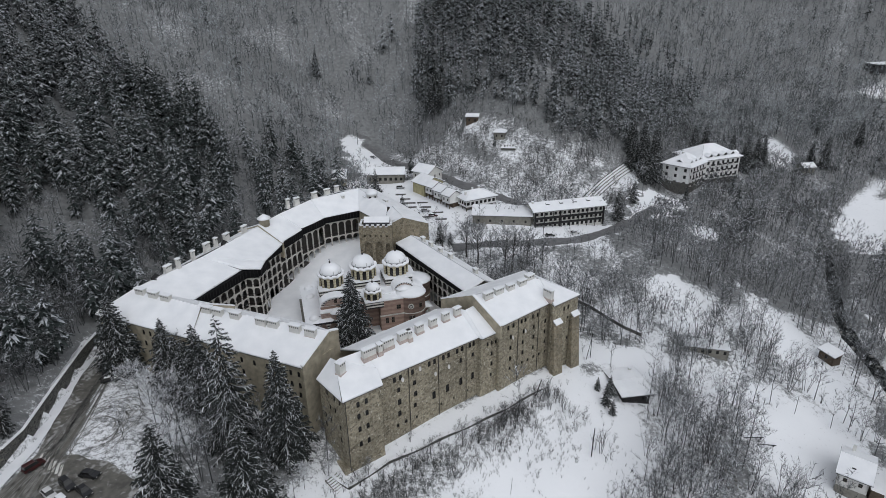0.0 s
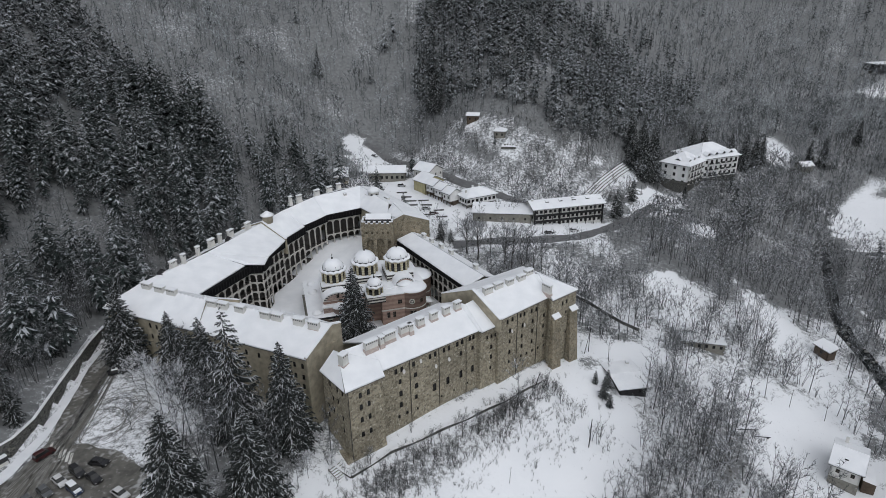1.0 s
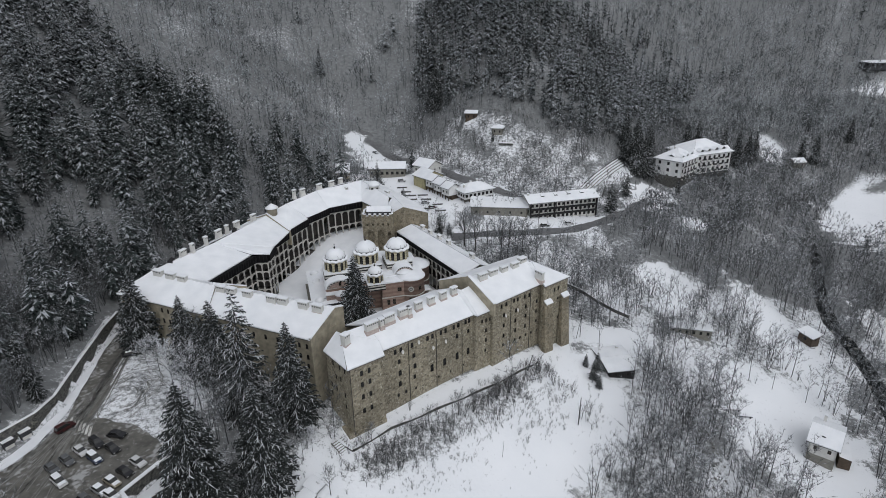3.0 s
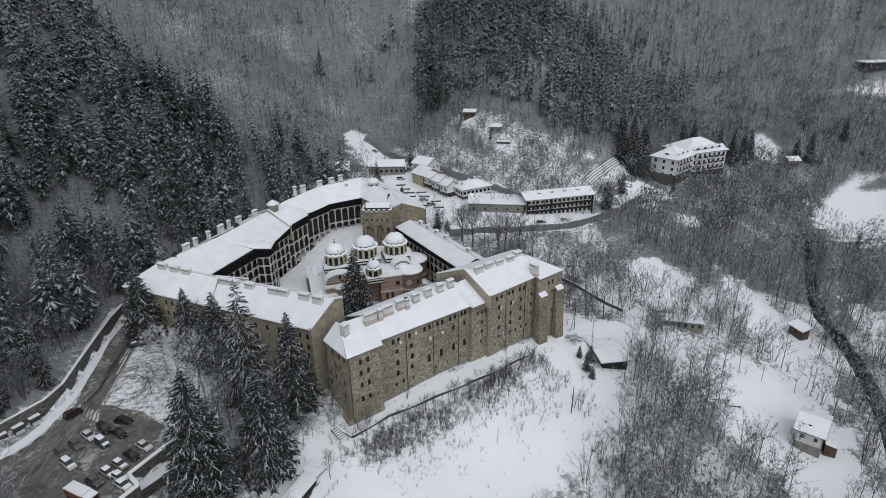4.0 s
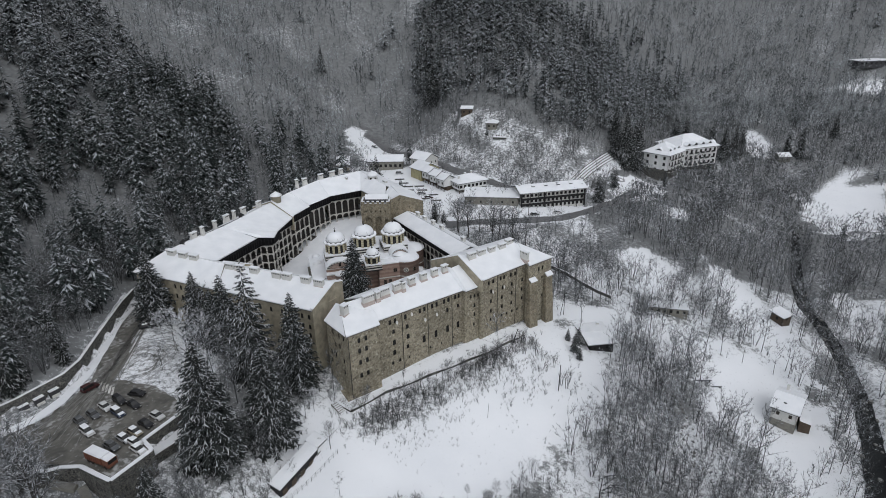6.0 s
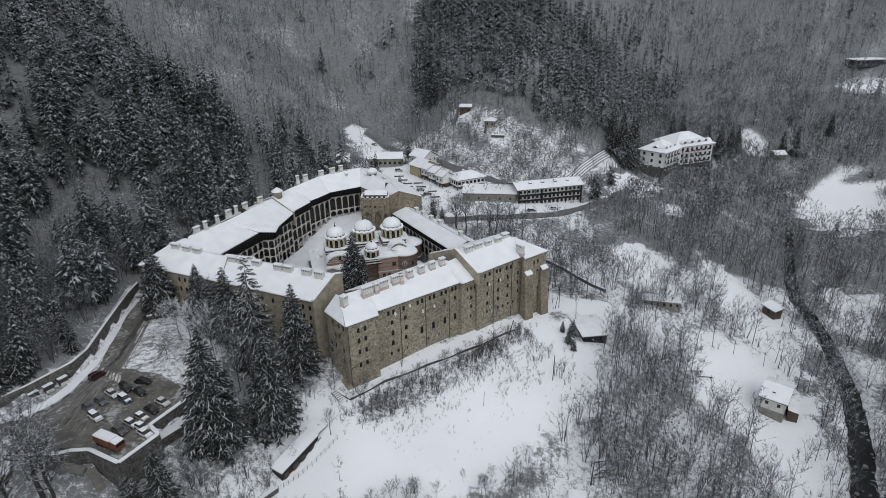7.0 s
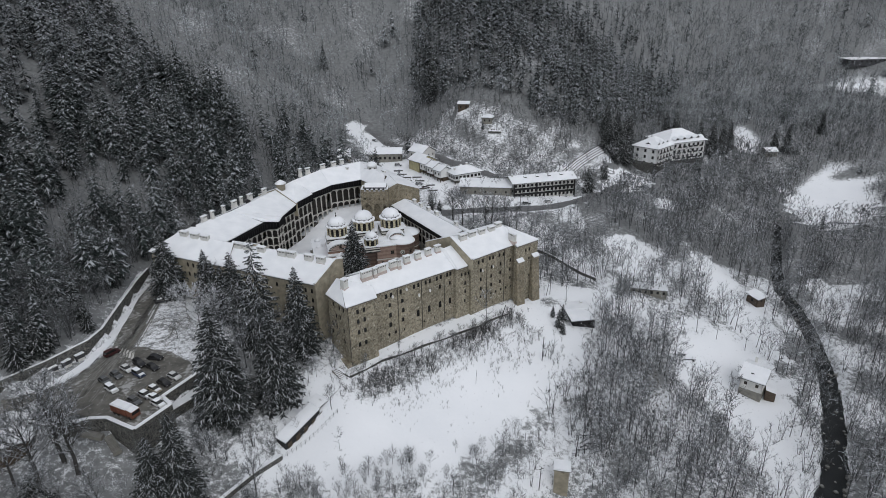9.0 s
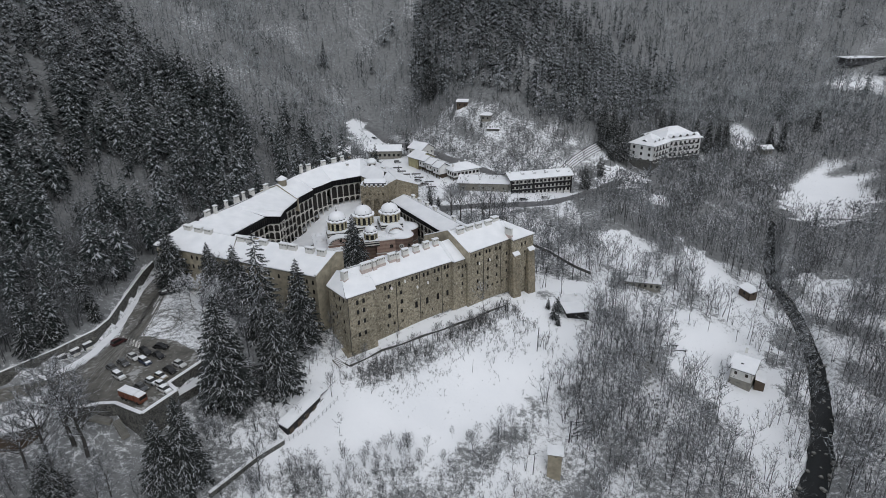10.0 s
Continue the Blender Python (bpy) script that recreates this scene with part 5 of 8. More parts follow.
# ---- trees ----
def conifer_form(seed, h, rad, layers, per, feather=6, bare_foot=0.05, laden=0.62, gap=0.0):
    """Points, triangles and slots (0 wood, 1 needles, 2 snow) of a spruce: tapered trunk and whorls of drooping, fringed boughs."""
    rng = np.random.default_rng(seed)
    V, F, S = [], [], []

    def tri(*ps, s=1):
        k = len(V)
        V.extend(ps)
        F.append((k, k + 1, k + 2))
        S.append(s)

    r0 = 0.012 * h + 0.06
    for i in range(6):
        a, b = 6.2832 * i / 6, 6.2832 * (i + 1) / 6
        tri((r0 * math.cos(a), r0 * math.sin(a), -0.8), (r0 * math.cos(b), r0 * math.sin(b), -0.8), (0, 0, h * 0.985), s=0)
    for i in range(layers):
        t = i / (layers - 1)
        z = h * (bare_foot + (0.985 - bare_foot) * t ** 0.95)
        reach = rad * ((1 - t) ** 0.78) * (1 - 0.16 * math.exp(-9 * t)) * rng.uniform(0.86, 1.1) + 0.16
        n = max(5, int(per * (1 - 0.6 * t)))
        off = rng.uniform(0, 6.28)
        for j in range(n):
            if rng.random() < gap:
                continue
            a = off + 6.2832 * j / n + rng.uniform(-0.3, 0.3)
            L = reach * rng.uniform(0.62, 1.14)
            zz = z + rng.uniform(-0.5, 0.5) * h / layers
            c, s = math.cos(a), math.sin(a)
            droop = rng.uniform(0.30, 0.55) * (1 - 0.8 * t)
            base = np.array((0, 0, zz + 0.12 * L))
            mid = np.array((c * L * 0.55, s * L * 0.55, zz - droop * L * 0.45))
            tip = np.array((c * L, s * L, zz - droop * L * 0.80))
            side = np.array((-s, c, 0))
            w = 0.17 * L + 0.10
            tri(base, mid - side * 0.22 * w, mid + side * 0.22 * w)
            tri(mid - side * 0.22 * w, tip, mid + side * 0.22 * w)
            white = rng.random() < laden
            for q in range(feather):
                f = 0.22 + 0.8 * (q + rng.uniform(0, 0.6)) / feather
                p = base + (mid - base) * f / 0.55 if f < 0.55 else mid + (tip - mid) * min(1.0, (f - 0.55) / 0.45)
                k = w * (1.45 - 0.55 * f) * rng.uniform(0.7, 1.35)
                fw = np.array((c, s, -droop)) * (0.42 * L / feather + 0.06)
                for sg in (-1, 1):
                    out = np.array((c * 0.85, s * 0.85, 0)) + side * sg * rng.uniform(0.6, 1.1)
                    e = p + out * k * 0.8 + np.array((0, 0, -0.6 * k - rng.uniform(0, 0.12)))
                    tri(p - fw, e, p + fw) if sg < 0 else tri(p + fw, e, p - fw)
                    if white and rng.random() < 0.30:
                        up, v = np.array((0, 0, 0.05 + 0.012 * L)), 0.30 + 0.25 * rng.random()
                        tri(p - fw * v + up, p + (e - p) * 0.85 + up, p + fw * v + up, s=2)
            if white:
                up, v = np.array((0, 0, 0.06 + 0.015 * L)), side * w * rng.uniform(0.05, 0.11)
                lo = base * 0.35 + mid * 0.65
                tri(lo + up, mid - v + up, mid + v + up, s=2)
                tri(mid - v + up, tip + up, mid + v + up, s=2)
    return np.array(V), np.array(F), np.array(S)


def pine_form(seed, h, rad, layers, per, foot=0.16, white=0.55):
    """A forest pine: bare lower stem, whorls of ragged hanging boughs, snow (slot 2) on the tops of some."""
    rng = np.random.default_rng(seed)
    V, F, S = [], [], []
    r0 = 0.010 * h + 0.05
    for i in range(4):
        a, b = 1.5708 * i, 1.5708 * (i + 1)
        V.extend([(r0 * math.cos(a), r0 * math.sin(a), -0.8), (r0 * math.cos(b), r0 * math.sin(b), -0.8), (0, 0, h * 0.97)])
        F.append((3 * i, 3 * i + 1, 3 * i + 2))
        S.append(0)
    for i in range(layers):
        t = i / (layers - 1)
        z = h * (foot + (0.985 - foot) * t)
        reach = rad * (0.10 + 0.95 * (1 - t) ** 0.75) * (1 - 0.35 * math.exp(-8 * t)) * rng.uniform(0.8, 1.15)
        n = max(3, round(per * (1 - 0.5 * t)))
        off = rng.uniform(0, 6.28)
        for j in range(n):
            a = off + 6.2832 * j / n + rng.uniform(-0.35, 0.35)
            L = reach * rng.uniform(0.6, 1.2)
            c, s = math.cos(a), math.sin(a)
            zz = z + rng.uniform(-0.6, 0.6) * h / layers
            droop = rng.uniform(0.15, 0.5) * (1 - 0.9 * t)
            k = len(V)
            V.append((0, 0, zz + 0.10 * L))
            wide = rng.uniform(0.42, 0.62)
            rim = []
            for q in range(6):
                g = a + wide * (q / 2.5 - 1)
                r = L * ((1.0 if q % 2 else 0.66) - 0.16 * abs(q / 2.5 - 1)) * rng.uniform(0.85, 1.15)
                rim.append(np.array((r * math.cos(g), r * math.sin(g), zz - droop * r - 0.16 * r * abs(q / 2.5 - 1) - (0.10 * r if q % 2 else 0.0))))
            V.extend(rim)
            F.extend([(k, k + 1 + q, k + 2 + q) for q in range(5)])
            S.extend([1] * 5)
            if rng.random() < white:
                k = len(V)
                lift_by = np.array((0, 0, 0.10 + 0.03 * L))
                q0 = rng.integers(0, 2)
                V.extend([np.array((c * L * 0.34, s * L * 0.34, zz - droop * L * 0.25)) + lift_by] + [rim[q] * np.array((0.93, 0.93, 1.0)) + lift_by for q in range(q0, q0 + 4)])
                m = (rim[q0 + 1] + rim[q0 + 2]) * np.array((0.34, 0.34, 0.5)) + lift_by
                V.append(m)
                F.extend([(k, k + 1, k + 2), (k, k + 2, k + 5), (k, k + 3, k + 4)])
                S.extend([2, 2, 2])
    return np.array(V), np.array(F), np.array(S)


def bare_form(seed, h, limbs, twigs, thick=1.0, spread=0.35, hang=0.0, stems=1, lite=False, stem=1.0):
    """Points, triangles and slots (0 wood, 1 twigs) of a leafless tree: tapered trunk, rising limbs that fork twice, brooms of thin twigs."""
    rng = np.random.default_rng(seed)
    V, F, S = [], [], []

    def tube(p, q, r0, r1, s=0):
        d = q - p
        d = d / (np.linalg.norm(d) + 1e-9)
        u = np.cross(d, (0, 0, 1) if abs(d[2]) < 0.95 else (1, 0, 0))
        u /= np.linalg.norm(u) + 1e-9
        w = np.cross(d, u)
        k = len(V)
        for c, r in ((p, r0), (q, r1)):
            for i in range(3):
                V.append(c + r * (math.cos(2.0944 * i) * u + math.sin(2.0944 * i) * w))
        for i in range(3):
            j = (i + 1) % 3
            F.extend([(k + i, k + j, k + 3 + j), (k + i, k + 3 + j, k + 3 + i)])
            S.extend([s, s])

    def blade(p, q, w, s=1):
        d = q - p
        side = np.cross(d, rng.normal(size=3))
        side /= np.linalg.norm(side) + 1e-9
        k = len(V)
        V.extend([p - side * w, p + side * w, q])
        F.append((k, k + 1, k + 2))
        S.append(s)

    def bough(p, q, r0, r1, s=0):
        blade(p, q, r0 * 1.1, s) if lite else tube(p, q, r0, r1, s)

    for st in range(stems):
        turn = 6.2832 * st / stems + rng.uniform(-0.4, 0.4)
        lean = (rng.normal(size=2) * 0.02 if stems == 1 else np.array((math.cos(turn), math.sin(turn))) * rng.uniform(0.08, 0.26)) * h
        foot = np.array((0, 0, -0.6)) if stems == 1 else np.array((*lean * 0.15, -0.6))
        hh = h * (1 if stems == 1 else rng.uniform(0.72, 1.0))
        knots = [foot] + [np.array((foot[0] + lean[0] * (i / 4) ** 1.3 + rng.normal() * 0.012 * h, foot[1] + lean[1] * (i / 4) ** 1.3 + rng.normal() * 0.012 * h, hh * 0.92 * i / 4)) for i in range(1, 5)]
        r = stem * (0.0075 * h + 0.03) / (1 if stems == 1 else 1.3)
        if lite:
            tube(knots[0], knots[2], r, r * 0.6)
            blade(knots[2], knots[4], r * 0.65, 0)
        else:
            for i in range(4):
                tube(knots[i], knots[i + 1], r * (1 - i * 0.23), max(0.015, r * (1 - (i + 1) * 0.24)))
        for i in range(limbs):
            t = 0.32 + 0.66 * (i + rng.random()) / limbs
            k = min(3, int(t * 4))
            p = knots[k] + (knots[k + 1] - knots[k]) * (t * 4 - k)
            a = 2.4 * i + rng.uniform(-0.6, 0.6)
            d = np.array((math.cos(a), math.sin(a), rng.uniform(0.55, 1.3) + 0.9 * t))
            d /= np.linalg.norm(d)
            L = h * spread * (1.25 - 0.85 * t) * rng.uniform(0.75, 1.25)
            q = p + d * L * 0.5
            rl = r * 0.42 * (1.15 - t) + 0.012
            bough(p, q, rl, rl * 0.6)
            for f in range(2):
                d2 = d + rng.normal(size=3) * 0.33 + np.array((0, 0, 0.22 - hang))
                d2 /= np.linalg.norm(d2)
                e = q + d2 * L * rng.uniform(0.45, 0.75)
                bough(q, e, rl * 0.55, 0.012)
                for j in range(twigs):
                    g = rng.uniform(0.0, 1.0)
                    b = q + (e - q) * g if rng.random() < 0.8 else p + (q - p) * (0.4 + 0.6 * g)
                    dd = 0.6 * d2 + rng.normal(size=3) * 0.48 + np.array((0, 0, 0.12 - hang))
                    dd /= np.linalg.norm(dd)
                    blade(b, b + dd * h * rng.uniform(0.045, 0.105), rng.uniform(0.016, 0.03) * thick)
    return np.array(V), np.array(F), np.array(S)


def mesh_of(name, form, mats):
    V, F, S = form
    me = bpy.data.meshes.new(name)
    me.vertices.add(len(V))
    me.vertices.foreach_set("co", np.ascontiguousarray(V, np.float32).ravel())
    me.loops.add(len(F) * 3)
    me.loops.foreach_set("vertex_index", np.ascontiguousarray(F, np.int32).ravel())
    me.polygons.add(len(F))
    me.polygons.foreach_set("loop_start", np.arange(0, len(F) * 3, 3, dtype=np.int32))
    for k in mats:
        me.materials.append(M[k])
    me.polygons.foreach_set("material_index", np.ascontiguousarray(S, np.int32))
    me.update(calc_edges=True)
    return me


def split(form):
    """Trunk and crown as two forms."""
    V, F, S = form
    res = []
    for k in (0, 1):
        f = F[S == k] if k == 0 else F[S > 0]
        kind = S[S > 0] - 1
        use, inv = np.unique(f, return_inverse=True)
        res.append((V[use], inv.reshape(-1, 3), kind if k else np.zeros(len(f), int)))
    return res


def patch(x, y):
    """Patches of 15 to 60 m in which the trees of a wood are alike, about -1.5 to 1.5."""
    return math.sin(0.11 * x + 0.05 * y + 1.6 * math.sin(0.07 * y)) + 0.7 * math.sin(0.13 * y - 0.09 * x + 1.8 * math.sin(0.06 * x)) + 0.5 * math.sin(0.29 * x + 1.2 * math.sin(0.23 * y))


def scattered(name, forms, spots, mats, label, category, seed):
    """All the trees of a wood in one mesh: forms turned and scaled to the spots (x, y, z, size). Each tree has a tone of its own."""
    rng = np.random.default_rng(seed)
    VV, FF, SS, TT, n = [], [], [], [], 0
    for x, y, z, k in spots:
        V, F, S = forms[rng.integers(len(forms))]
        a = rng.uniform(0, 6.2832)
        c, s = math.cos(a), math.sin(a)
        wide = k * rng.uniform(0.85, 1.2)
        VV.append(np.stack([x + wide * (c * V[:, 0] - s * V[:, 1]), y + wide * (s * V[:, 0] + c * V[:, 1]), z + k * V[:, 2]], 1))
        FF.append(F + n)
        SS.append(S)
        TT.append(np.full(len(V), 0.5 + 0.6 * (rng.random() - 0.5) + 0.16 * patch(x, y)))
        n += len(V)
    me = mesh_of(name, (np.concatenate(VV), np.concatenate(FF), np.concatenate(SS)), mats)
    me.attributes.new("tone", 'FLOAT', 'POINT').data.foreach_set("value", np.concatenate(TT).astype(np.float32))
    return tagged(new(name, me), label, category, kind="stuff")


ROADS = [[(-101, 150), (-104.0, 141), (-102.4, 130), (-100, 120), (-96.4, 110), (-93.6, 100), (-93.2, 90), (-96.4, 81), (-103, 75.4), (-112, 71), (-124, 62), (-150, 40)],
         [(34, 281), (22, 284.5), (8, 291), (-8, 303), (-25, 321), (-45, 345), (-64, 369), (-80, 392)],
         [(-8, 232), (8, 236), (22, 237), (34, 238.5), (48, 242), (64, 255), (76, 271), (86, 285), (96, 296)],
         [(60, 293), (70, 306), (80, 320), (92, 337), (106, 357)]]
KEEP = [(67.8, 132, 2.4), (68, 127, 2.4), (67.6, 122, 2.4), (67.4, 117, 2.4), (67.3, 112, 2.4), (67.3, 107, 2.4), (67.5, 102, 2.4), (47, 150, 8), (102, 127, 9), (32, 81, 5), (33, 73, 7), (104, 117, 8), (95, 116, 8), (108, 296, 8), (101, 302, 8), (30.5, 121, 2), (-92, 60, 9), (-37, 88, 8), (15, 332, 7), (2, 352, 6), (22, 322, 6), (125, 336, 13), (150, 352, 14), (82, 163, 8),
        (222, 391, 8), (-68, 285, 8), (-60, 75, 6), (-76, 62, 9), (128, 183, 5), (90, 330, 4), (111, 314, 13), (420, 632, 20), (450, 640, 20), (-104, 60, 13), (-84, 61, 5), (40, 246, 9), (54, 250, 9), (27, 247, 7), (-20, 268, 10), (-32, 284, 9), (-8, 262, 6), (5, 262, 8), (10, 246, 6)]


def free(x, y):
    ok = (inside(x, y, CLOSE) < -4) & (inside(x, y, LOT) < -2.5) & (along(x, y, RIVER) > np.where(np.asarray(y) > 190, 1.5, 3.6))
    for r in ROADS:
        ok &= along(x, y, r) > 5.5
    for a, b, r in KEEP:
        ok &= np.hypot(x - a, y - b) > r
    return ok


def candidates(x0, x1, y0, y1, gap, seed):
    rng = np.random.default_rng(seed)
    x, y = np.meshgrid(np.arange(x0, x1, gap), np.arange(y0, y1, gap))
    x = (x + rng.uniform(-0.5, 0.5, x.shape) * gap).ravel()
    y = (y + rng.uniform(-0.5, 0.5, y.shape) * gap).ravel()
    return x, y, rng


WOODS = {"needle": [], "rime": [], "twig": [], "near": [], "low": []}
for x0, x1, y0, y1, gap, seed in ((-330, 180, -20, 330, 4.2, 3), (-330, 330, 330, 520, 4.6, 4), (180, 420, 60, 330, 5.2, 5), (330, 620, 330, 520, 6.5, 6), (-260, 800, 520, 1000, 8.5, 7)):
    x, y, rng = candidates(x0, x1, y0, y1, gap, seed)
    z = land(x, y)
    keep = free(x, y) & (z < 125) & (np.abs(x) < 0.82 * (y + 60) + 45)
    op = open_land(x, y)
    dl = -0.971 * (x + 114) + 0.239 * (y - 97)
    edge = 258 + 0.45 * (-54 - x) + np.where(dl < 40, 18, 0)
    lump = np.sin(x * 0.05 + 1.5 * np.sin(y * 0.043)) + np.sin(y * 0.06 + x * 0.02)
    c_side = -0.923 * (x - 105) + 0.385 * (y - 300)
    dice, pick = rng.random(x.shape), rng.random(x.shape)
    for i in np.nonzero(keep)[0]:
        a, b, c = x[i], y[i], z[i]
        if op[i] < 1.06:
            if op[i] > 0.72 and dice[i] < 0.10 and b < 330:
                WOODS["low"].append((a, b, c, rng.uniform(0.6, 1.3)))
            continue
        if oval(a, b, HUTS) < 1.15:
            if dice[i] < 0.6:
                WOODS["low"].append((a, b, c, rng.uniform(0.7, 1.9)))
            elif dice[i] < 0.85:
                WOODS["twig"].append((a, b, c, rng.uniform(0.4, 0.7)))
            continue
        on_west = dl[i] > -6 and a < -40
        size = rng.uniform(0.75, 1.15)
        big = rng.uniform(0.8, 1.3) * (0.7 if rng.random() < 0.2 else 1.0)
        if on_west and b < edge[i] + 5 * lump[i]:
            chance = 0.86 if dl[i] > 50 + 9 * lump[i] else (0.45 if b > 190 and dl[i] < 42 else 0.2)
            dice[i] < (0.56 if pick[i] < chance else 0.9) and WOODS["needle" if pick[i] < chance else "twig"].append((a, b, c, big if pick[i] < chance else size * 0.95))
        elif on_west or (a < 3.6 - 0.128 * (b + 19) + 7 * lump[i] + 14 * (dice[i] - 0.5) and b > 300):
            dice[i] < 0.62 and WOODS["needle" if pick[i] < 0.006 else "rime"].append((a, b, c, size * (0.95 + 0.13 * clump(a, b))))
        elif b > PINES(a) + 5 * lump[i] and c_side[i] > -30 and b < 620:
            dice[i] < 0.66 and WOODS["needle" if pick[i] < 0.9 else "twig"].append((a, b, c, big if pick[i] < 0.9 else size))
        elif b > 430 or c > 30:
            WOODS["needle" if pick[i] < 0.012 + 0.012 * lump[i] else "rime"].append((a, b, c, size * (1.0 if b < 520 else 1.35)))
        elif pick[i] < 0.014 and b > 275:
            WOODS["needle"].append((a, b, c, size * 0.7))
        else:
            thick = clump(a, b)
            if dice[i] < (0.88 if b < 225 and a < 120 else 0.70 if b < 225 else 0.84) + 0.22 * thick:
                near = b < 150 and len(WOODS["near"]) < 135 and abs(a - 20) < 0.8 * (b + 47) and (a > 34 or b < 95)
                WOODS["near" if near else "twig"].append((a, b, c, size * (1.15 + 0.12 * thick) * (0.48 if b < 97 and a < 36 else 0.55 if 200 < b < 264 and a < 72 else 1.0)))
            if pick[i] < (0.45 if b < 200 else 0.1):
                WOODS["low"].append((a + 1.6, b - 1.2, c, rng.uniform(0.8, 1.9)))

x, y, rng = candidates(-60, 90, 284, 372, 2.5, 12)
z = land(x, y)
for i in np.nonzero(free(x, y) & (oval(x, y, HUTS) < 1.15) & (y < PINES(x)))[0]:
    if rng.random() < 0.75 + 0.30 * clump(x[i], y[i]):
        WOODS["low"].append((x[i], y[i], z[i], rng.uniform(0.8, 2.3)))
    elif rng.random() < 0.10:
        WOODS["twig"].append((x[i], y[i], z[i], rng.uniform(0.45, 0.8)))
x, y, rng = candidates(-180, -102, 40, 230, 2.9, 13)
z = land(x, y)
dl = -0.971 * (x + 114) + 0.239 * (y - 97)
for i in np.nonzero(free(x, y) & (dl < 34) & (x < np.interp(y, *BANK) - 1.5))[0]:
    rng.random() < 0.8 and WOODS["needle" if rng.random() < 0.10 else "twig"].append((x[i], y[i], z[i], rng.uniform(0.6, 1.1)))
# the thicket between the field and the meadow
x, y, rng = candidates(38, 76, 88, 152, 3.3, 19)
z = land(x, y)
for i in np.nonzero(free(x, y) & (open_land(x, y) > 1.1))[0]:
    rng.random() < 0.5 and WOODS["twig"].append((x[i], y[i], z[i], rng.uniform(0.65, 1.05)))
PINE = [pine_form(s, 24, rng.uniform(4.0, 5.2), 14, 8, white=0.42) for s in range(11, 19)]
PINE_FAR = [pine_form(s, 20, rng.uniform(3.9, 5.0), 9, 6, white=0.5) for s in range(111, 117)]
RIMED = [bare_form(s, 15, 8, 4, 7.5, 0.42, lite=True, stem=1.25) for s in range(21, 25)] + [bare_form(s, 13, 4, 4, 7.5, 0.44, lite=True, stems=2, stem=1.1) for s in range(25, 28)]
BARE = [bare_form(s, 13, 10, 9, 2.0, 0.44, lite=True, stem=0.95) for s in range(31, 35)] + [bare_form(s, 11, 4, 7, 2.0, 0.44, lite=True, stems=4, stem=0.95) for s in range(37, 40)]
BARE_FAR = [bare_form(s, 12, 7, 6, 4.6, 0.46, lite=True, stem=1.0) for s in range(131, 135)] + [bare_form(s, 10, 4, 5, 4.4, 0.44, lite=True, stems=3, stem=0.9) for s in range(137, 140)]
LOW = [bare_form(s, 2.8, 3, 3, 1.0, 0.4, stems=4, lite=True) for s in range(41, 46)]
LOW_FAR = [bare_form(s, 2.8, 2, 3, 3.0, 0.5, stems=3, lite=True) for s in range(241, 246)]
TUFT = [bare_form(s, 1.5, 2, 2, 2.6, 1.0, stems=4, lite=True) for s in range(141, 145)]
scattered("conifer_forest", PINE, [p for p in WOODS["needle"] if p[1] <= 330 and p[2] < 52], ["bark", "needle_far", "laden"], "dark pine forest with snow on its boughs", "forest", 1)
# high and far pines: real frost, plus haze put into the needle colour
scattered("conifer_forest", PINE_FAR, [p for p in WOODS["needle"] if p[1] > 330 or p[2] >= 52], ["bark", "needle_frost_haze", "laden"], "frosted pine forest, far-slope haze painted into its needles", "forest", 5)
scattered("rimed_woods", RIMED, WOODS["rime"], ["rime_bark", "rime"], "leafless woods grey with rime", "woods", 2)
scattered("bare_woods", BARE, [p for p in WOODS["twig"] if p[1] <= 240], ["bark", "twig_wood"], "leafless grey-brown woods dusted with snow", "woods", 3)
scattered("bare_woods", BARE_FAR, [p for p in WOODS["twig"] if p[1] > 240], ["bark", "twig_wood"], "leafless grey woods across the valley", "woods", 6)
scattered("scrub", LOW, [p for p in WOODS["low"] if p[1] <= 240], ["bark", "scrub"], "low brown scrub with snow on its stems", "shrubs", 4)
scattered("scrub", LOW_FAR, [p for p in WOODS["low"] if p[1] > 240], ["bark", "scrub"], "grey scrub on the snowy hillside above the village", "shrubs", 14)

NEAR = [[mesh_of("trunk", f[0], ["bark"]), mesh_of("crown", f[1], ["twig"])] for f in (split(f) for f in [bare_form(s, 13, 16, 20, 1.5, 0.44, stem=1.0) for s in range(51, 56)] + [bare_form(s, 11, 7, 12, 1.5, 0.42, stems=4) for s in range(56, 60)])]


def tree(name, pair, at, turn, size, label, category, group):
    t = thing(name, label, category, (0, 0, 0), group)
    part("trunk", pair[0], None, t, local=True)
    part("crown", pair[1], None, t, local=True)
    t.matrix_basis = Matrix.Translation(at) @ Matrix.Rotation(turn, 4, 'Z') @ Matrix.Scale(size, 4)
    return t


rng = np.random.default_rng(77)
for i, (x, y, z, k) in enumerate(WOODS["near"]):
    tree("bare_tree", NEAR[i % len(NEAR)], (x, y, z), rng.uniform(0, 6.28), k, "leafless grey-brown tree with snow-dusted twigs", "tree", "bare trees on the slope")


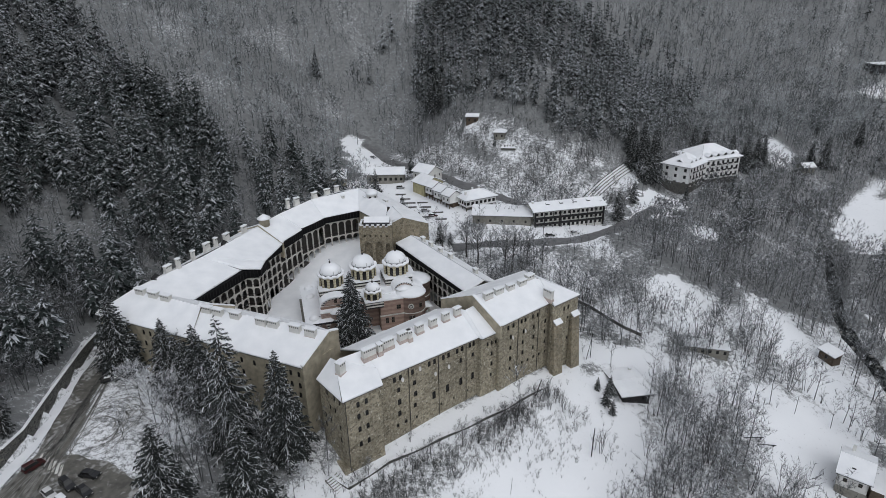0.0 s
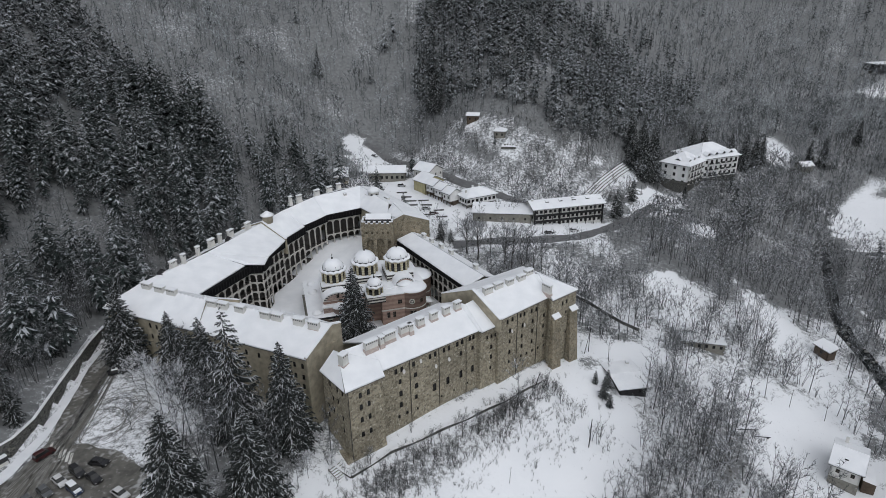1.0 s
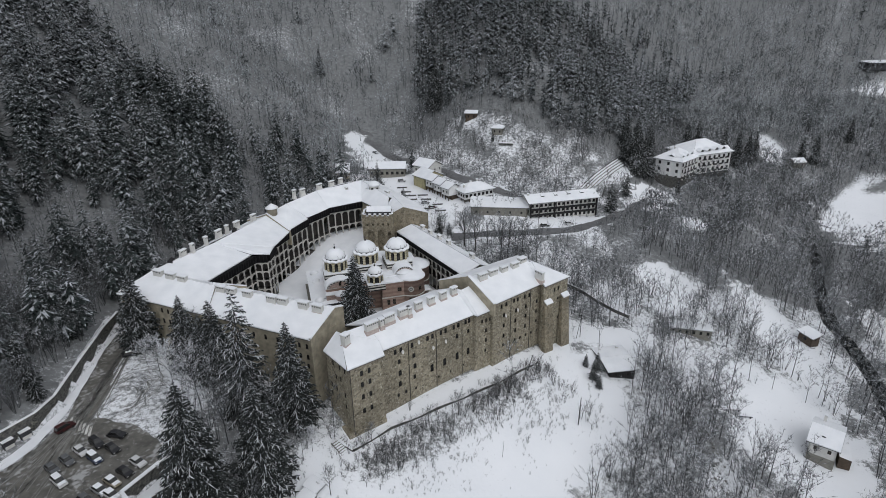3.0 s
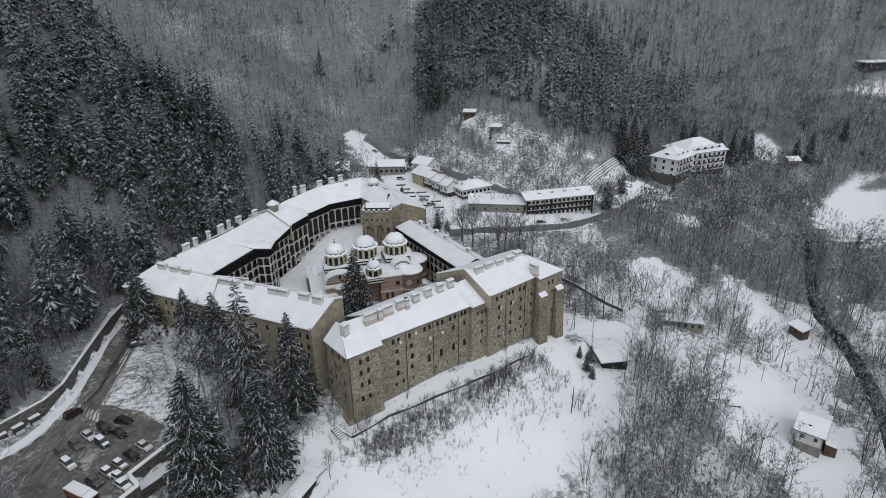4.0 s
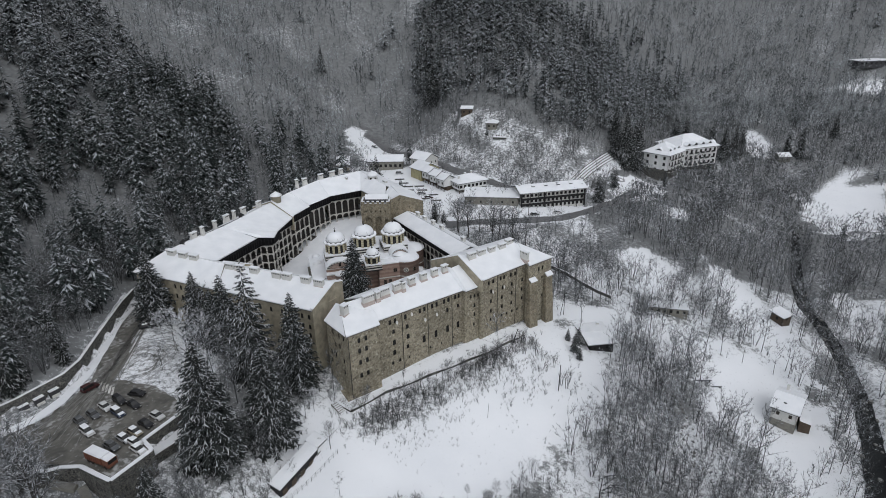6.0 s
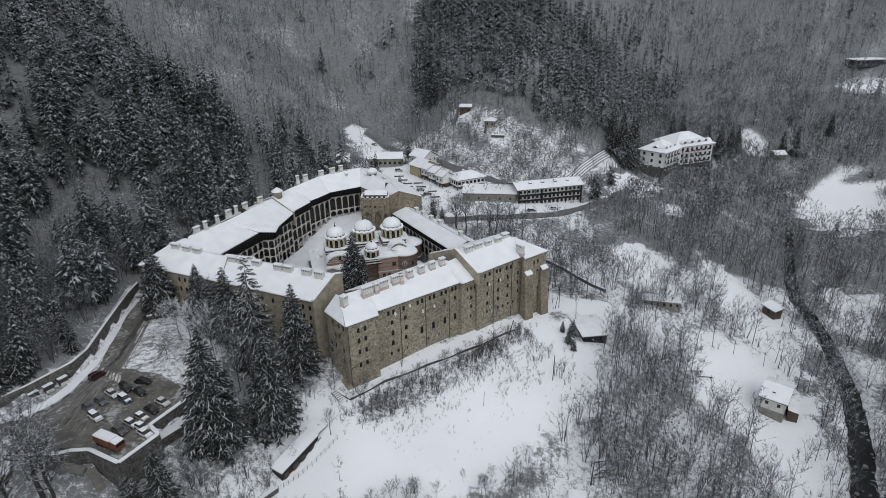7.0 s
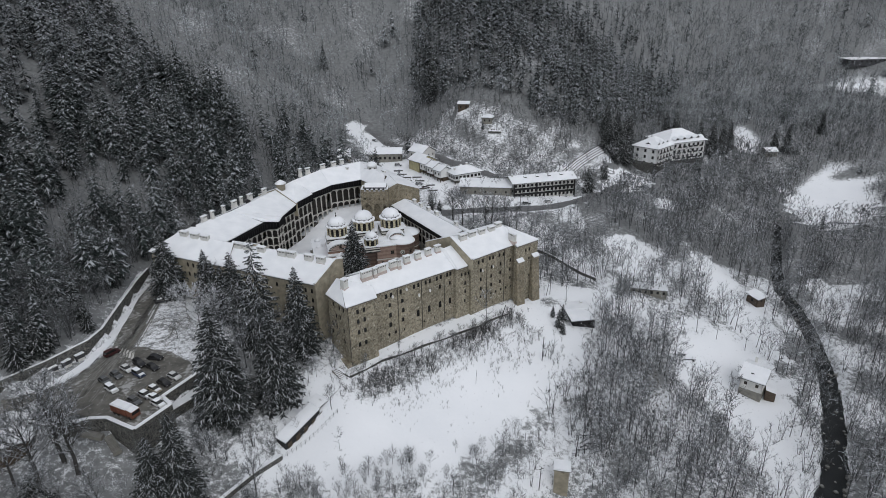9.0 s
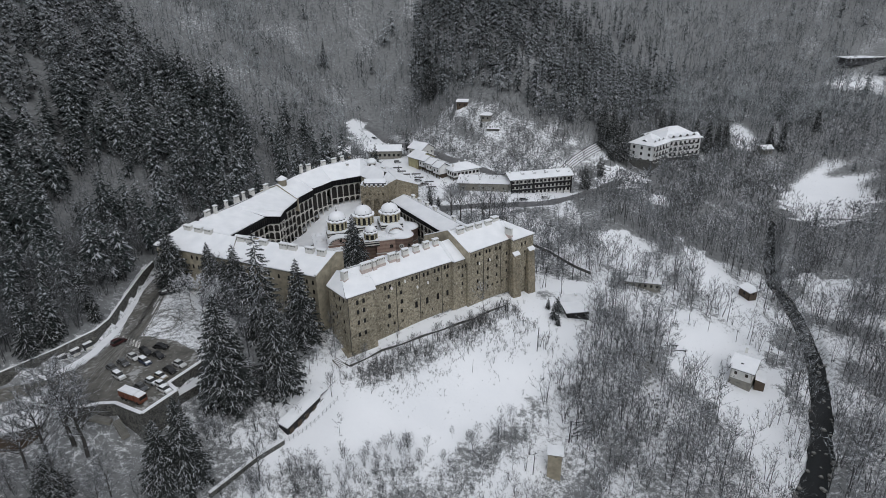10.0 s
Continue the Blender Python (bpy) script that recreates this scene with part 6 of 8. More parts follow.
# ---- village and outlying houses ----
def house(name, label, a, b, depth, z0, eave, rise, wall="white", group="", category="house", storeys=2, bays=4, side=3, win=(0.9, 1.3), hip=False, over=0.7, foot=None, stacks=(), frame_of="wood", arched=False, flat=False, skip=(), below=3.0):
    """A house whose front runs from a to b (face on the right of that way): walls with real openings, windows, snowy roof and chimneys."""
    ux, uy, n = unit(a, b)
    bx, by = -uy, ux
    h = thing(name, label, category, ((a[0] + b[0]) / 2, (a[1] + b[1]) / 2, z0), group)
    A, B = a, b
    C, Dd = (b[0] + bx * depth, b[1] + by * depth), (a[0] + bx * depth, a[1] + by * depth)
    sh = (eave - z0) / storeys
    for k, (p, q) in enumerate(((A, B), (B, C), (C, Dd), (Dd, A))):
        m = unit(p, q)[2]
        c = bays if k % 2 == 0 else side
        rows = [(m * (i + 0.5) / c, z0 + sh * (j + 0.5), *win) for i in range(c) for j in range(storeys) if (j, k) not in skip]
        w = part("wall", wall_panel(p, q, z0 - below, eave, 0.4, rows), wall, h)
        if k != 2:
            wall_windows(w, p, q, rows, stone=wall, frame_of=frame_of, arched=arched, deep=0.15)
        if foot and k != 2:
            g = Geo()
            ox, oy = (q[1] - p[1]) / m * 0.05, -(q[0] - p[0]) / m * 0.05
            g.prism([(p[0] + ox, p[1] + oy), (q[0] + ox, q[1] + oy), (q[0] - ox, q[1] - oy), (p[0] - ox, p[1] - oy)], z0 - 3, z0 + foot[1])
            part("plinth", g, foot[0], h)
    o = over
    P = [(A[0] - ux * o - bx * o, A[1] - uy * o - by * o), (B[0] + ux * o - bx * o, B[1] + uy * o - by * o), (C[0] + ux * o + bx * o, C[1] + uy * o + by * o), (Dd[0] - ux * o + bx * o, Dd[1] - uy * o + by * o)]
    k = depth / 2 if hip else -o
    R0 = (A[0] + ux * k + bx * depth / 2, A[1] + uy * k + by * depth / 2, eave + rise)
    R1 = (B[0] - ux * k + bx * depth / 2, B[1] - uy * k + by * depth / 2, eave + rise)
    if hip and n < depth:
        k = n / 2
        R0 = (A[0] + ux * k + bx * k, A[1] + uy * k + by * k, eave + rise)
        R1 = (A[0] + ux * k + bx * (depth - k), A[1] + uy * k + by * (depth - k), eave + rise)
        roof_slab(h, lift(P[0], eave), lift(P[1], eave), R0, R0)
        roof_slab(h, lift(P[1], eave), lift(P[2], eave), R1, R0)
        roof_slab(h, lift(P[2], eave), lift(P[3], eave), R1, R1)
        roof_slab(h, lift(P[3], eave), lift(P[0], eave), R0, R1)
    elif flat:
        roof_slab(h, lift(P[0], eave), lift(P[1], eave), lift(P[2], eave + rise), lift(P[3], eave + rise))
    else:
        roof_slab(h, lift(P[0], eave), lift(P[1], eave), R1, R0)
        roof_slab(h, lift(P[2], eave), lift(P[3], eave), R0, R1)
        if hip:
            roof_slab(h, lift(P[1], eave), lift(P[2], eave), R1, R1)
            roof_slab(h, lift(P[3], eave), lift(P[0], eave), R0, R0)
        else:
            for p, q in ((A, Dd), (B, C)):
                s = ux * 0.2 if p is A else -ux * 0.2, uy * 0.2 if p is A else -uy * 0.2
                gm = ((p[0] + q[0]) / 2, (p[1] + q[1]) / 2)
                g = Geo().add([(p[0], p[1], eave), (q[0], q[1], eave), (*gm, eave + rise - 0.05), (p[0] + s[0], p[1] + s[1], eave), (q[0] + s[0], q[1] + s[1], eave), (gm[0] + s[0], gm[1] + s[1], eave + rise - 0.05)],
                              [(0, 1, 2), (5, 4, 3), (0, 2, 5, 3), (1, 4, 5, 2)])
                part("gable_wall", g, wall, h)
    for s, d, z in stacks:
        x, y = a[0] + ux * n * s + bx * depth * d, a[1] + uy * n * s + by * depth * d
        g = Geo().box(x, y, eave, 0.8, 0.8, rise + z, math.atan2(uy, ux))
        c = part("chimney", g, "white", h)
        part("snow_cap", Geo().box(x, y, eave + rise + z + 0.004, 1.0, 1.0, 0.25, math.atan2(uy, ux)), "snow", c)
    return h


VG = "houses of the village"
house("village_house", "long low grey house with snowy gable roof", (-55.5, 303.0), (-36.0, 304.0), 11, 6.4, 11.0, 2.6, "concrete", VG, storeys=1, bays=7, side=3, win=(1.4, 1.6), stacks=((0.6, 0.6, 0.6),))
house("village_house", "small beige gabled house under snow at the wood's edge", (-71.5, 293.0), (-65.0, 294.0), 11, 7.6, 11.5, 3.6, "plaster", VG, storeys=1, bays=2, side=2, stacks=((0.7, 0.5, 0.8),))
house("village_house", "pale house with two snow-covered gables", (-31.0, 303.5), (-22.5, 297.0), 11, 5.6, 13.0, 3.2, "white", VG, storeys=2, bays=3)
house("village_house", "ochre house with a tall blank gable", (-30.0, 292.0), (-23.5, 284.6), 12, 4.6, 10.6, 3.2, "ochre", VG, storeys=3, bays=0, side=0)
for i, (x, y) in enumerate(((-23.0, 284.0), (-18.6, 279.0), (-14.2, 274.0))):
    z = 4.6 - 0.7 * i
    u = (0.66, -0.75)
    hs = house("village_house", "white house with jutting upper floor, one of a stepped row", (x, y), (x + u[0] * 5.6, y + u[1] * 5.6), 7, z + 2.6, z + 6.2, 2.4, "bright", VG, storeys=1, bays=2, side=1, over=0.9, skip=((0, 1), (0, 3)), below=0.0)
    part("jetty_floor", Geo().prism([(x, y), (x + u[0] * 5.6, y + u[1] * 5.6), (x + u[0] * 5.6 + 5.2, y + u[1] * 5.6 + 4.6), (x + 5.2, y + 4.6)], z + 2.4, z + 2.596), "wood", hs)
    g = Geo()
    for s in (0.3, 2.8, 5.3):
        g.box(x + u[0] * s + 0.2, y + u[1] * s + 0.2, z - 1.5, 0.3, 0.3, 4.3, 0.72)
    part("post", g, "brown", hs)
    part("lower_wall", Geo().prism([(x + 1.6, y + 1.4), (x + u[0] * 5.6 + 1.6, y + u[1] * 5.6 + 1.4), (x + u[0] * 5.6 + 5, y + u[1] * 5.6 + 4.4), (x + 5, y + 4.4)], z - 2, z + 2.4), "brown", hs)
lh = house("village_house", "long white house with a jutting upper floor and dark window band", (-2.4, 266.8), (11.8, 275.4), 11.5, 4.9, 8.3, 2.8, "bright", VG, storeys=1, bays=7, side=5, win=(1.5, 1.5), hip=True, over=1.0, stacks=((0.12, 0.35, 0.3), (0.45, 0.6, 0.6), (0.72, 0.7, 0.7)), below=0.0)
ux, uy, n = unit((-2.4, 266.8), (11.8, 275.4))
foot = lambda s, d: (-2.4 + ux * s - uy * d, 266.8 + uy * s + ux * d)
part("jetty_floor", Geo().prism([foot(0, 0), foot(n, 0), foot(n, 11.5), foot(0, 11.5)], 4.7, 4.896), "wood", lh)
part("lower_wall", Geo().prism([foot(1.3, 1.3), foot(n - 0.4, 1.3), foot(n - 0.4, 11), foot(1.3, 11)], 0.6, 4.7), "concrete", lh, "shaded plaster ground floor")
for i in range(7):
    part("post", Geo().box(*foot(0.2 + (n - 0.4) * i / 6, 0.2), 0.6, 0.26, 0.26, 4.1, math.atan2(uy, ux)), "brown", lh)
    i < 6 and part("ground_floor_window", Geo().box(*foot(1.6 + (n - 1.6) * (i + 0.5) / 6, 1.28), 2.2, 1.1, 0.1, 1.4, math.atan2(uy, ux)), "glass", lh)
for i in range(1, 4):
    part("post", Geo().box(*foot(0.2, 0.2 + 3.7 * i), 0.6, 0.26, 0.26, 4.1, math.atan2(uy, ux)), "brown", lh)
house("stone_barn", "low beige stone building with lean-to snowy roof", (0.6, 255.2), (27.2, 253.2), 9.5, 0.4, 5.2, 1.7, "concrete", VG, "building", storeys=1, bays=5, side=1, win=(0.9, 1.1), flat=True, skip=((0, 1), (0, 3)))
row = house("lodging_row", "long pale lodging with dark timber galleries and snowy roof", (28.6, 253.3), (60.9, 263.2), 11, -1.4, 7.4, 2.4, "white", VG, "building", storeys=3, bays=15, side=3, win=(1.3, 1.4), frame_of="wood", over=1.4, stacks=((0.02, 0.45, 0.9), (0.72, 0.6, 0.7), (0.85, 0.6, 0.7)))
ux, uy, n = unit((28.6, 253.3), (60.9, 263.2))
for z in (1.2, 4.0):
    g = Geo().prism([(28.6 + uy * 1.3, 253.3 - ux * 1.3), (60.9 + uy * 1.3, 263.2 - ux * 1.3), (60.9, 263.2), (28.6, 253.3)], z, z + 0.18)
    g.prism([(28.6 + uy * 1.3, 253.3 - ux * 1.3), (60.9 + uy * 1.3, 263.2 - ux * 1.3), (60.9 + uy * 1.2, 263.2 - ux * 1.2), (28.6 + uy * 1.2, 253.3 - ux * 1.2)], z + 0.2, z + 1.1)
    part("gallery", g, "wood", row)
for end, (x, y) in ((0, (28.6, 253.3)), (1, (60.9, 263.2)), (0.36, (28.6 + ux * n * 0.36, 253.3 + uy * n * 0.36))):
    wide = 11.0 if end == 1 else 1.3
    o = wide / 2 - 1.3 if end == 1 else -0.65
    part("timber_screen", Geo().box(x - uy * o + ux * (0.16 if end == 1 else 0), y + ux * o + uy * (0.16 if end == 1 else 0), -1.6, 0.2, wide, 8.8, math.atan2(uy, ux)), "wood", row)
for i in range(9):
    s = n * i / 8
    part("post", Geo().box(28.6 + ux * s + uy * 1.25, 253.3 + uy * s - ux * 1.25, -2.4, 0.22, 0.22, 9.7, math.atan2(uy, ux)), "wood", row)
for s, d in ((0.22, 0.3), (0.42, 0.3), (0.62, 0.3), (0.82, 0.3)):
    x, y = 28.6 + ux * n * s - uy * 11 * d, 253.3 + uy * n * s + ux * 11 * d
    part("dormer", Geo().prism([(x - 0.8, y - 0.9), (x + 0.8, y - 0.5), (x + 0.5, y + 1.3), (x - 1.1, y + 0.9)], 7.9, [9.7, 9.7, 10.1, 10.1], 0, 1), ["wood", "snow"], row)

# hotel on the bank, two blocks
HG = "blocks of the hotel"
hotel = house("hotel", "white four-storey hotel block on a grey stone base, snowy roof", (109.6, 336.2), (121.2, 325.0), 18.5, -6.5, 8.6, 5.6, "bright", HG, "building", storeys=4, bays=3, side=5, win=(1.5, 1.9), hip=True, over=1.2, foot=("wallstone", 6.0), stacks=((0.4, 0.5, 0.4),))
hotel2 = house("hotel", "longer white hotel block with balconies and dormers in a snowy roof", (132.6, 340.4), (159.6, 352.4), 22, -6.5, 8.6, 6.6, "bright", HG, "building", storeys=4, bays=8, side=5, win=(1.6, 1.9), hip=True, over=1.2, foot=("wallstone", 3.6))
for h, a, b in ((hotel, (121.2, 325.0), (134.0, 338.4)), (hotel2, (137.6, 342.6), (159.6, 352.4))):
    ux, uy, n = unit(a, b)
    for i in range(int(n / 4.4)):
        for z in (-1.9, 1.7, 5.3):
            s = 2.4 + 4.4 * i
            x, y = a[0] + ux * s + uy * 0.7, a[1] + uy * s - ux * 0.7
            g = Geo().box(x, y, z, 3.0, 1.4, 0.15, math.atan2(uy, ux)).box(x + uy * 0.65, y - ux * 0.65, z + 0.15, 3.0, 0.08, 0.95, math.atan2(uy, ux), 1)
            part("balcony", g, ["white", "wood"], h)


def dormer(parent, x, y, z, turn, w=2.6):
    g = Geo()
    c, s = math.cos(turn), math.sin(turn)
    f = lambda a, b, q: (x + c * a - s * b, y + s * a + c * b, z + q)
    g.add([f(-w / 2, 0, 0), f(w / 2, 0, 0), f(0, 0, 1.4), f(-w / 2, 3.2, 0.6), f(w / 2, 3.2, 0.6), f(0, 3.2, 1.5)], [(0, 1, 2), (5, 4, 3)], 0)
    g.add([f(-w / 2 - .3, -0.3, -0.1), f(0, -0.3, 1.5), f(0, 3.4, 1.7), f(-w / 2 - .3, 3.4, 0.3), f(w / 2 + .3, -0.3, -0.1), f(w / 2 + .3, 3.4, 0.3)], [(0, 1, 2, 3), (1, 4, 5, 2)], 1)
    g.add([f(-w / 2 - .3, -0.3, 0.15), f(0, -0.3, 1.8), f(0, 3.4, 1.95), f(-w / 2 - .3, 3.4, 0.6), f(w / 2 + .3, -0.3, 0.15), f(w / 2 + .3, 3.4, 0.6)], [(0, 1, 2, 3), (1, 4, 5, 2)], 1)
    return part("dormer", g, ["wood", "snow"], parent)


dormer(hotel, 116.9, 331.2, 10.3, radians(-44), 5.0)
for i in range(3):
    dormer(hotel, 124.2 + 3.6 * i - 1.6, 328.6 + 3.8 * i, 10.7, radians(46), 3.2)
for i in range(4):
    dormer(hotel2, 139.0 + 5.2 * i - 0.8, 342.4 + 2.7 * i, 10.7, radians(27), 3.2)
dormer(hotel2, 158.0, 356.0, 10.0, radians(117), 4.0)

# sheds and single houses on the slope
shed = house("shed", "wooden shed with a wide snow-covered roof", (43.9, 143.6), (52.0, 145.2), 12.6, -14, -10.9, 0.7, "wood", "", "shed", storeys=1, bays=2, side=2, over=1.0, stacks=((0.85, 0.9, 0.6),))
rh = house("river_house", "small pale two-storey house with snowy roof by the river", (96.9, 126.2), (102.4, 122.2), 11.5, -27.6, -21.4, 2.4, "white", "", "house", storeys=2, bays=2, side=3, win=(0.95, 1.25), over=0.8, foot=("concrete", 2.4), stacks=((0.3, 0.9, 1.0),), frame_of="brown")
part("skylight", Geo().box(100.6, 126.4, -20.6, 0.9, 1.2, 0.8, radians(-30)), "glass", rh)
part("lean_to", Geo().prism([(104.4, 123.6), (107.2, 122.4), (110.4, 128.4), (107.4, 130.0)], -28.5, [-24.6, -25.2, -25.2, -24.6], 1, 0), ["snow", "brown"], rh)
kiosk = thing("transformer_kiosk", "tall narrow beige plaster kiosk with a snowy flat roof", "kiosk", (32.0, 81.0, -24))
part("wall", wall_panel((30.3, 80.0), (34.0, 79.4), -30, -19.9, 0.3, [(2.2, -20.6, 0.8, 0.35)]), "plaster", kiosk)
for a, b in (((34.0, 79.4), (34.5, 82.6)), ((34.5, 82.6), (30.8, 83.2)), ((30.8, 83.2), (30.3, 80.0))):
    part("wall", wall_panel(a, b, -30, -19.9, 0.3, []), "plaster", kiosk)
part("roof", Geo().prism([(29.9, 79.6), (34.3, 78.9), (35.0, 82.9), (30.5, 83.6)], -19.9, -19.6, 1, 0).prism([(30.0, 79.7), (34.2, 79.1), (34.8, 82.8), (30.6, 83.4)], -19.6, -19.25), ["snow", "concrete"], kiosk)
part("vent", Geo().box(32.4, 79.95, -20.75, 0.8, 0.05, 0.35, radians(-9)), "wood", kiosk)
ls = thing("long_shed", "long low shed with a snowy lean-to roof beside a path", "shed", (-37, 86, -13))
g = Geo().prism([(-40.2, 77.8), (-34.6, 91.6), (-37.6, 92.8), (-43.0, 79.2)], -15, -11.6)
part("wall", g, "wood", ls)
roof_slab(ls, (-40.0, 77.4, -11.5), (-34.4, 91.8, -11.4), (-37.8, 93.4, -10.7), (-43.2, 78.8, -10.8))
roof_slab(ls, (-34.8, 91.8, -11.3), (-33.0, 95.2, -11.2), (-36.8, 97.2, -10.4), (-38.4, 93.6, -10.5))
part("wall", Geo().prism([(-35.0, 92.4), (-33.8, 94.8), (-36.4, 96.2), (-38.0, 93.4)], -15, -11.4), "brown", ls)
for i in range(5):
    x, y = -39.6 + 1.3 * i, 79.2 + 3.1 * i
    part("door", Geo().box(x + 0.14, y - 0.06, -14.6, 0.08, 1.7, 2.3, radians(-22)), "brown", ls)
house("hut", "dark timber hut with a flat snowy roof", (-110.6, 57.0), (-98.0, 65.6), 6.0, -5.8, -1.7, 0.5, "brown", "", "hut", storeys=1, bays=4, side=2, over=0.8, flat=True)
HUTG = "huts on the hillside"
house("hut", "small hillside hut with a snowy roof and pale walls", (12.6, 334.6), (18.6, 333.2), 6.5, ground_z(15, 336) - 0.6, ground_z(15, 336) + 2.6, 1.6, "concrete", HUTG, "hut", storeys=1, bays=2, side=1, hip=True)
house("hut", "weathered brown hillside hut under snow", (-3.2, 353.4), (3.8, 352.6), 5.5, ground_z(0, 355) - 0.6, ground_z(0, 355) + 2.8, 1.4, "brown", HUTG, "hut", storeys=1, bays=2, side=1)
mem = thing("memorial", "low snow-covered stone memorial on the hillside", "memorial", (20.7, 327, ground_z(20.7, 327)))
part("slab", Geo().box(20.7, 327.4, ground_z(20.7, 327) - 0.6, 8.0, 4.5, 1.2, radians(-8), 0, 1), ["wallstone", "snow"], mem)
for i in range(4):
    part("stone", Geo().box(18.6 + 1.5 * i, 329.0 - 0.2 * i, ground_z(20.7, 327) + 0.6, 0.8, 0.5, 0.8, radians(-8)), "wallstone", mem)
house("ruined_hut", "grey ruined hut with sagging snowy roof in a clearing", (219.0, 390.0), (227.0, 391.5), 7, ground_z(223, 393) - 0.5, ground_z(223, 393) + 2.8, 2.4, "concrete", "", "hut", storeys=1, bays=2, side=1)
house("low_store", "long grey open store on the terrace under snow", (71.5, 174.0), (85.0, 171.2), 4.0, -15.0, -12.6, 0.5, "concrete", "", "shed", storeys=1, bays=6, side=1, win=(0.9, 1.2), flat=True, over=0.4)
house("river_hut", "small stone hut with a tilted snowy roof by the river", (125.5, 180.6), (130.0, 183.4), 5.0, -22.8, -20.8, 1.0, "brown", "", "hut", storeys=1, bays=1, side=1, flat=True)
# stands for a parapet-like road structure; the hall form is made up
house("far_valley_structure", "long low snowy structure far up the valley, built as a hall", (398.0, 622.0), (474.0, 640.0), 15, ground_z(436, 633) - 1, ground_z(436, 633) + 2.8, 0.8, "slate", "", "building", storeys=1, bays=14, side=2, win=(2.4, 1.4), flat=True)

# ---- roads, parking ground and walls ----
road = strip("road", ROADS[0], 6.8, 0.10, "road", "wet brown slushy road with wheel tracks", "road")
strip("road", ROADS[1], 8.0, 0.12, "asphalt", "wet grey village road between snowy verges", "road")
strip("road", ROADS[2], 6.0, 0.12, "asphalt", "wet valley road curving past the lodging", "road")
strip("path", ROADS[3], 5.6, 0.12, "snow", "steep snowy track straight up the hillside", "path")
for e in (-2.6, -1.2, 0.2, 1.6, 3.0):
    ux, uy, _ = unit(ROADS[3][0], ROADS[3][-1])
    g = Geo()
    for a, b in zip(ROADS[3], ROADS[3][1:]):
        p = [(x - uy * e, y + ux * e) for x, y in (a, b)]
        g.rod((*p[0], ground_z(*p[0]) + 0.5), (*p[1], ground_z(*p[1]) + 0.5), 0.24, 0.24, 4)
    tagged(new("guard_rail", g.mesh("guard_rail", "wood")), "dark timber rail along the steep snowy track", "rail", "rails of the steep track")
lot = [(-99, 72.8), (-90, 69.6), (-84, 69.5), (-79.6, 70.0), (-75.3, 68.2), (-71.3, 66.4), (-67.4, 74.4), (-71.0, 77.6), (-66.6, 88.6), (-70, 93), (-79.5, 99), (-90, 101), (-96, 96), (-99, 84)]
g = Geo()
rim = []
for a, b in zip(lot, lot[1:] + lot[:1]):
    k = int(unit(a, b)[2] / 1.2)
    for i in range(k):
        x, y = a[0] + (b[0] - a[0]) * i / k, a[1] + (b[1] - a[1]) * i / k
        f = 1 + 0.015 * math.sin(0.9 * x + 1.3 * y) + 0.012 * math.sin(2.1 * y - 0.7 * x)
        rim.append((-84 + (x + 84) * f, 84 + (y - 84) * f))
for a, b in zip(rim, rim[1:] + rim[:1]):
    g.add([(-84, 84, 2.42), (*a, 2.42), (*b, 2.42)], [(0, 1, 2)])
tagged(new("parking_ground", g.mesh("parking_ground", "road")), "slushy parking ground with brown wheel tracks", "parking lot", kind="structure")
strip("verge", [(-109.0, 142), (-107.0, 131), (-104.4, 121), (-101.4, 111), (-99.3, 100), (-98.8, 91), (-100.6, 84), (-105, 78.4)], 3.0, 0.40, "snow", "bank of ploughed snow between road and wall", "snow bank")
# crossing stripes
for i in range(7):
    part("crossing_bar", Geo().box(-95.2 + 1.15 * i, 99.4 - 0.55 * i, 2.40, 0.55, 3.6, 0.05, radians(24)), "white", road)
# wheel tracks: dark through the snow, pale slush on the wet road
rng = np.random.default_rng(5)


def track(pts, width, mats, lift, label):
    g = Geo()
    for a, b in zip(pts, pts[1:]):
        ux, uy, _ = unit(a, b)
        za, zb = ground_z(*a) + lift, ground_z(*b) + lift
        w = width / 2
        g.add([(a[0] - uy * w, a[1] + ux * w, za), (a[0] + uy * w, a[1] - ux * w, za), (b[0] + uy * w, b[1] - ux * w, zb), (b[0] - uy * w, b[1] + ux * w, zb)], [(0, 1, 2, 3)])
    return tagged(new("wheel_track", g.mesh("wheel_track", mats)), label, "wheel track", "wheel tracks", "structure")


for k in range(34):
    c0 = (-87 + rng.normal() * 2.2, 111 + rng.normal() * 3.2)
    r, a0, da = rng.uniform(3.0, 8.5), rng.uniform(-1.6, 1.8), rng.uniform(1.0, 3.0)
    track([(c0[0] + r * math.cos(a0 + da * i / 14), c0[1] + 1.3 * r * math.sin(a0 + da * i / 14)) for i in range(15)], 0.17, "slush", 0.10, "brown wheel track curving through the snow")
for k in range(22):
    e, s0 = rng.uniform(-2.8, 2.8), rng.uniform(0, 0.35)
    x1, y1 = -99 + rng.uniform(0, 16), 72 + rng.uniform(0, 12)
    a, b, c = (-101 + 0.5 * e, 138), (-92.5 + e, 108), (x1, y1)
    track([((1 - q) ** 2 * a[0] + 2 * q * (1 - q) * b[0] + q * q * c[0], (1 - q) ** 2 * a[1] + 2 * q * (1 - q) * b[1] + q * q * c[1]) for q in [s0 + (1 - s0) * i / 16 for i in range(17)]], 0.22, "slush", 0.20, "pale slush between wheel tracks on the road")


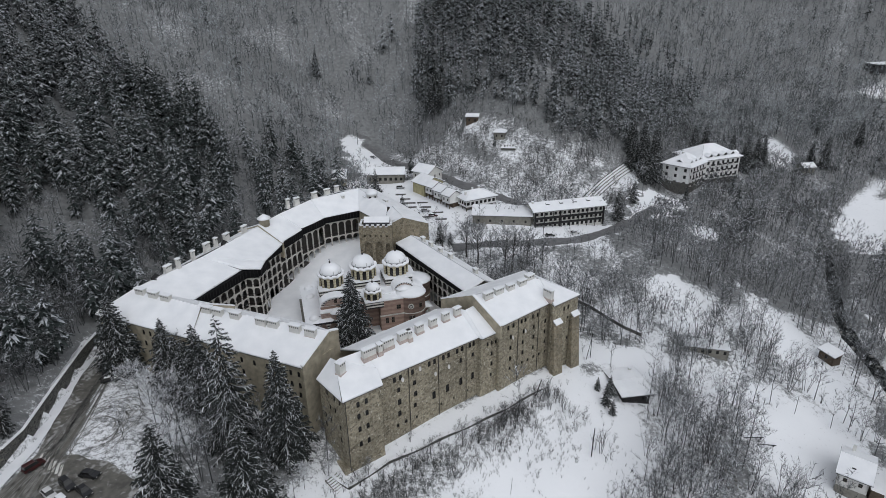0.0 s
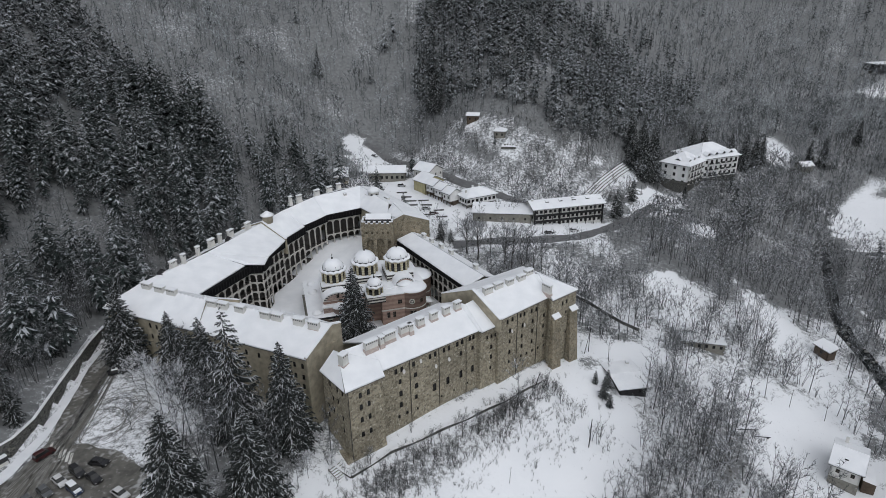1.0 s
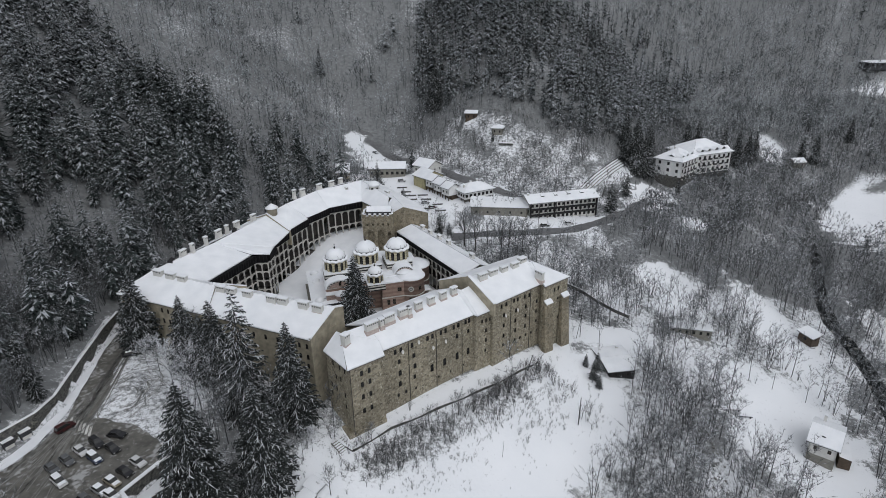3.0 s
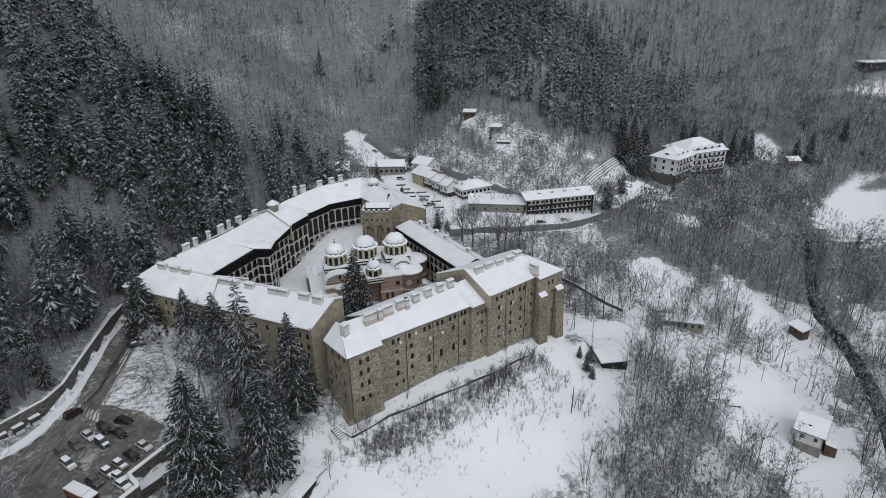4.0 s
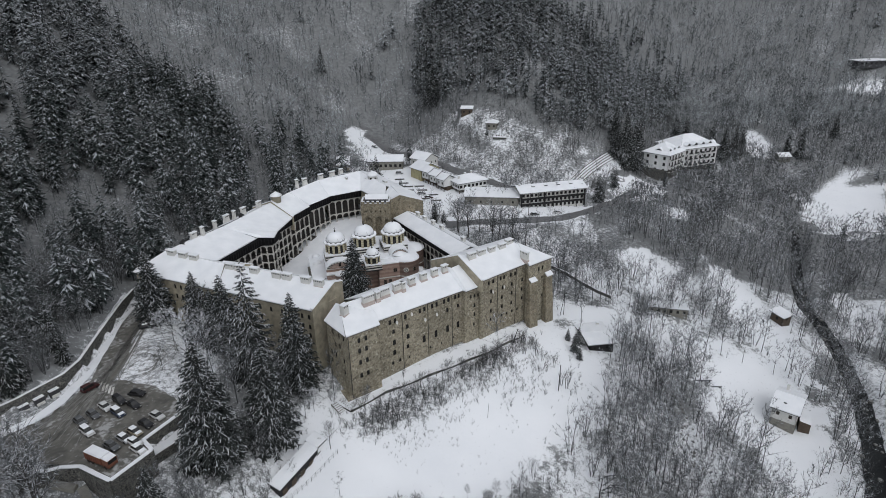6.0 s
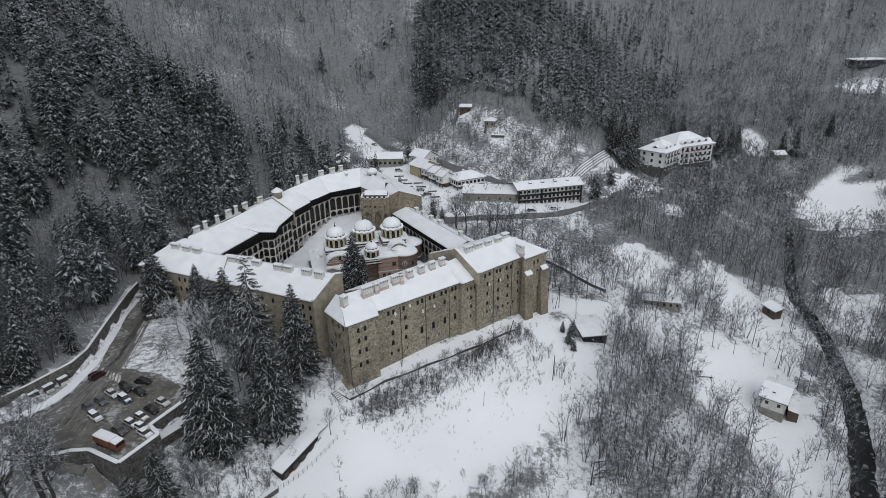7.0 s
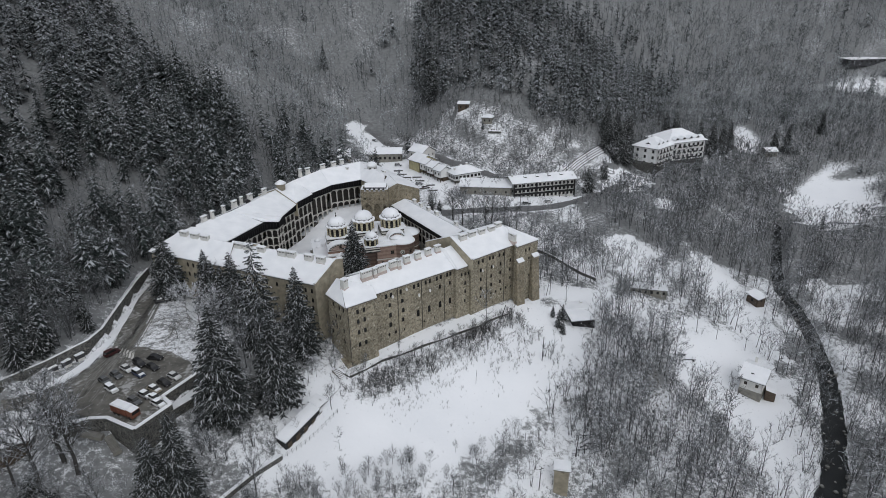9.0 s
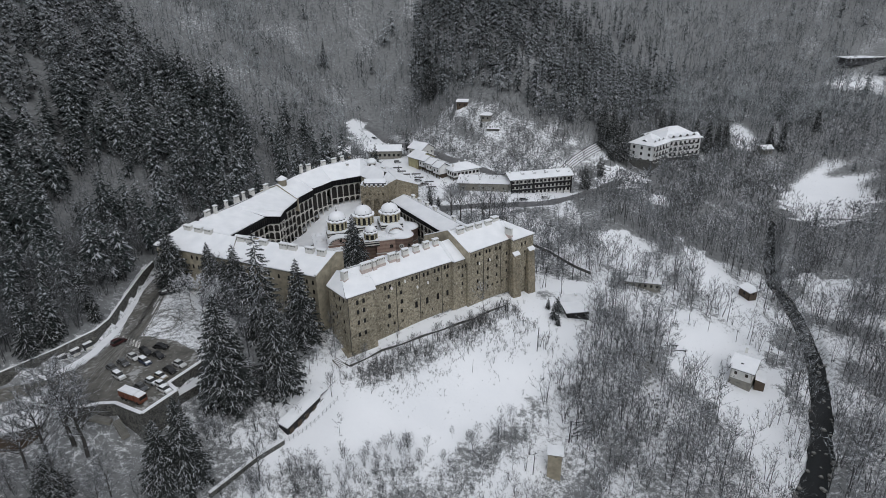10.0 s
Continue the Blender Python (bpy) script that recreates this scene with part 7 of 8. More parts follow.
def stone_wall(name, label, line, tops, foot, thick=0.7, mats=("wallstone", "snow"), cap=0.22):
    w = thing(name, label, "wall", (*line[0], foot[0]))
    for i, (a, b) in enumerate(zip(line, line[1:])):
        gable(w, [(*a, tops[i], foot[i]), (*b, tops[i + 1], foot[i + 1])], thick, "section", mats, cap)
    return w


stone_wall("retaining_wall", "grey stone retaining wall above the road, capped with snow", [(-109.5, 146), (-108.6, 137), (-104.6, 118), (-101.4, 104), (-101.6, 97.5), (-106.5, 87), (-114, 76), (-126, 62)], [7.0, 6.8, 6.6, 6.5, 6.5, 6.4, 6.2, 6.0], [0, 0, 0, 0, 0, 0, 0, -1], 0.5, ("wallstone", "snow"), 0.14)
stone_wall("parking_wall", "dark retaining wall below the parking ground with snowy coping", [(-91, 67.4), (-86.4, 67.4), (-83.7, 68.6), (-79.6, 69.0), (-75.5, 67.2), (-70.7, 65.2), (-66.5, 74.5), (-70.2, 77.5), (-65.2, 89.2)], [2.4, 2.5, 2.6, 2.6, 2.6, 2.6, 2.7, 2.7, 2.8], [-5, -5, -5, -6, -7, -8, -8, -4, -4], 0.7)
tagged(new("parking_bastion", Geo().prism([(-76, 67.6), (-71.0, 65.6), (-67.0, 74.4), (-70.6, 77.4), (-76, 80)], -8, 2.38).mesh("parking_bastion", "wallstone")), "dark stone corner that carries the parking ground", "wall", kind="structure")
stone_wall("terrace_wall", "lower snow-topped terrace wall under the parking ground", [(-68.2, 75.6), (-62.6, 85.0), (-58.9, 91.2)], [-0.5, -0.5, -0.4], [-9, -8, -6], 0.5)
tagged(new("terrace", Geo().prism([(-70.0, 77.0), (-68.4, 75.8), (-62.7, 85.2), (-59.1, 91.4), (-63.8, 92.0)], -8, -0.62).mesh("terrace", "snow")), "narrow snowy terrace", "terrace", kind="structure")
gw = [(-52.0, 55.0), (-49.7, 58.8), (-44.9, 67.3), (-42.4, 71.2), (-40.4, 74.6)]
stone_wall("garden_wall", "low rubble wall with snow beside the field", gw, [ground_z(*p) + 1.4 for p in gw], [ground_z(*p) - 2 for p in gw], 0.6)
tw = [(-33.0, 107.2), (-28.2, 104.6), (-20.0, 112.6), (-10.4, 118.8), (-0.8, 125.0), (9.6, 132.9), (20.3, 142.0)]
for k, (a, b) in enumerate(zip(tw, tw[1:])):
    m = max(2, round(unit(a, b)[2] / 3.0))
    q = [(a[0] + (b[0] - a[0]) * i / m, a[1] + (b[1] - a[1]) * i / m) for i in range(m + 1)]
    stone_wall("terrace_wall", "low dark stone edge of the snowy path below the monastery", q, [ground_z(*p) + 0.75 + 0.25 * math.sin(5 * i + k) for i, p in enumerate(q)], [ground_z(*p) - 2.2 for p in q], 0.5, ("wallstone", "snow"), 0.08)
fence = thing("fence", "wire fence on thin posts beside the snowy field", "fence", (-36, 82, -13))
for i in range(14):
    s = i / 13
    x, y = -40.2 + 10.7 * s, 74.8 + 17.0 * s
    part("post", Geo().rod((x, y, ground_z(x, y) - 0.3), (x, y, ground_z(x, y) + 1.5), 0.05, 0.05, 5), "iron", fence)
for h in (0.5, 0.95, 1.4):
    g = Geo()
    for i in range(13):
        p = [(-40.2 + 10.7 * s, 74.8 + 17.0 * s) for s in (i / 13, (i + 1) / 13)]
        g.rod((*p[0], ground_z(*p[0]) + h), (*p[1], ground_z(*p[1]) + h), 0.015, 0.015, 3)
    part("wire", g, "iron", fence)
# steps down from the parking ground and at the corner of the monastery
def steps(label, a, b, z0, z1, width, n, mats=("concrete", "snow")):
    t = thing("steps", label, "stairs", (*a, min(z0, z1)))
    ux, uy, k = unit(a, b)
    for i in range(n):
        s = (i + 0.5) / n
        x, y, z = a[0] + (b[0] - a[0]) * s, a[1] + (b[1] - a[1]) * s, z0 + (z1 - z0) * s
        part("step", Geo().box(x, y, z - 1.0, k / n * 0.98, width, 1.0, math.atan2(uy, ux), 0, 1), list(mats), t)
    return t


steps("concrete steps down from the parking ground, snow on treads", (-85.1, 66.4), (-80.5, 67.0), 0.5, -1.2, 1.8, 11, ("concrete", "slush"))
steps("concrete steps down from the parking ground, snow on treads", (-79.4, 67.4), (-75.9, 64.6), -1.3, -3.8, 1.8, 13, ("concrete", "slush"))
steps("stone steps at the foot of the monastery's corner", (-33.0, 107.0), (-29.2, 104.0), -7.6, -9.8, 3.2, 8)


# ---- vehicles ----
def car_form(kind, L=4.4, W=1.75):
    """Body, glasshouse, wheels and lights of a car, along x, on z = 0."""
    hood, roof = (0.92, 1.46) if kind == "saloon" else (1.02, 1.72)
    prof = [(-L / 2, 0.35), (-L / 2 + 0.05, 0.80), (-L * 0.30, hood), (L * 0.26, hood), (L / 2 - 0.15, 0.76), (L / 2, 0.42), (L / 2 - 0.08, 0.28), (-L / 2 + 0.1, 0.28)]
    body = Geo()
    k = len(prof)
    body.add([(x, -W / 2, z) for x, z in prof] + [(x, W / 2, z) for x, z in prof], [tuple(range(k))[::-1], tuple(range(k, 2 * k))] + [(i, (i + 1) % k, k + (i + 1) % k, k + i) for i in range(k)])
    back = -L * 0.40 if kind == "saloon" else -L * 0.47
    cab = [(back, hood - 0.03), (back + (0.55 if kind == "saloon" else 0.2), roof), (L * 0.06, roof), (L * 0.24, hood - 0.03)]
    w0, w1 = W / 2 - 0.06, W / 2 - 0.22
    g = Geo()
    vs = []
    for s in (-1, 1):
        vs += [(x, s * (w0 if i in (0, 3) else w1), z) for i, (x, z) in enumerate(cab)]
    g.add(vs, [(3, 2, 1, 0), (4, 5, 6, 7), (0, 1, 5, 4), (2, 3, 7, 6)])
    top = Geo().add([(cab[1][0] - 0.05, -w1 - 0.02, roof), (cab[2][0] + 0.08, -w1 - 0.02, roof), (cab[2][0] + 0.08, w1 + 0.02, roof), (cab[1][0] - 0.05, w1 + 0.02, roof)] + [(cab[1][0] + 0.08, -w1 + 0.1, roof + 0.12), (cab[2][0] - 0.08, -w1 + 0.1, roof + 0.12), (cab[2][0] - 0.08, w1 - 0.1, roof + 0.12), (cab[1][0] + 0.08, w1 - 0.1, roof + 0.12)],
                    [(0, 1, 5, 4), (1, 2, 6, 5), (2, 3, 7, 6), (3, 0, 4, 7), (4, 5, 6, 7)])
    return body, g, top, hood


WHEEL = Geo().rod((0, -0.11, 0), (0, 0.11, 0), 0.32, 0.32, 14).mesh("wheel", "tyre")
HUB = Geo().rod((0, -0.13, 0), (0, 0.13, 0), 0.17, 0.17, 10).mesh("rim", "iron")
LAMP = Geo().box(0, 0, 0, 0.06, 0.32, 0.14).mesh("headlight", "white")
PAINT = {"white": (0.62, 0.62, 0.62), "silver": (0.33, 0.34, 0.35), "black": (0.018, 0.018, 0.02), "grey": (0.11, 0.115, 0.12), "blue": (0.03, 0.045, 0.09), "beige": (0.32, 0.28, 0.21), "red": (0.05, 0.012, 0.012)}
for k, c in PAINT.items():
    M["paint_" + k] = plain("car_paint_" + k, c, 0.3, 0.1, 0.5)


def parked_car(x, y, turn, colour, kind="saloon", snow=True, z=2.45, note=""):
    t = thing("car", f"{colour} parked car" + (" with snow on its roof" if snow else " brushed clear of snow") + (note or " on slushy ground"), "car", (0, 0, 0), "parked cars")
    body, cab, top, hood = car_form(kind)
    b = part("body", body, "paint_" + colour, t, local=True)
    part("glasshouse", cab, "glass", t, local=True)
    part("roof", top, "snow" if snow else "paint_" + colour, t, local=True)
    if snow:
        part("bonnet_snow", Geo().box(1.55, 0, hood - 0.14, 0.95, 1.35, 0.16), "snow", b, local=True)
    for a in (-1.35, 1.35):
        for s in (-0.80, 0.80):
            w = part("wheel", WHEEL, None, t, local=True)
            w.location = (a, s, 0.32)
            part("rim", HUB, None, w, local=True)
    for s in (-0.62, 0.62):
        part("headlight", LAMP, None, t, local=True).location = (2.15, s, 0.58)
    t.matrix_basis = Matrix.Translation((x, y, z)) @ Matrix.Rotation(turn, 4, 'Z')
    return t


a1, a2 = radians(-32), radians(-28)
for x, y, turn, col, kind, snow in ((-86.0, 89.0, a1, "white", "saloon", False), (-83.8, 91.6, a1, "black", "estate", False), (-80.8, 94.6, radians(-8), "black", "saloon", False), (-79.2, 90.0, a1, "black", "saloon", False), (-81.4, 86.8, a1, "blue", "estate", True),
                                    (-87.2, 86.0, a1, "grey", "saloon", False), (-88.8, 83.4, a1, "grey", "saloon", False), (-84.8, 79.8, a1, "white", "estate", True), (-71.2, 86.0, a2, "white", "saloon", False), (-72.4, 83.0, a2, "black", "saloon", False),
                                    (-73.6, 80.2, a2, "beige", "saloon", True), (-74.8, 77.8, a2, "silver", "saloon", True), (-76.2, 75.2, a2, "grey", "saloon", False), (-69.6, 74.4, a2, "white", "saloon", True), (-71.6, 76.6, a2, "white", "saloon", True)):
    parked_car(x, y, turn, col, kind, snow)
parked_car(-94.6, 96.6, radians(62), "red", "estate", False, 2.5, " standing on the wet road")
parked_car(-96.4, 128.8, radians(28), "black", "saloon", True, ground_z(-96.4, 128.8) + 0.1, " beside the monastery wall")
parked_car(-68.6, 94.0, radians(-40), "white", "saloon", True, ground_z(-68.6, 94.0) + 0.05, " under the trees")
parked_car(-37.0, 296.0, radians(6), "silver", "estate", True, ground_z(-37, 296) + 0.05, " on the village square")
parked_car(-60.0, 352.0, radians(-40), "grey", "saloon", True, ground_z(-60, 352) + 0.15, " beside the village road")
for x, y, c in ((34.5, 244.0, "grey"), (-18.0, 262.0, "red"), (-22.0, 266.5, "silver"), (46.0, 248.0, "white")):
    parked_car(x, y, radians(15), c, "saloon", True, ground_z(x, y) + 0.05, " by the village road")

truck = thing("truck", "orange lorry with a snow-covered high-sided load bed", "truck", (0, 0, 0))
part("chassis", Geo().box(0, 0, 0.55, 7.6, 1.0, 0.3), "iron", truck, local=True)
bed = part("load_bed", Geo().box(-0.9, 0, 0.85, 5.4, 2.4, 1.7), "rust", truck, "orange ribbed sides", local=True)
for i in range(8):
    for s in (-1.23, 1.23):
        part("rib", Geo().box(-3.4 + 0.72 * i, s, 0.85, 0.12, 0.10, 1.7), "rust", bed, local=True)
part("load_snow", Geo().prism([(-3.6, -1.2), (1.8, -1.2), (1.8, 1.2), (-3.6, 1.2)], 2.55, 2.8).prism([(-3.3, -1.0), (1.5, -1.0), (1.5, 1.0), (-3.3, 1.0)], 2.8, 2.95), "snow", truck, local=True)
cabm = part("cab", Geo().prism([(2.0, -1.15), (3.9, -1.15), (3.9, 1.15), (2.0, 1.15)], 0.6, [2.6, 2.4, 2.4, 2.6]), "rust", truck, local=True)
part("windscreen", Geo().box(3.9, 0, 1.5, 0.06, 2.0, 0.8), "glass", cabm, local=True)
part("cab_snow", Geo().prism([(2.05, -1.1), (3.85, -1.1), (3.85, 1.1), (2.05, 1.1)], [2.604, 2.404, 2.404, 2.604], [2.8, 2.6, 2.6, 2.8]), "snow", cabm, local=True)
for a in (-2.6, -1.4, 2.8):
    for s in (-1.0, 1.0):
        w = part("wheel", WHEEL, None, truck, local=True)
        w.matrix_basis = Matrix.Translation((a, s, 0.5)) @ Matrix.Scale(1.5, 4)
truck.matrix_basis = Matrix.Translation((-75.8, 70.6, 2.4)) @ Matrix.Rotation(radians(-22), 4, 'Z')

# roadside stalls
for x, y, t in ((-102.6, 94.0, 62), (-104.2, 90.6, 62), (-105.9, 87.4, 60)):
    c, n = math.cos(radians(t)), math.sin(radians(t))
    s = thing("roadside_stall", "dark roadside stall with a snowy roof by the wall", "stall", (x, y, 2.2), "roadside stalls")
    part("body", Geo().box(x, y, 1.8, 2.3, 1.8, 2.2, radians(t)), "slate", s)
    part("counter", Geo().box(x + n * 1.0, y - c * 1.0, 2.3, 1.9, 0.3, 0.7, radians(t)), "white", s)
    part("roof", Geo().box(x, y, 4.004, 2.5, 2.0, 0.12, radians(t), 1).box(x, y, 4.124, 2.4, 1.7, 0.16, radians(t), 0), ["snow", "slate"], s)


# ---- stones in the river and in the gully ----
def stones(label, spots, seed):
    """Rounded snow-capped boulders, uneven in outline; spots hold x, y, z and radius."""
    rng, g = np.random.default_rng(seed), Geo()
    for x, y, z, r in spots:
        k = 7
        rings = []
        for f, up in ((1.0, -0.5), (1.12, 0.0), (0.85, 0.42), (0.4, 0.62)):
            rings.append([(x + r * f * rng.uniform(0.8, 1.2) * math.cos(6.2832 * i / k), y + r * f * rng.uniform(0.8, 1.2) * math.sin(6.2832 * i / k), z + r * up) for i in range(k)])
        for j in range(3):
            g.add(rings[j] + rings[j + 1], [(i, (i + 1) % k, k + (i + 1) % k, k + i) for i in range(k)], 1 if j == 2 else 0)
        g.add(rings[3], [tuple(range(k))], 1)
    return tagged(new("boulders", g.mesh("boulders", ["wallstone", "slush"], True)), label, "stones", kind="stuff")


rng = np.random.default_rng(21)
spots = []
for i in range(110):
    k = rng.integers(2, len(RIVER) - 3)
    f, (ax, ay), (bx, by) = rng.random(), RIVER[k], RIVER[k + 1]
    ux, uy, _ = unit((ax, ay), (bx, by))
    d = rng.choice((-1, 1)) * rng.uniform(2.0, 3.6) if i % 4 else rng.uniform(-2.4, 2.4)
    spots.append((ax + (bx - ax) * f - uy * d, ay + (by - ay) * f + ux * d, -31.35, rng.uniform(0.3, 0.9)))
stones("snow-capped boulders along the dark river", spots, 22)
spots = []
for i in range(60):
    f = rng.random()
    x, y = 67.8 + 0.8 * math.sin(7 * f) + rng.normal() * 1.5, 136 - 36 * f
    spots.append((x, y, ground_z(x, y), rng.uniform(0.2, 0.5)))
stones("dark boulders of a snowy gully between the trees", spots, 23)
ew = [(33.0, 199.5), (37.4, 196.9), (43.2, 192.5), (48.5, 186.2), (53.4, 181.5), (58.0, 178.0)]
stone_wall("terrace_wall", "long low stone wall among the trees beyond the end wing", ew, [ground_z(*p) + 1.3 for p in ew], [ground_z(*p) - 1.5 for p in ew], 0.6, ("wallstone", "snow"), 0.12)


# ---- poles and lamps ----
def pole(x, y, h, label, lean=0.0, r=0.12, arm=True, z=None):
    z = ground_z(x, y) if z is None else z
    p = thing("utility_pole", label, "pole", (x, y, z))
    part("shaft", Geo().rod((x, y, z - 0.5), (x + lean, y, z + h), r, r * 0.7, 7), "wood", p)
    if arm:
        part("crossarm", Geo().box(x + lean, y, z + h - 0.7, 1.5, 0.12, 0.12, 0.5), "wood", p)
    return p


pole(30.8, 121.4, 9.0, "dark wooden pole standing in the snowy field", 0.2, 0.14, False)
pole(9.4, 108.0, 5.0, "thin bare stick in the snowy field", 0.3, 0.05, False)
pole(37.6, 161.5, 9.0, "wooden pole braced beside the end wing", 0.0)
pole(36.0, 160.0, 9.0, "leaning brace of a wooden pole", 1.4, 0.1, False)
pole(37.2, 88.6, 8.0, "dark wooden pole among the bushes", 0.5, 0.14)
pole(40.0, 89.8, 7.0, "second leaning pole among the bushes", -0.9, 0.12, False)
pole(18.0, 139.0, 5.4, "short leaning stump post by the path", 1.6, 0.16, False)
pole(26.4, 79.4, 8.0, "grey concrete pole beside the kiosk", 0.3, 0.12)
pole(98.5, 152.0, 6.5, "street lamp post on the snowy meadow", 0.0, 0.08, False)
pole(92.0, 310.0, 9.0, "wooden pole beside the steep track")
pole(31.5, 243.5, 8.0, "pole by the valley road")
bench = thing("log_bench", "long snow-dusted log bench on the meadow", "bench", (79, 138.6, -22.3))
for x, y, l, a in ((80.0, 139.6, 7.0, 0.0), (83.5, 137.8, 5.5, -0.1)):
    z = ground_z(x, y)
    part("log", Geo().box(x, y, z + 0.25, l, 0.35, 0.3, a, 0, 1), ["wood", "snow"], bench)
    for s in (-0.4, 0.4):
        part("support", Geo().box(x + s * l, y, z - 0.4, 0.3, 0.4, 0.65, a), "wood", bench)
logs = thing("fallen_timber", "heap of fallen snow-dusted timbers by the bushes", "timber", (40, 92, ground_z(40, 92)))
rng = np.random.default_rng(9)
for i in range(12):
    x, y = 41.0 + rng.normal() * 2.4, 92.0 + rng.normal() * 1.8
    a, l = rng.uniform(-0.3, 1.2), rng.uniform(3.0, 6.0)
    z = ground_z(x, y) + rng.uniform(0.2, 1.0)
    part("beam", Geo().rod((x, y, z), (x + l * math.cos(a), y + l * math.sin(a), z + rng.uniform(-0.2, 0.5)), 0.16, 0.13, 6), "bark", logs)

# ---- village square: clipped hedges and benches under snow ----
hedge_line = Geo().box(0, 0, -0.4, 5.2, 0.9, 1.1).mesh("hedge_body", "scrub")
hedge_snow = Geo().box(0, 0, 0.704, 5.0, 0.75, 0.14).mesh("hedge_snow", "snow")
for i, (x, y, t) in enumerate(((-30, 276, 0.1), (-24, 276.5, 0.1), (-29, 270.5, 0.1), (-22, 271, 0.1), (-16, 266, 0.2), (-27, 264, 0.1), (-20, 261, 0.2), (-14, 258.5, 0.2), (-36, 288, 0.1), (-33, 281, 0.1))):
    h = thing("hedge", "low clipped brown hedge topped with snow on the square", "hedge", (0, 0, 0), "hedges of the square")
    part("foliage", hedge_line, None, h, local=True)
    part("snow_cover", hedge_snow, None, h, local=True)
    h.matrix_basis = Matrix.Translation((x, y, ground_z(x, y))) @ Matrix.Rotation(t, 4, 'Z')

# ---- single trees ----
SPRUCE = [[mesh_of("trunk", f[0], ["bark"]), mesh_of("crown", f[1], ["needle", "bough_snow"])] for f in (split(conifer_form(s, 30, 6.0, 46, 19, 6)) for s in (61, 62, 63, 64))]
SMALL = [[mesh_of("trunk", f[0], ["bark"]), mesh_of("crown", f[1], ["needle", "bough_snow"])] for f in (split(conifer_form(s, 12, 3.2, 22, 12, 5)) for s in (71, 72))]
LARCH = [[mesh_of("trunk", f[0], ["bark"]), mesh_of("crown", f[1], ["needle", "bough_snow"])] for f in (split(conifer_form(66, 30, 6.6, 28, 16, 7, laden=0.9, gap=0.05)),)]
SG = "tall spruces by the monastery"
for i, (x, y, h, w) in enumerate(((-56.7, 81.8, 33.0, 1.42), (-45.7, 91.5, 29.0, 1.3), (-43.6, 110.0, 29.5, 1.22), (-67.5, 121.5, 24.5, 1.12), (-79.0, 128.0, 22.0, 1.0), (-96.0, 134.5, 23.5, 1.2), (-72.5, 124.5, 18.0, 0.95), (-61.8, 54.9, 20.0, 0.95), (-57.5, 57.6, 25.0, 0.95), (-82.7, 46.6, 13.0, 0.8))):
    t = tree("spruce", SPRUCE[i % 4], (x, y, ground_z(x, y)), 1.7 * i, h / 30, "tall dark spruce with snow along its boughs", "tree", SG)
    t.matrix_basis = t.matrix_basis @ Matrix.Diagonal((w * 30 / h, w * 30 / h, 1, 1))
tree("spruce", LARCH[0], (-55.0, 109.0, ground_z(-55, 109)), 0.4, 36 / 30, "tall spruce with sparse layered boughs white with snow", "tree", SG)
t = tree("spruce", SPRUCE[1], (-36.2, 157.6, -2.6), 0.9, 24.5 / 30, "dark spruce standing beside the church in the court", "tree", SG)
t.matrix_basis = t.matrix_basis @ Matrix.Diagonal((1.4, 1.4, 1, 1))
for x, y, h in ((-4.0, 172.0, 9.0), (-8.0, 177.5, 6.5), (-1.5, 176.0, 5.0)):
    tree("spruce", SMALL[0], (x, y, -2.6), x, h / 12, "small snowy conifer in the courtyard", "tree", "small conifers")
for x, y, h in ((-48.0, 283.7, 15.0), (-32.6, 266.0, 8.5), (-20.9, 239.0, 10.5), (-13.4, 236.8, 9.0), (70.2, 272.0, 15.5), (83.8, 297.0, 13.0), (73.0, 277.0, 9.0), (-9.0, 235.0, 6.0), (38.5, 141.0, 7.5), (40.5, 146.0, 6.5), (37.0, 146.5, 4.5), (39.6, 137.6, 5.0), (13.0, 331.0, 5.5), (12.0, 200.0, 6.0)):
    tree("spruce", SMALL[int(h) % 2], (x, y, ground_z(x, y)), h, h / 12, "dark conifer with snow on its boughs", "tree", "small conifers")
for x, y, h in ((96.5, 327.0, 29.0), (103.0, 334.0, 31.0), (99.0, 342.0, 27.0), (91.5, 333.0, 24.0), (108.0, 345.0, 25.0), (94.0, 349.0, 25.0), (172.0, 372.0, 24.0), (166.0, 380.0, 22.0), (182.0, 380.0, 23.0), (150.0, 384.0, 25.0), (141.0, 378.0, 24.0), (192.0, 392.0, 20.0), (276.0, 430.0, 19.0), (-23.2, 381.6, 30.0), (-106.7, 416.8, 18.0), (236.0, 398.0, 22.0), (118.5, 318.0, 9.0), (230.0, 404.0, 16.0)):
    tree("spruce", SPRUCE[int(h) % 4], (x, y, ground_z(x, y)), h, h / 30, "dark spruce with snow on its boughs", "tree", "spruces on the hillside")

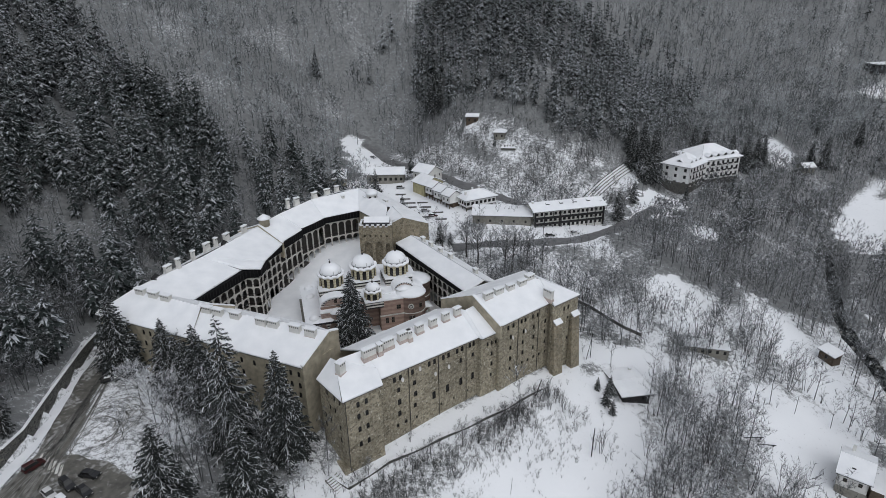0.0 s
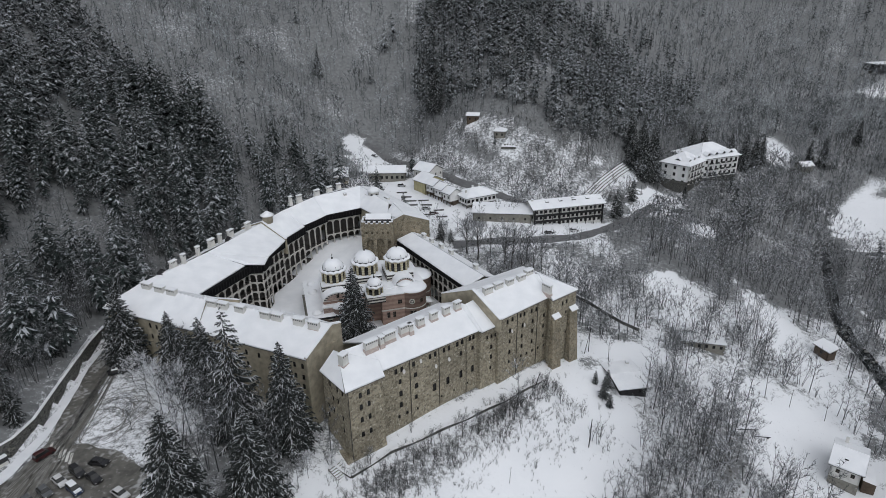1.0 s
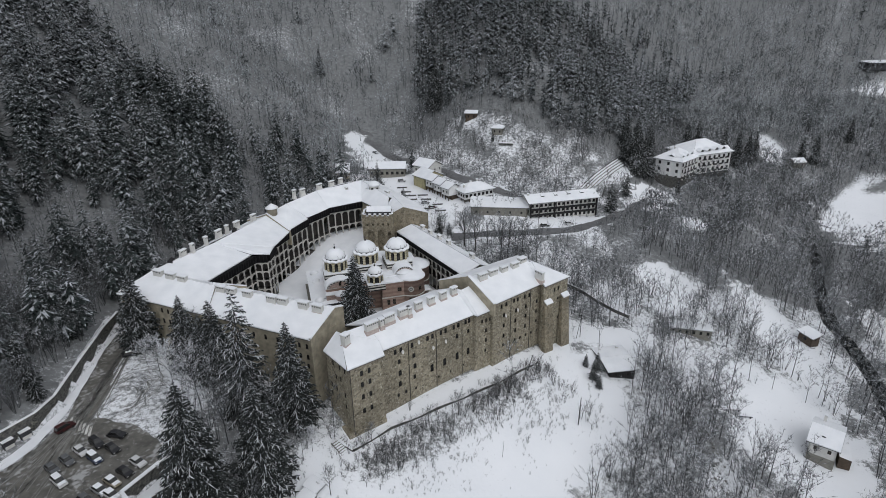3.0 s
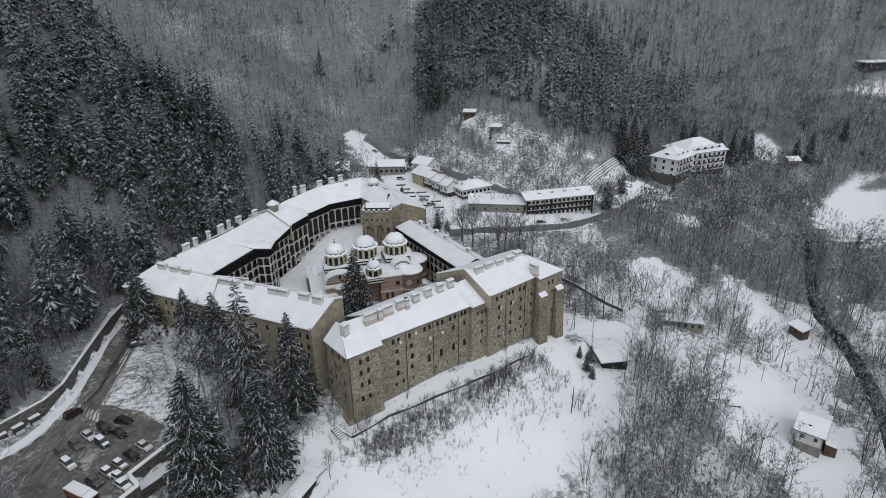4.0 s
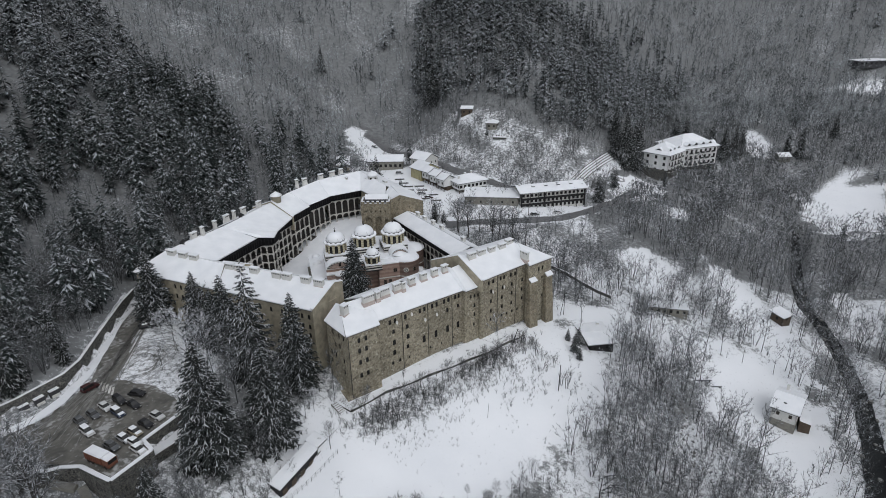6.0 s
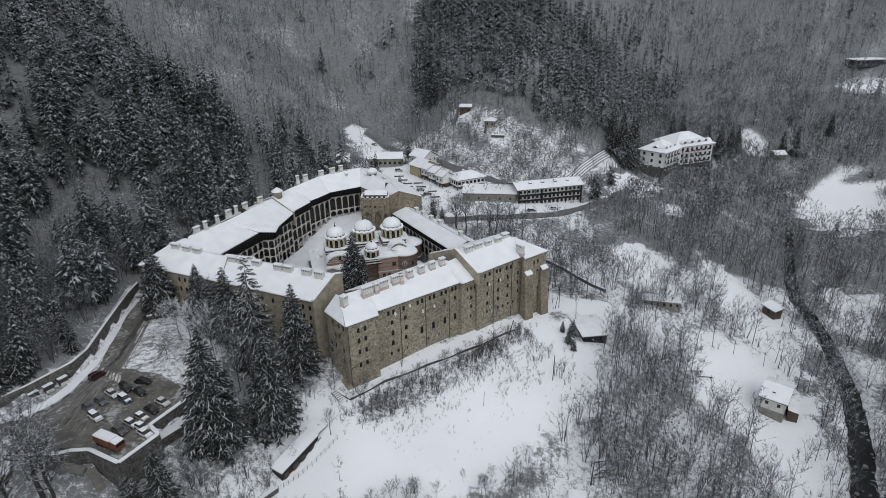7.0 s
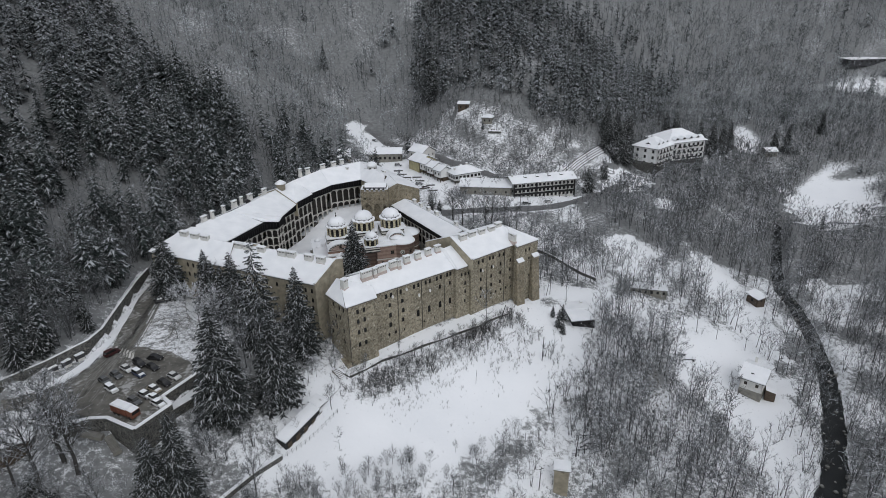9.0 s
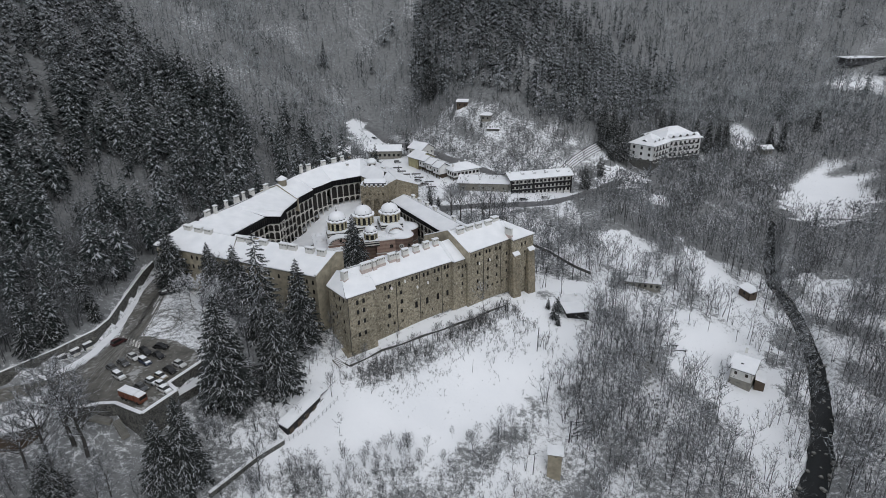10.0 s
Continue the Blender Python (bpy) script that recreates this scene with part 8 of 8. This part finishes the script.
# bare trees that stand out singly
BIG = [[mesh_of("trunk", f[0], ["bark_snow"]), mesh_of("crown", f[1], ["twig"])] for f in (split(bare_form(s, 15, 20, 20, 1.5, 0.46, stem=1.7)) for s in (81, 82, 83))]
FROST = [[mesh_of("trunk", f[0], ["bark"]), mesh_of("crown", f[1], ["frost"])] for f in (split(bare_form(s, 12, 22, 18, 1.6, 0.5, 0.15)) for s in (91, 92))]
GREAT = [[mesh_of("trunk", f[0], ["bark_snow"]), mesh_of("crown", f[1], ["twig"])] for f in (split(bare_form(s, 20, 30, 26, 1.5, 0.5, stem=2.4)) for s in (85, 86))]
for i, (x, y, h) in enumerate(((-87.6, 62.2, 23.0), (-83.4, 60.2, 21.0), (-96.0, 56.0, 14.0), (-91.5, 57.5, 20.0))):
    t = tree("bare_tree", GREAT[i % 2], (x, y, ground_z(x, y)), 2.4 * i, h / 20, "great leafless tree with snow along its thick limbs", "tree", "spreading bare trees")
    t.matrix_basis = t.matrix_basis @ Matrix.Diagonal((1.35, 1.35, 1, 1))
for i, (x, y, h) in enumerate(((-1.8, 225.1, 15.0), (2.7, 220.6, 16.0), (13.1, 215.2, 18.0), (16.4, 214.4, 17.0), (22.8, 220.3, 15.0))):
    t = tree("bare_tree", GREAT[i % 2], (x, y, ground_z(x, y)), 1.3 * i, h / 20, "broad leafless tree in the row behind the monastery", "tree", "spreading bare trees")
    t.matrix_basis = t.matrix_basis @ Matrix.Diagonal((1.3, 1.3, 1, 1))
for i, (x, y, h) in enumerate(((-42.6, 62.1, 13.0), (-79.0, 46.0, 16.0), (-67.0, 60.0, 11.0), (-12.0, 228.0, 13.0), (-2.0, 226.0, 14.0), (8.0, 222.0, 13.0), (19.0, 205.0, 17.0), (24.0, 208.0, 16.0), (28.0, 214.0, 14.0), (14.0, 214.0, 12.0), (34.0, 206.0, 13.0),
                               (-2.0, 119.0, 7.0), (-14.0, 110.5, 6.5), (13.0, 131.0, 6.0), (-31.5, 93.0, 8.0), (-10.0, 116.0, 5.0), (2.0, 121.5, 6.0), (-24.0, 108.0, 6.0), (109.0, 108.0, 9.0), (113.0, 112.0, 8.0), (80.0, 116.0, 11.0), (-108.0, 47.0, 8.0), (-101.0, 44.0, 9.0), (-92.8, 47.4, 9.0), (-91.0, 42.0, 12.0), (-72.0, 50.0, 13.0), (-70.0, 44.0, 14.0), (-84.2, 46.5, 11.0), (-104.0, 38.0, 10.0), (8.5, 128.5, 6.0))):
    tree("bare_tree", BIG[i % 3], (x, y, ground_z(x, y)), 2.1 * i, h / 15, "spreading leafless tree with snow on its branches", "tree", "spreading bare trees")
for i, (x, y, h) in enumerate(((-76.0, 113.0, 15.0), (-70.0, 108.0, 14.0), (-84.0, 121.0, 11.0), (-80.0, 106.0, 9.0), (-73.0, 118.0, 12.0), (-89.0, 124.0, 8.0), (-66.0, 101.0, 11.0), (-77.5, 99.5, 4.0), (-62.0, 113.0, 9.0), (-51.0, 103.0, 7.0), (-38.0, 103.0, 7.0), (-33.0, 106.0, 5.0))):
    tree("bare_tree", FROST[i % 2], (x, y, ground_z(x, y)), 1.3 * i, h / 12, "garden tree white with frost and snow", "tree", "frosted trees")
rng = np.random.default_rng(33)
for i in range(16):
    s, d = rng.random(), rng.uniform(-9, 3)
    x, y = -62 + 22 * s + d * 0.8, 62 + 34 * s - d * 0.7
    if inside(x, y, LOT) < -3 and min(math.hypot(x + 56.7, y - 81.8), math.hypot(x + 45.7, y - 91.5)) > 3:
        tree("bare_tree", NEAR[i % len(NEAR)], (x, y, ground_z(x, y)), rng.uniform(0, 6.28), rng.uniform(0.45, 0.8), "slender leafless tree among the spruces", "tree", "bare trees on the slope")
# thicket along the foot of the field
for i in range(70):
    x = rng.uniform(-46, 30)
    y = np.interp(x, (-46, -23, -8, 10, 30), (62, 74, 82, 87, 92)) - 14 * rng.random() ** 1.3
    if along(x, y, gw) > 3 and math.hypot(x - 32, y - 81) > 6:
        tree("bare_tree", NEAR[i % len(NEAR)], (x, y, ground_z(x, y)), rng.uniform(0, 6.28), rng.uniform(0.26, 0.52), "low leafless tree in the thicket below the field", "tree", "bare trees on the slope")
# woods just above the road's retaining wall
for i in range(62):
    y = rng.uniform(64, 146)
    x = np.interp(y, *BANK) - 2.6 - 20 * rng.random() ** 1.4
    if x > np.interp(y, *BANK) - 2.5 or along(x, y, WAY) < 6:
        continue
    at = (x, y, ground_z(x, y))
    if i % 6 == 0:
        tree("spruce", SMALL[i % 2], at, i, rng.uniform(0.7, 1.3), "snow-laden young spruce above the road", "tree", "small conifers")
    else:
        tree("bare_tree", NEAR[i % len(NEAR)], at, rng.uniform(0, 6.28), rng.uniform(0.7, 1.2), "leafless tree with rimed twigs above the road", "tree", "bare trees on the slope")
# tufts standing out of the field's snow
spots = []
for i in range(1800):
    s, d = rng.random(), abs(rng.normal()) * 10
    x, y = -26 + 52 * s + d * 0.65, 104 + 38 * s - d * 0.75
    clump(2.2 * x, 2.2 * y) > -0.2 and spots.append((x, y, ground_z(x, y), rng.uniform(0.25, 0.65)))
scattered("tufts", TUFT, spots, ["bark", "scrub"], "dry brown tufts sticking out of the snow", "grass", 9)
# scrub below the walls and along the field's foot
rng = np.random.default_rng(15)
spots = []
for x0, y0, x1, y1, n, w in ((-30, 100, 4, 122, 150, 3.6), (-22, 107, 24, 141, 120, 1.8), (-29, 100, -2, 119, 90, 3.6), (0, 119, 20, 136, 45, 2.8), (4, 124, 26, 143, 70, 2.4), (-62, 92, -40, 112, 20, 7.0), (-45, 62, 30, 74, 150, 4.5), (-30, 98, -2, 112, 60, 4.0), (10, 118, 34, 134, 70, 5.0), (-62, 60, -42, 94, 130, 5.0)):
    for i in range(n):
        s = rng.random()
        x, y = x0 + (x1 - x0) * s + rng.normal() * w, y0 + (y1 - y0) * s + rng.normal() * w
        if inside(x, y, CLOSE) < -1.0 and inside(x, y, LOT) < -2:
            spots.append((x, y, ground_z(x, y), rng.uniform(0.45, 1.05) + 0.45 * max(0.0, float(clump(1.7 * x, 1.7 * y)))))
scattered("scrub", LOW, spots, ["bark", "scrub"], "bare brown bushes below the monastery walls", "shrubs", 8)
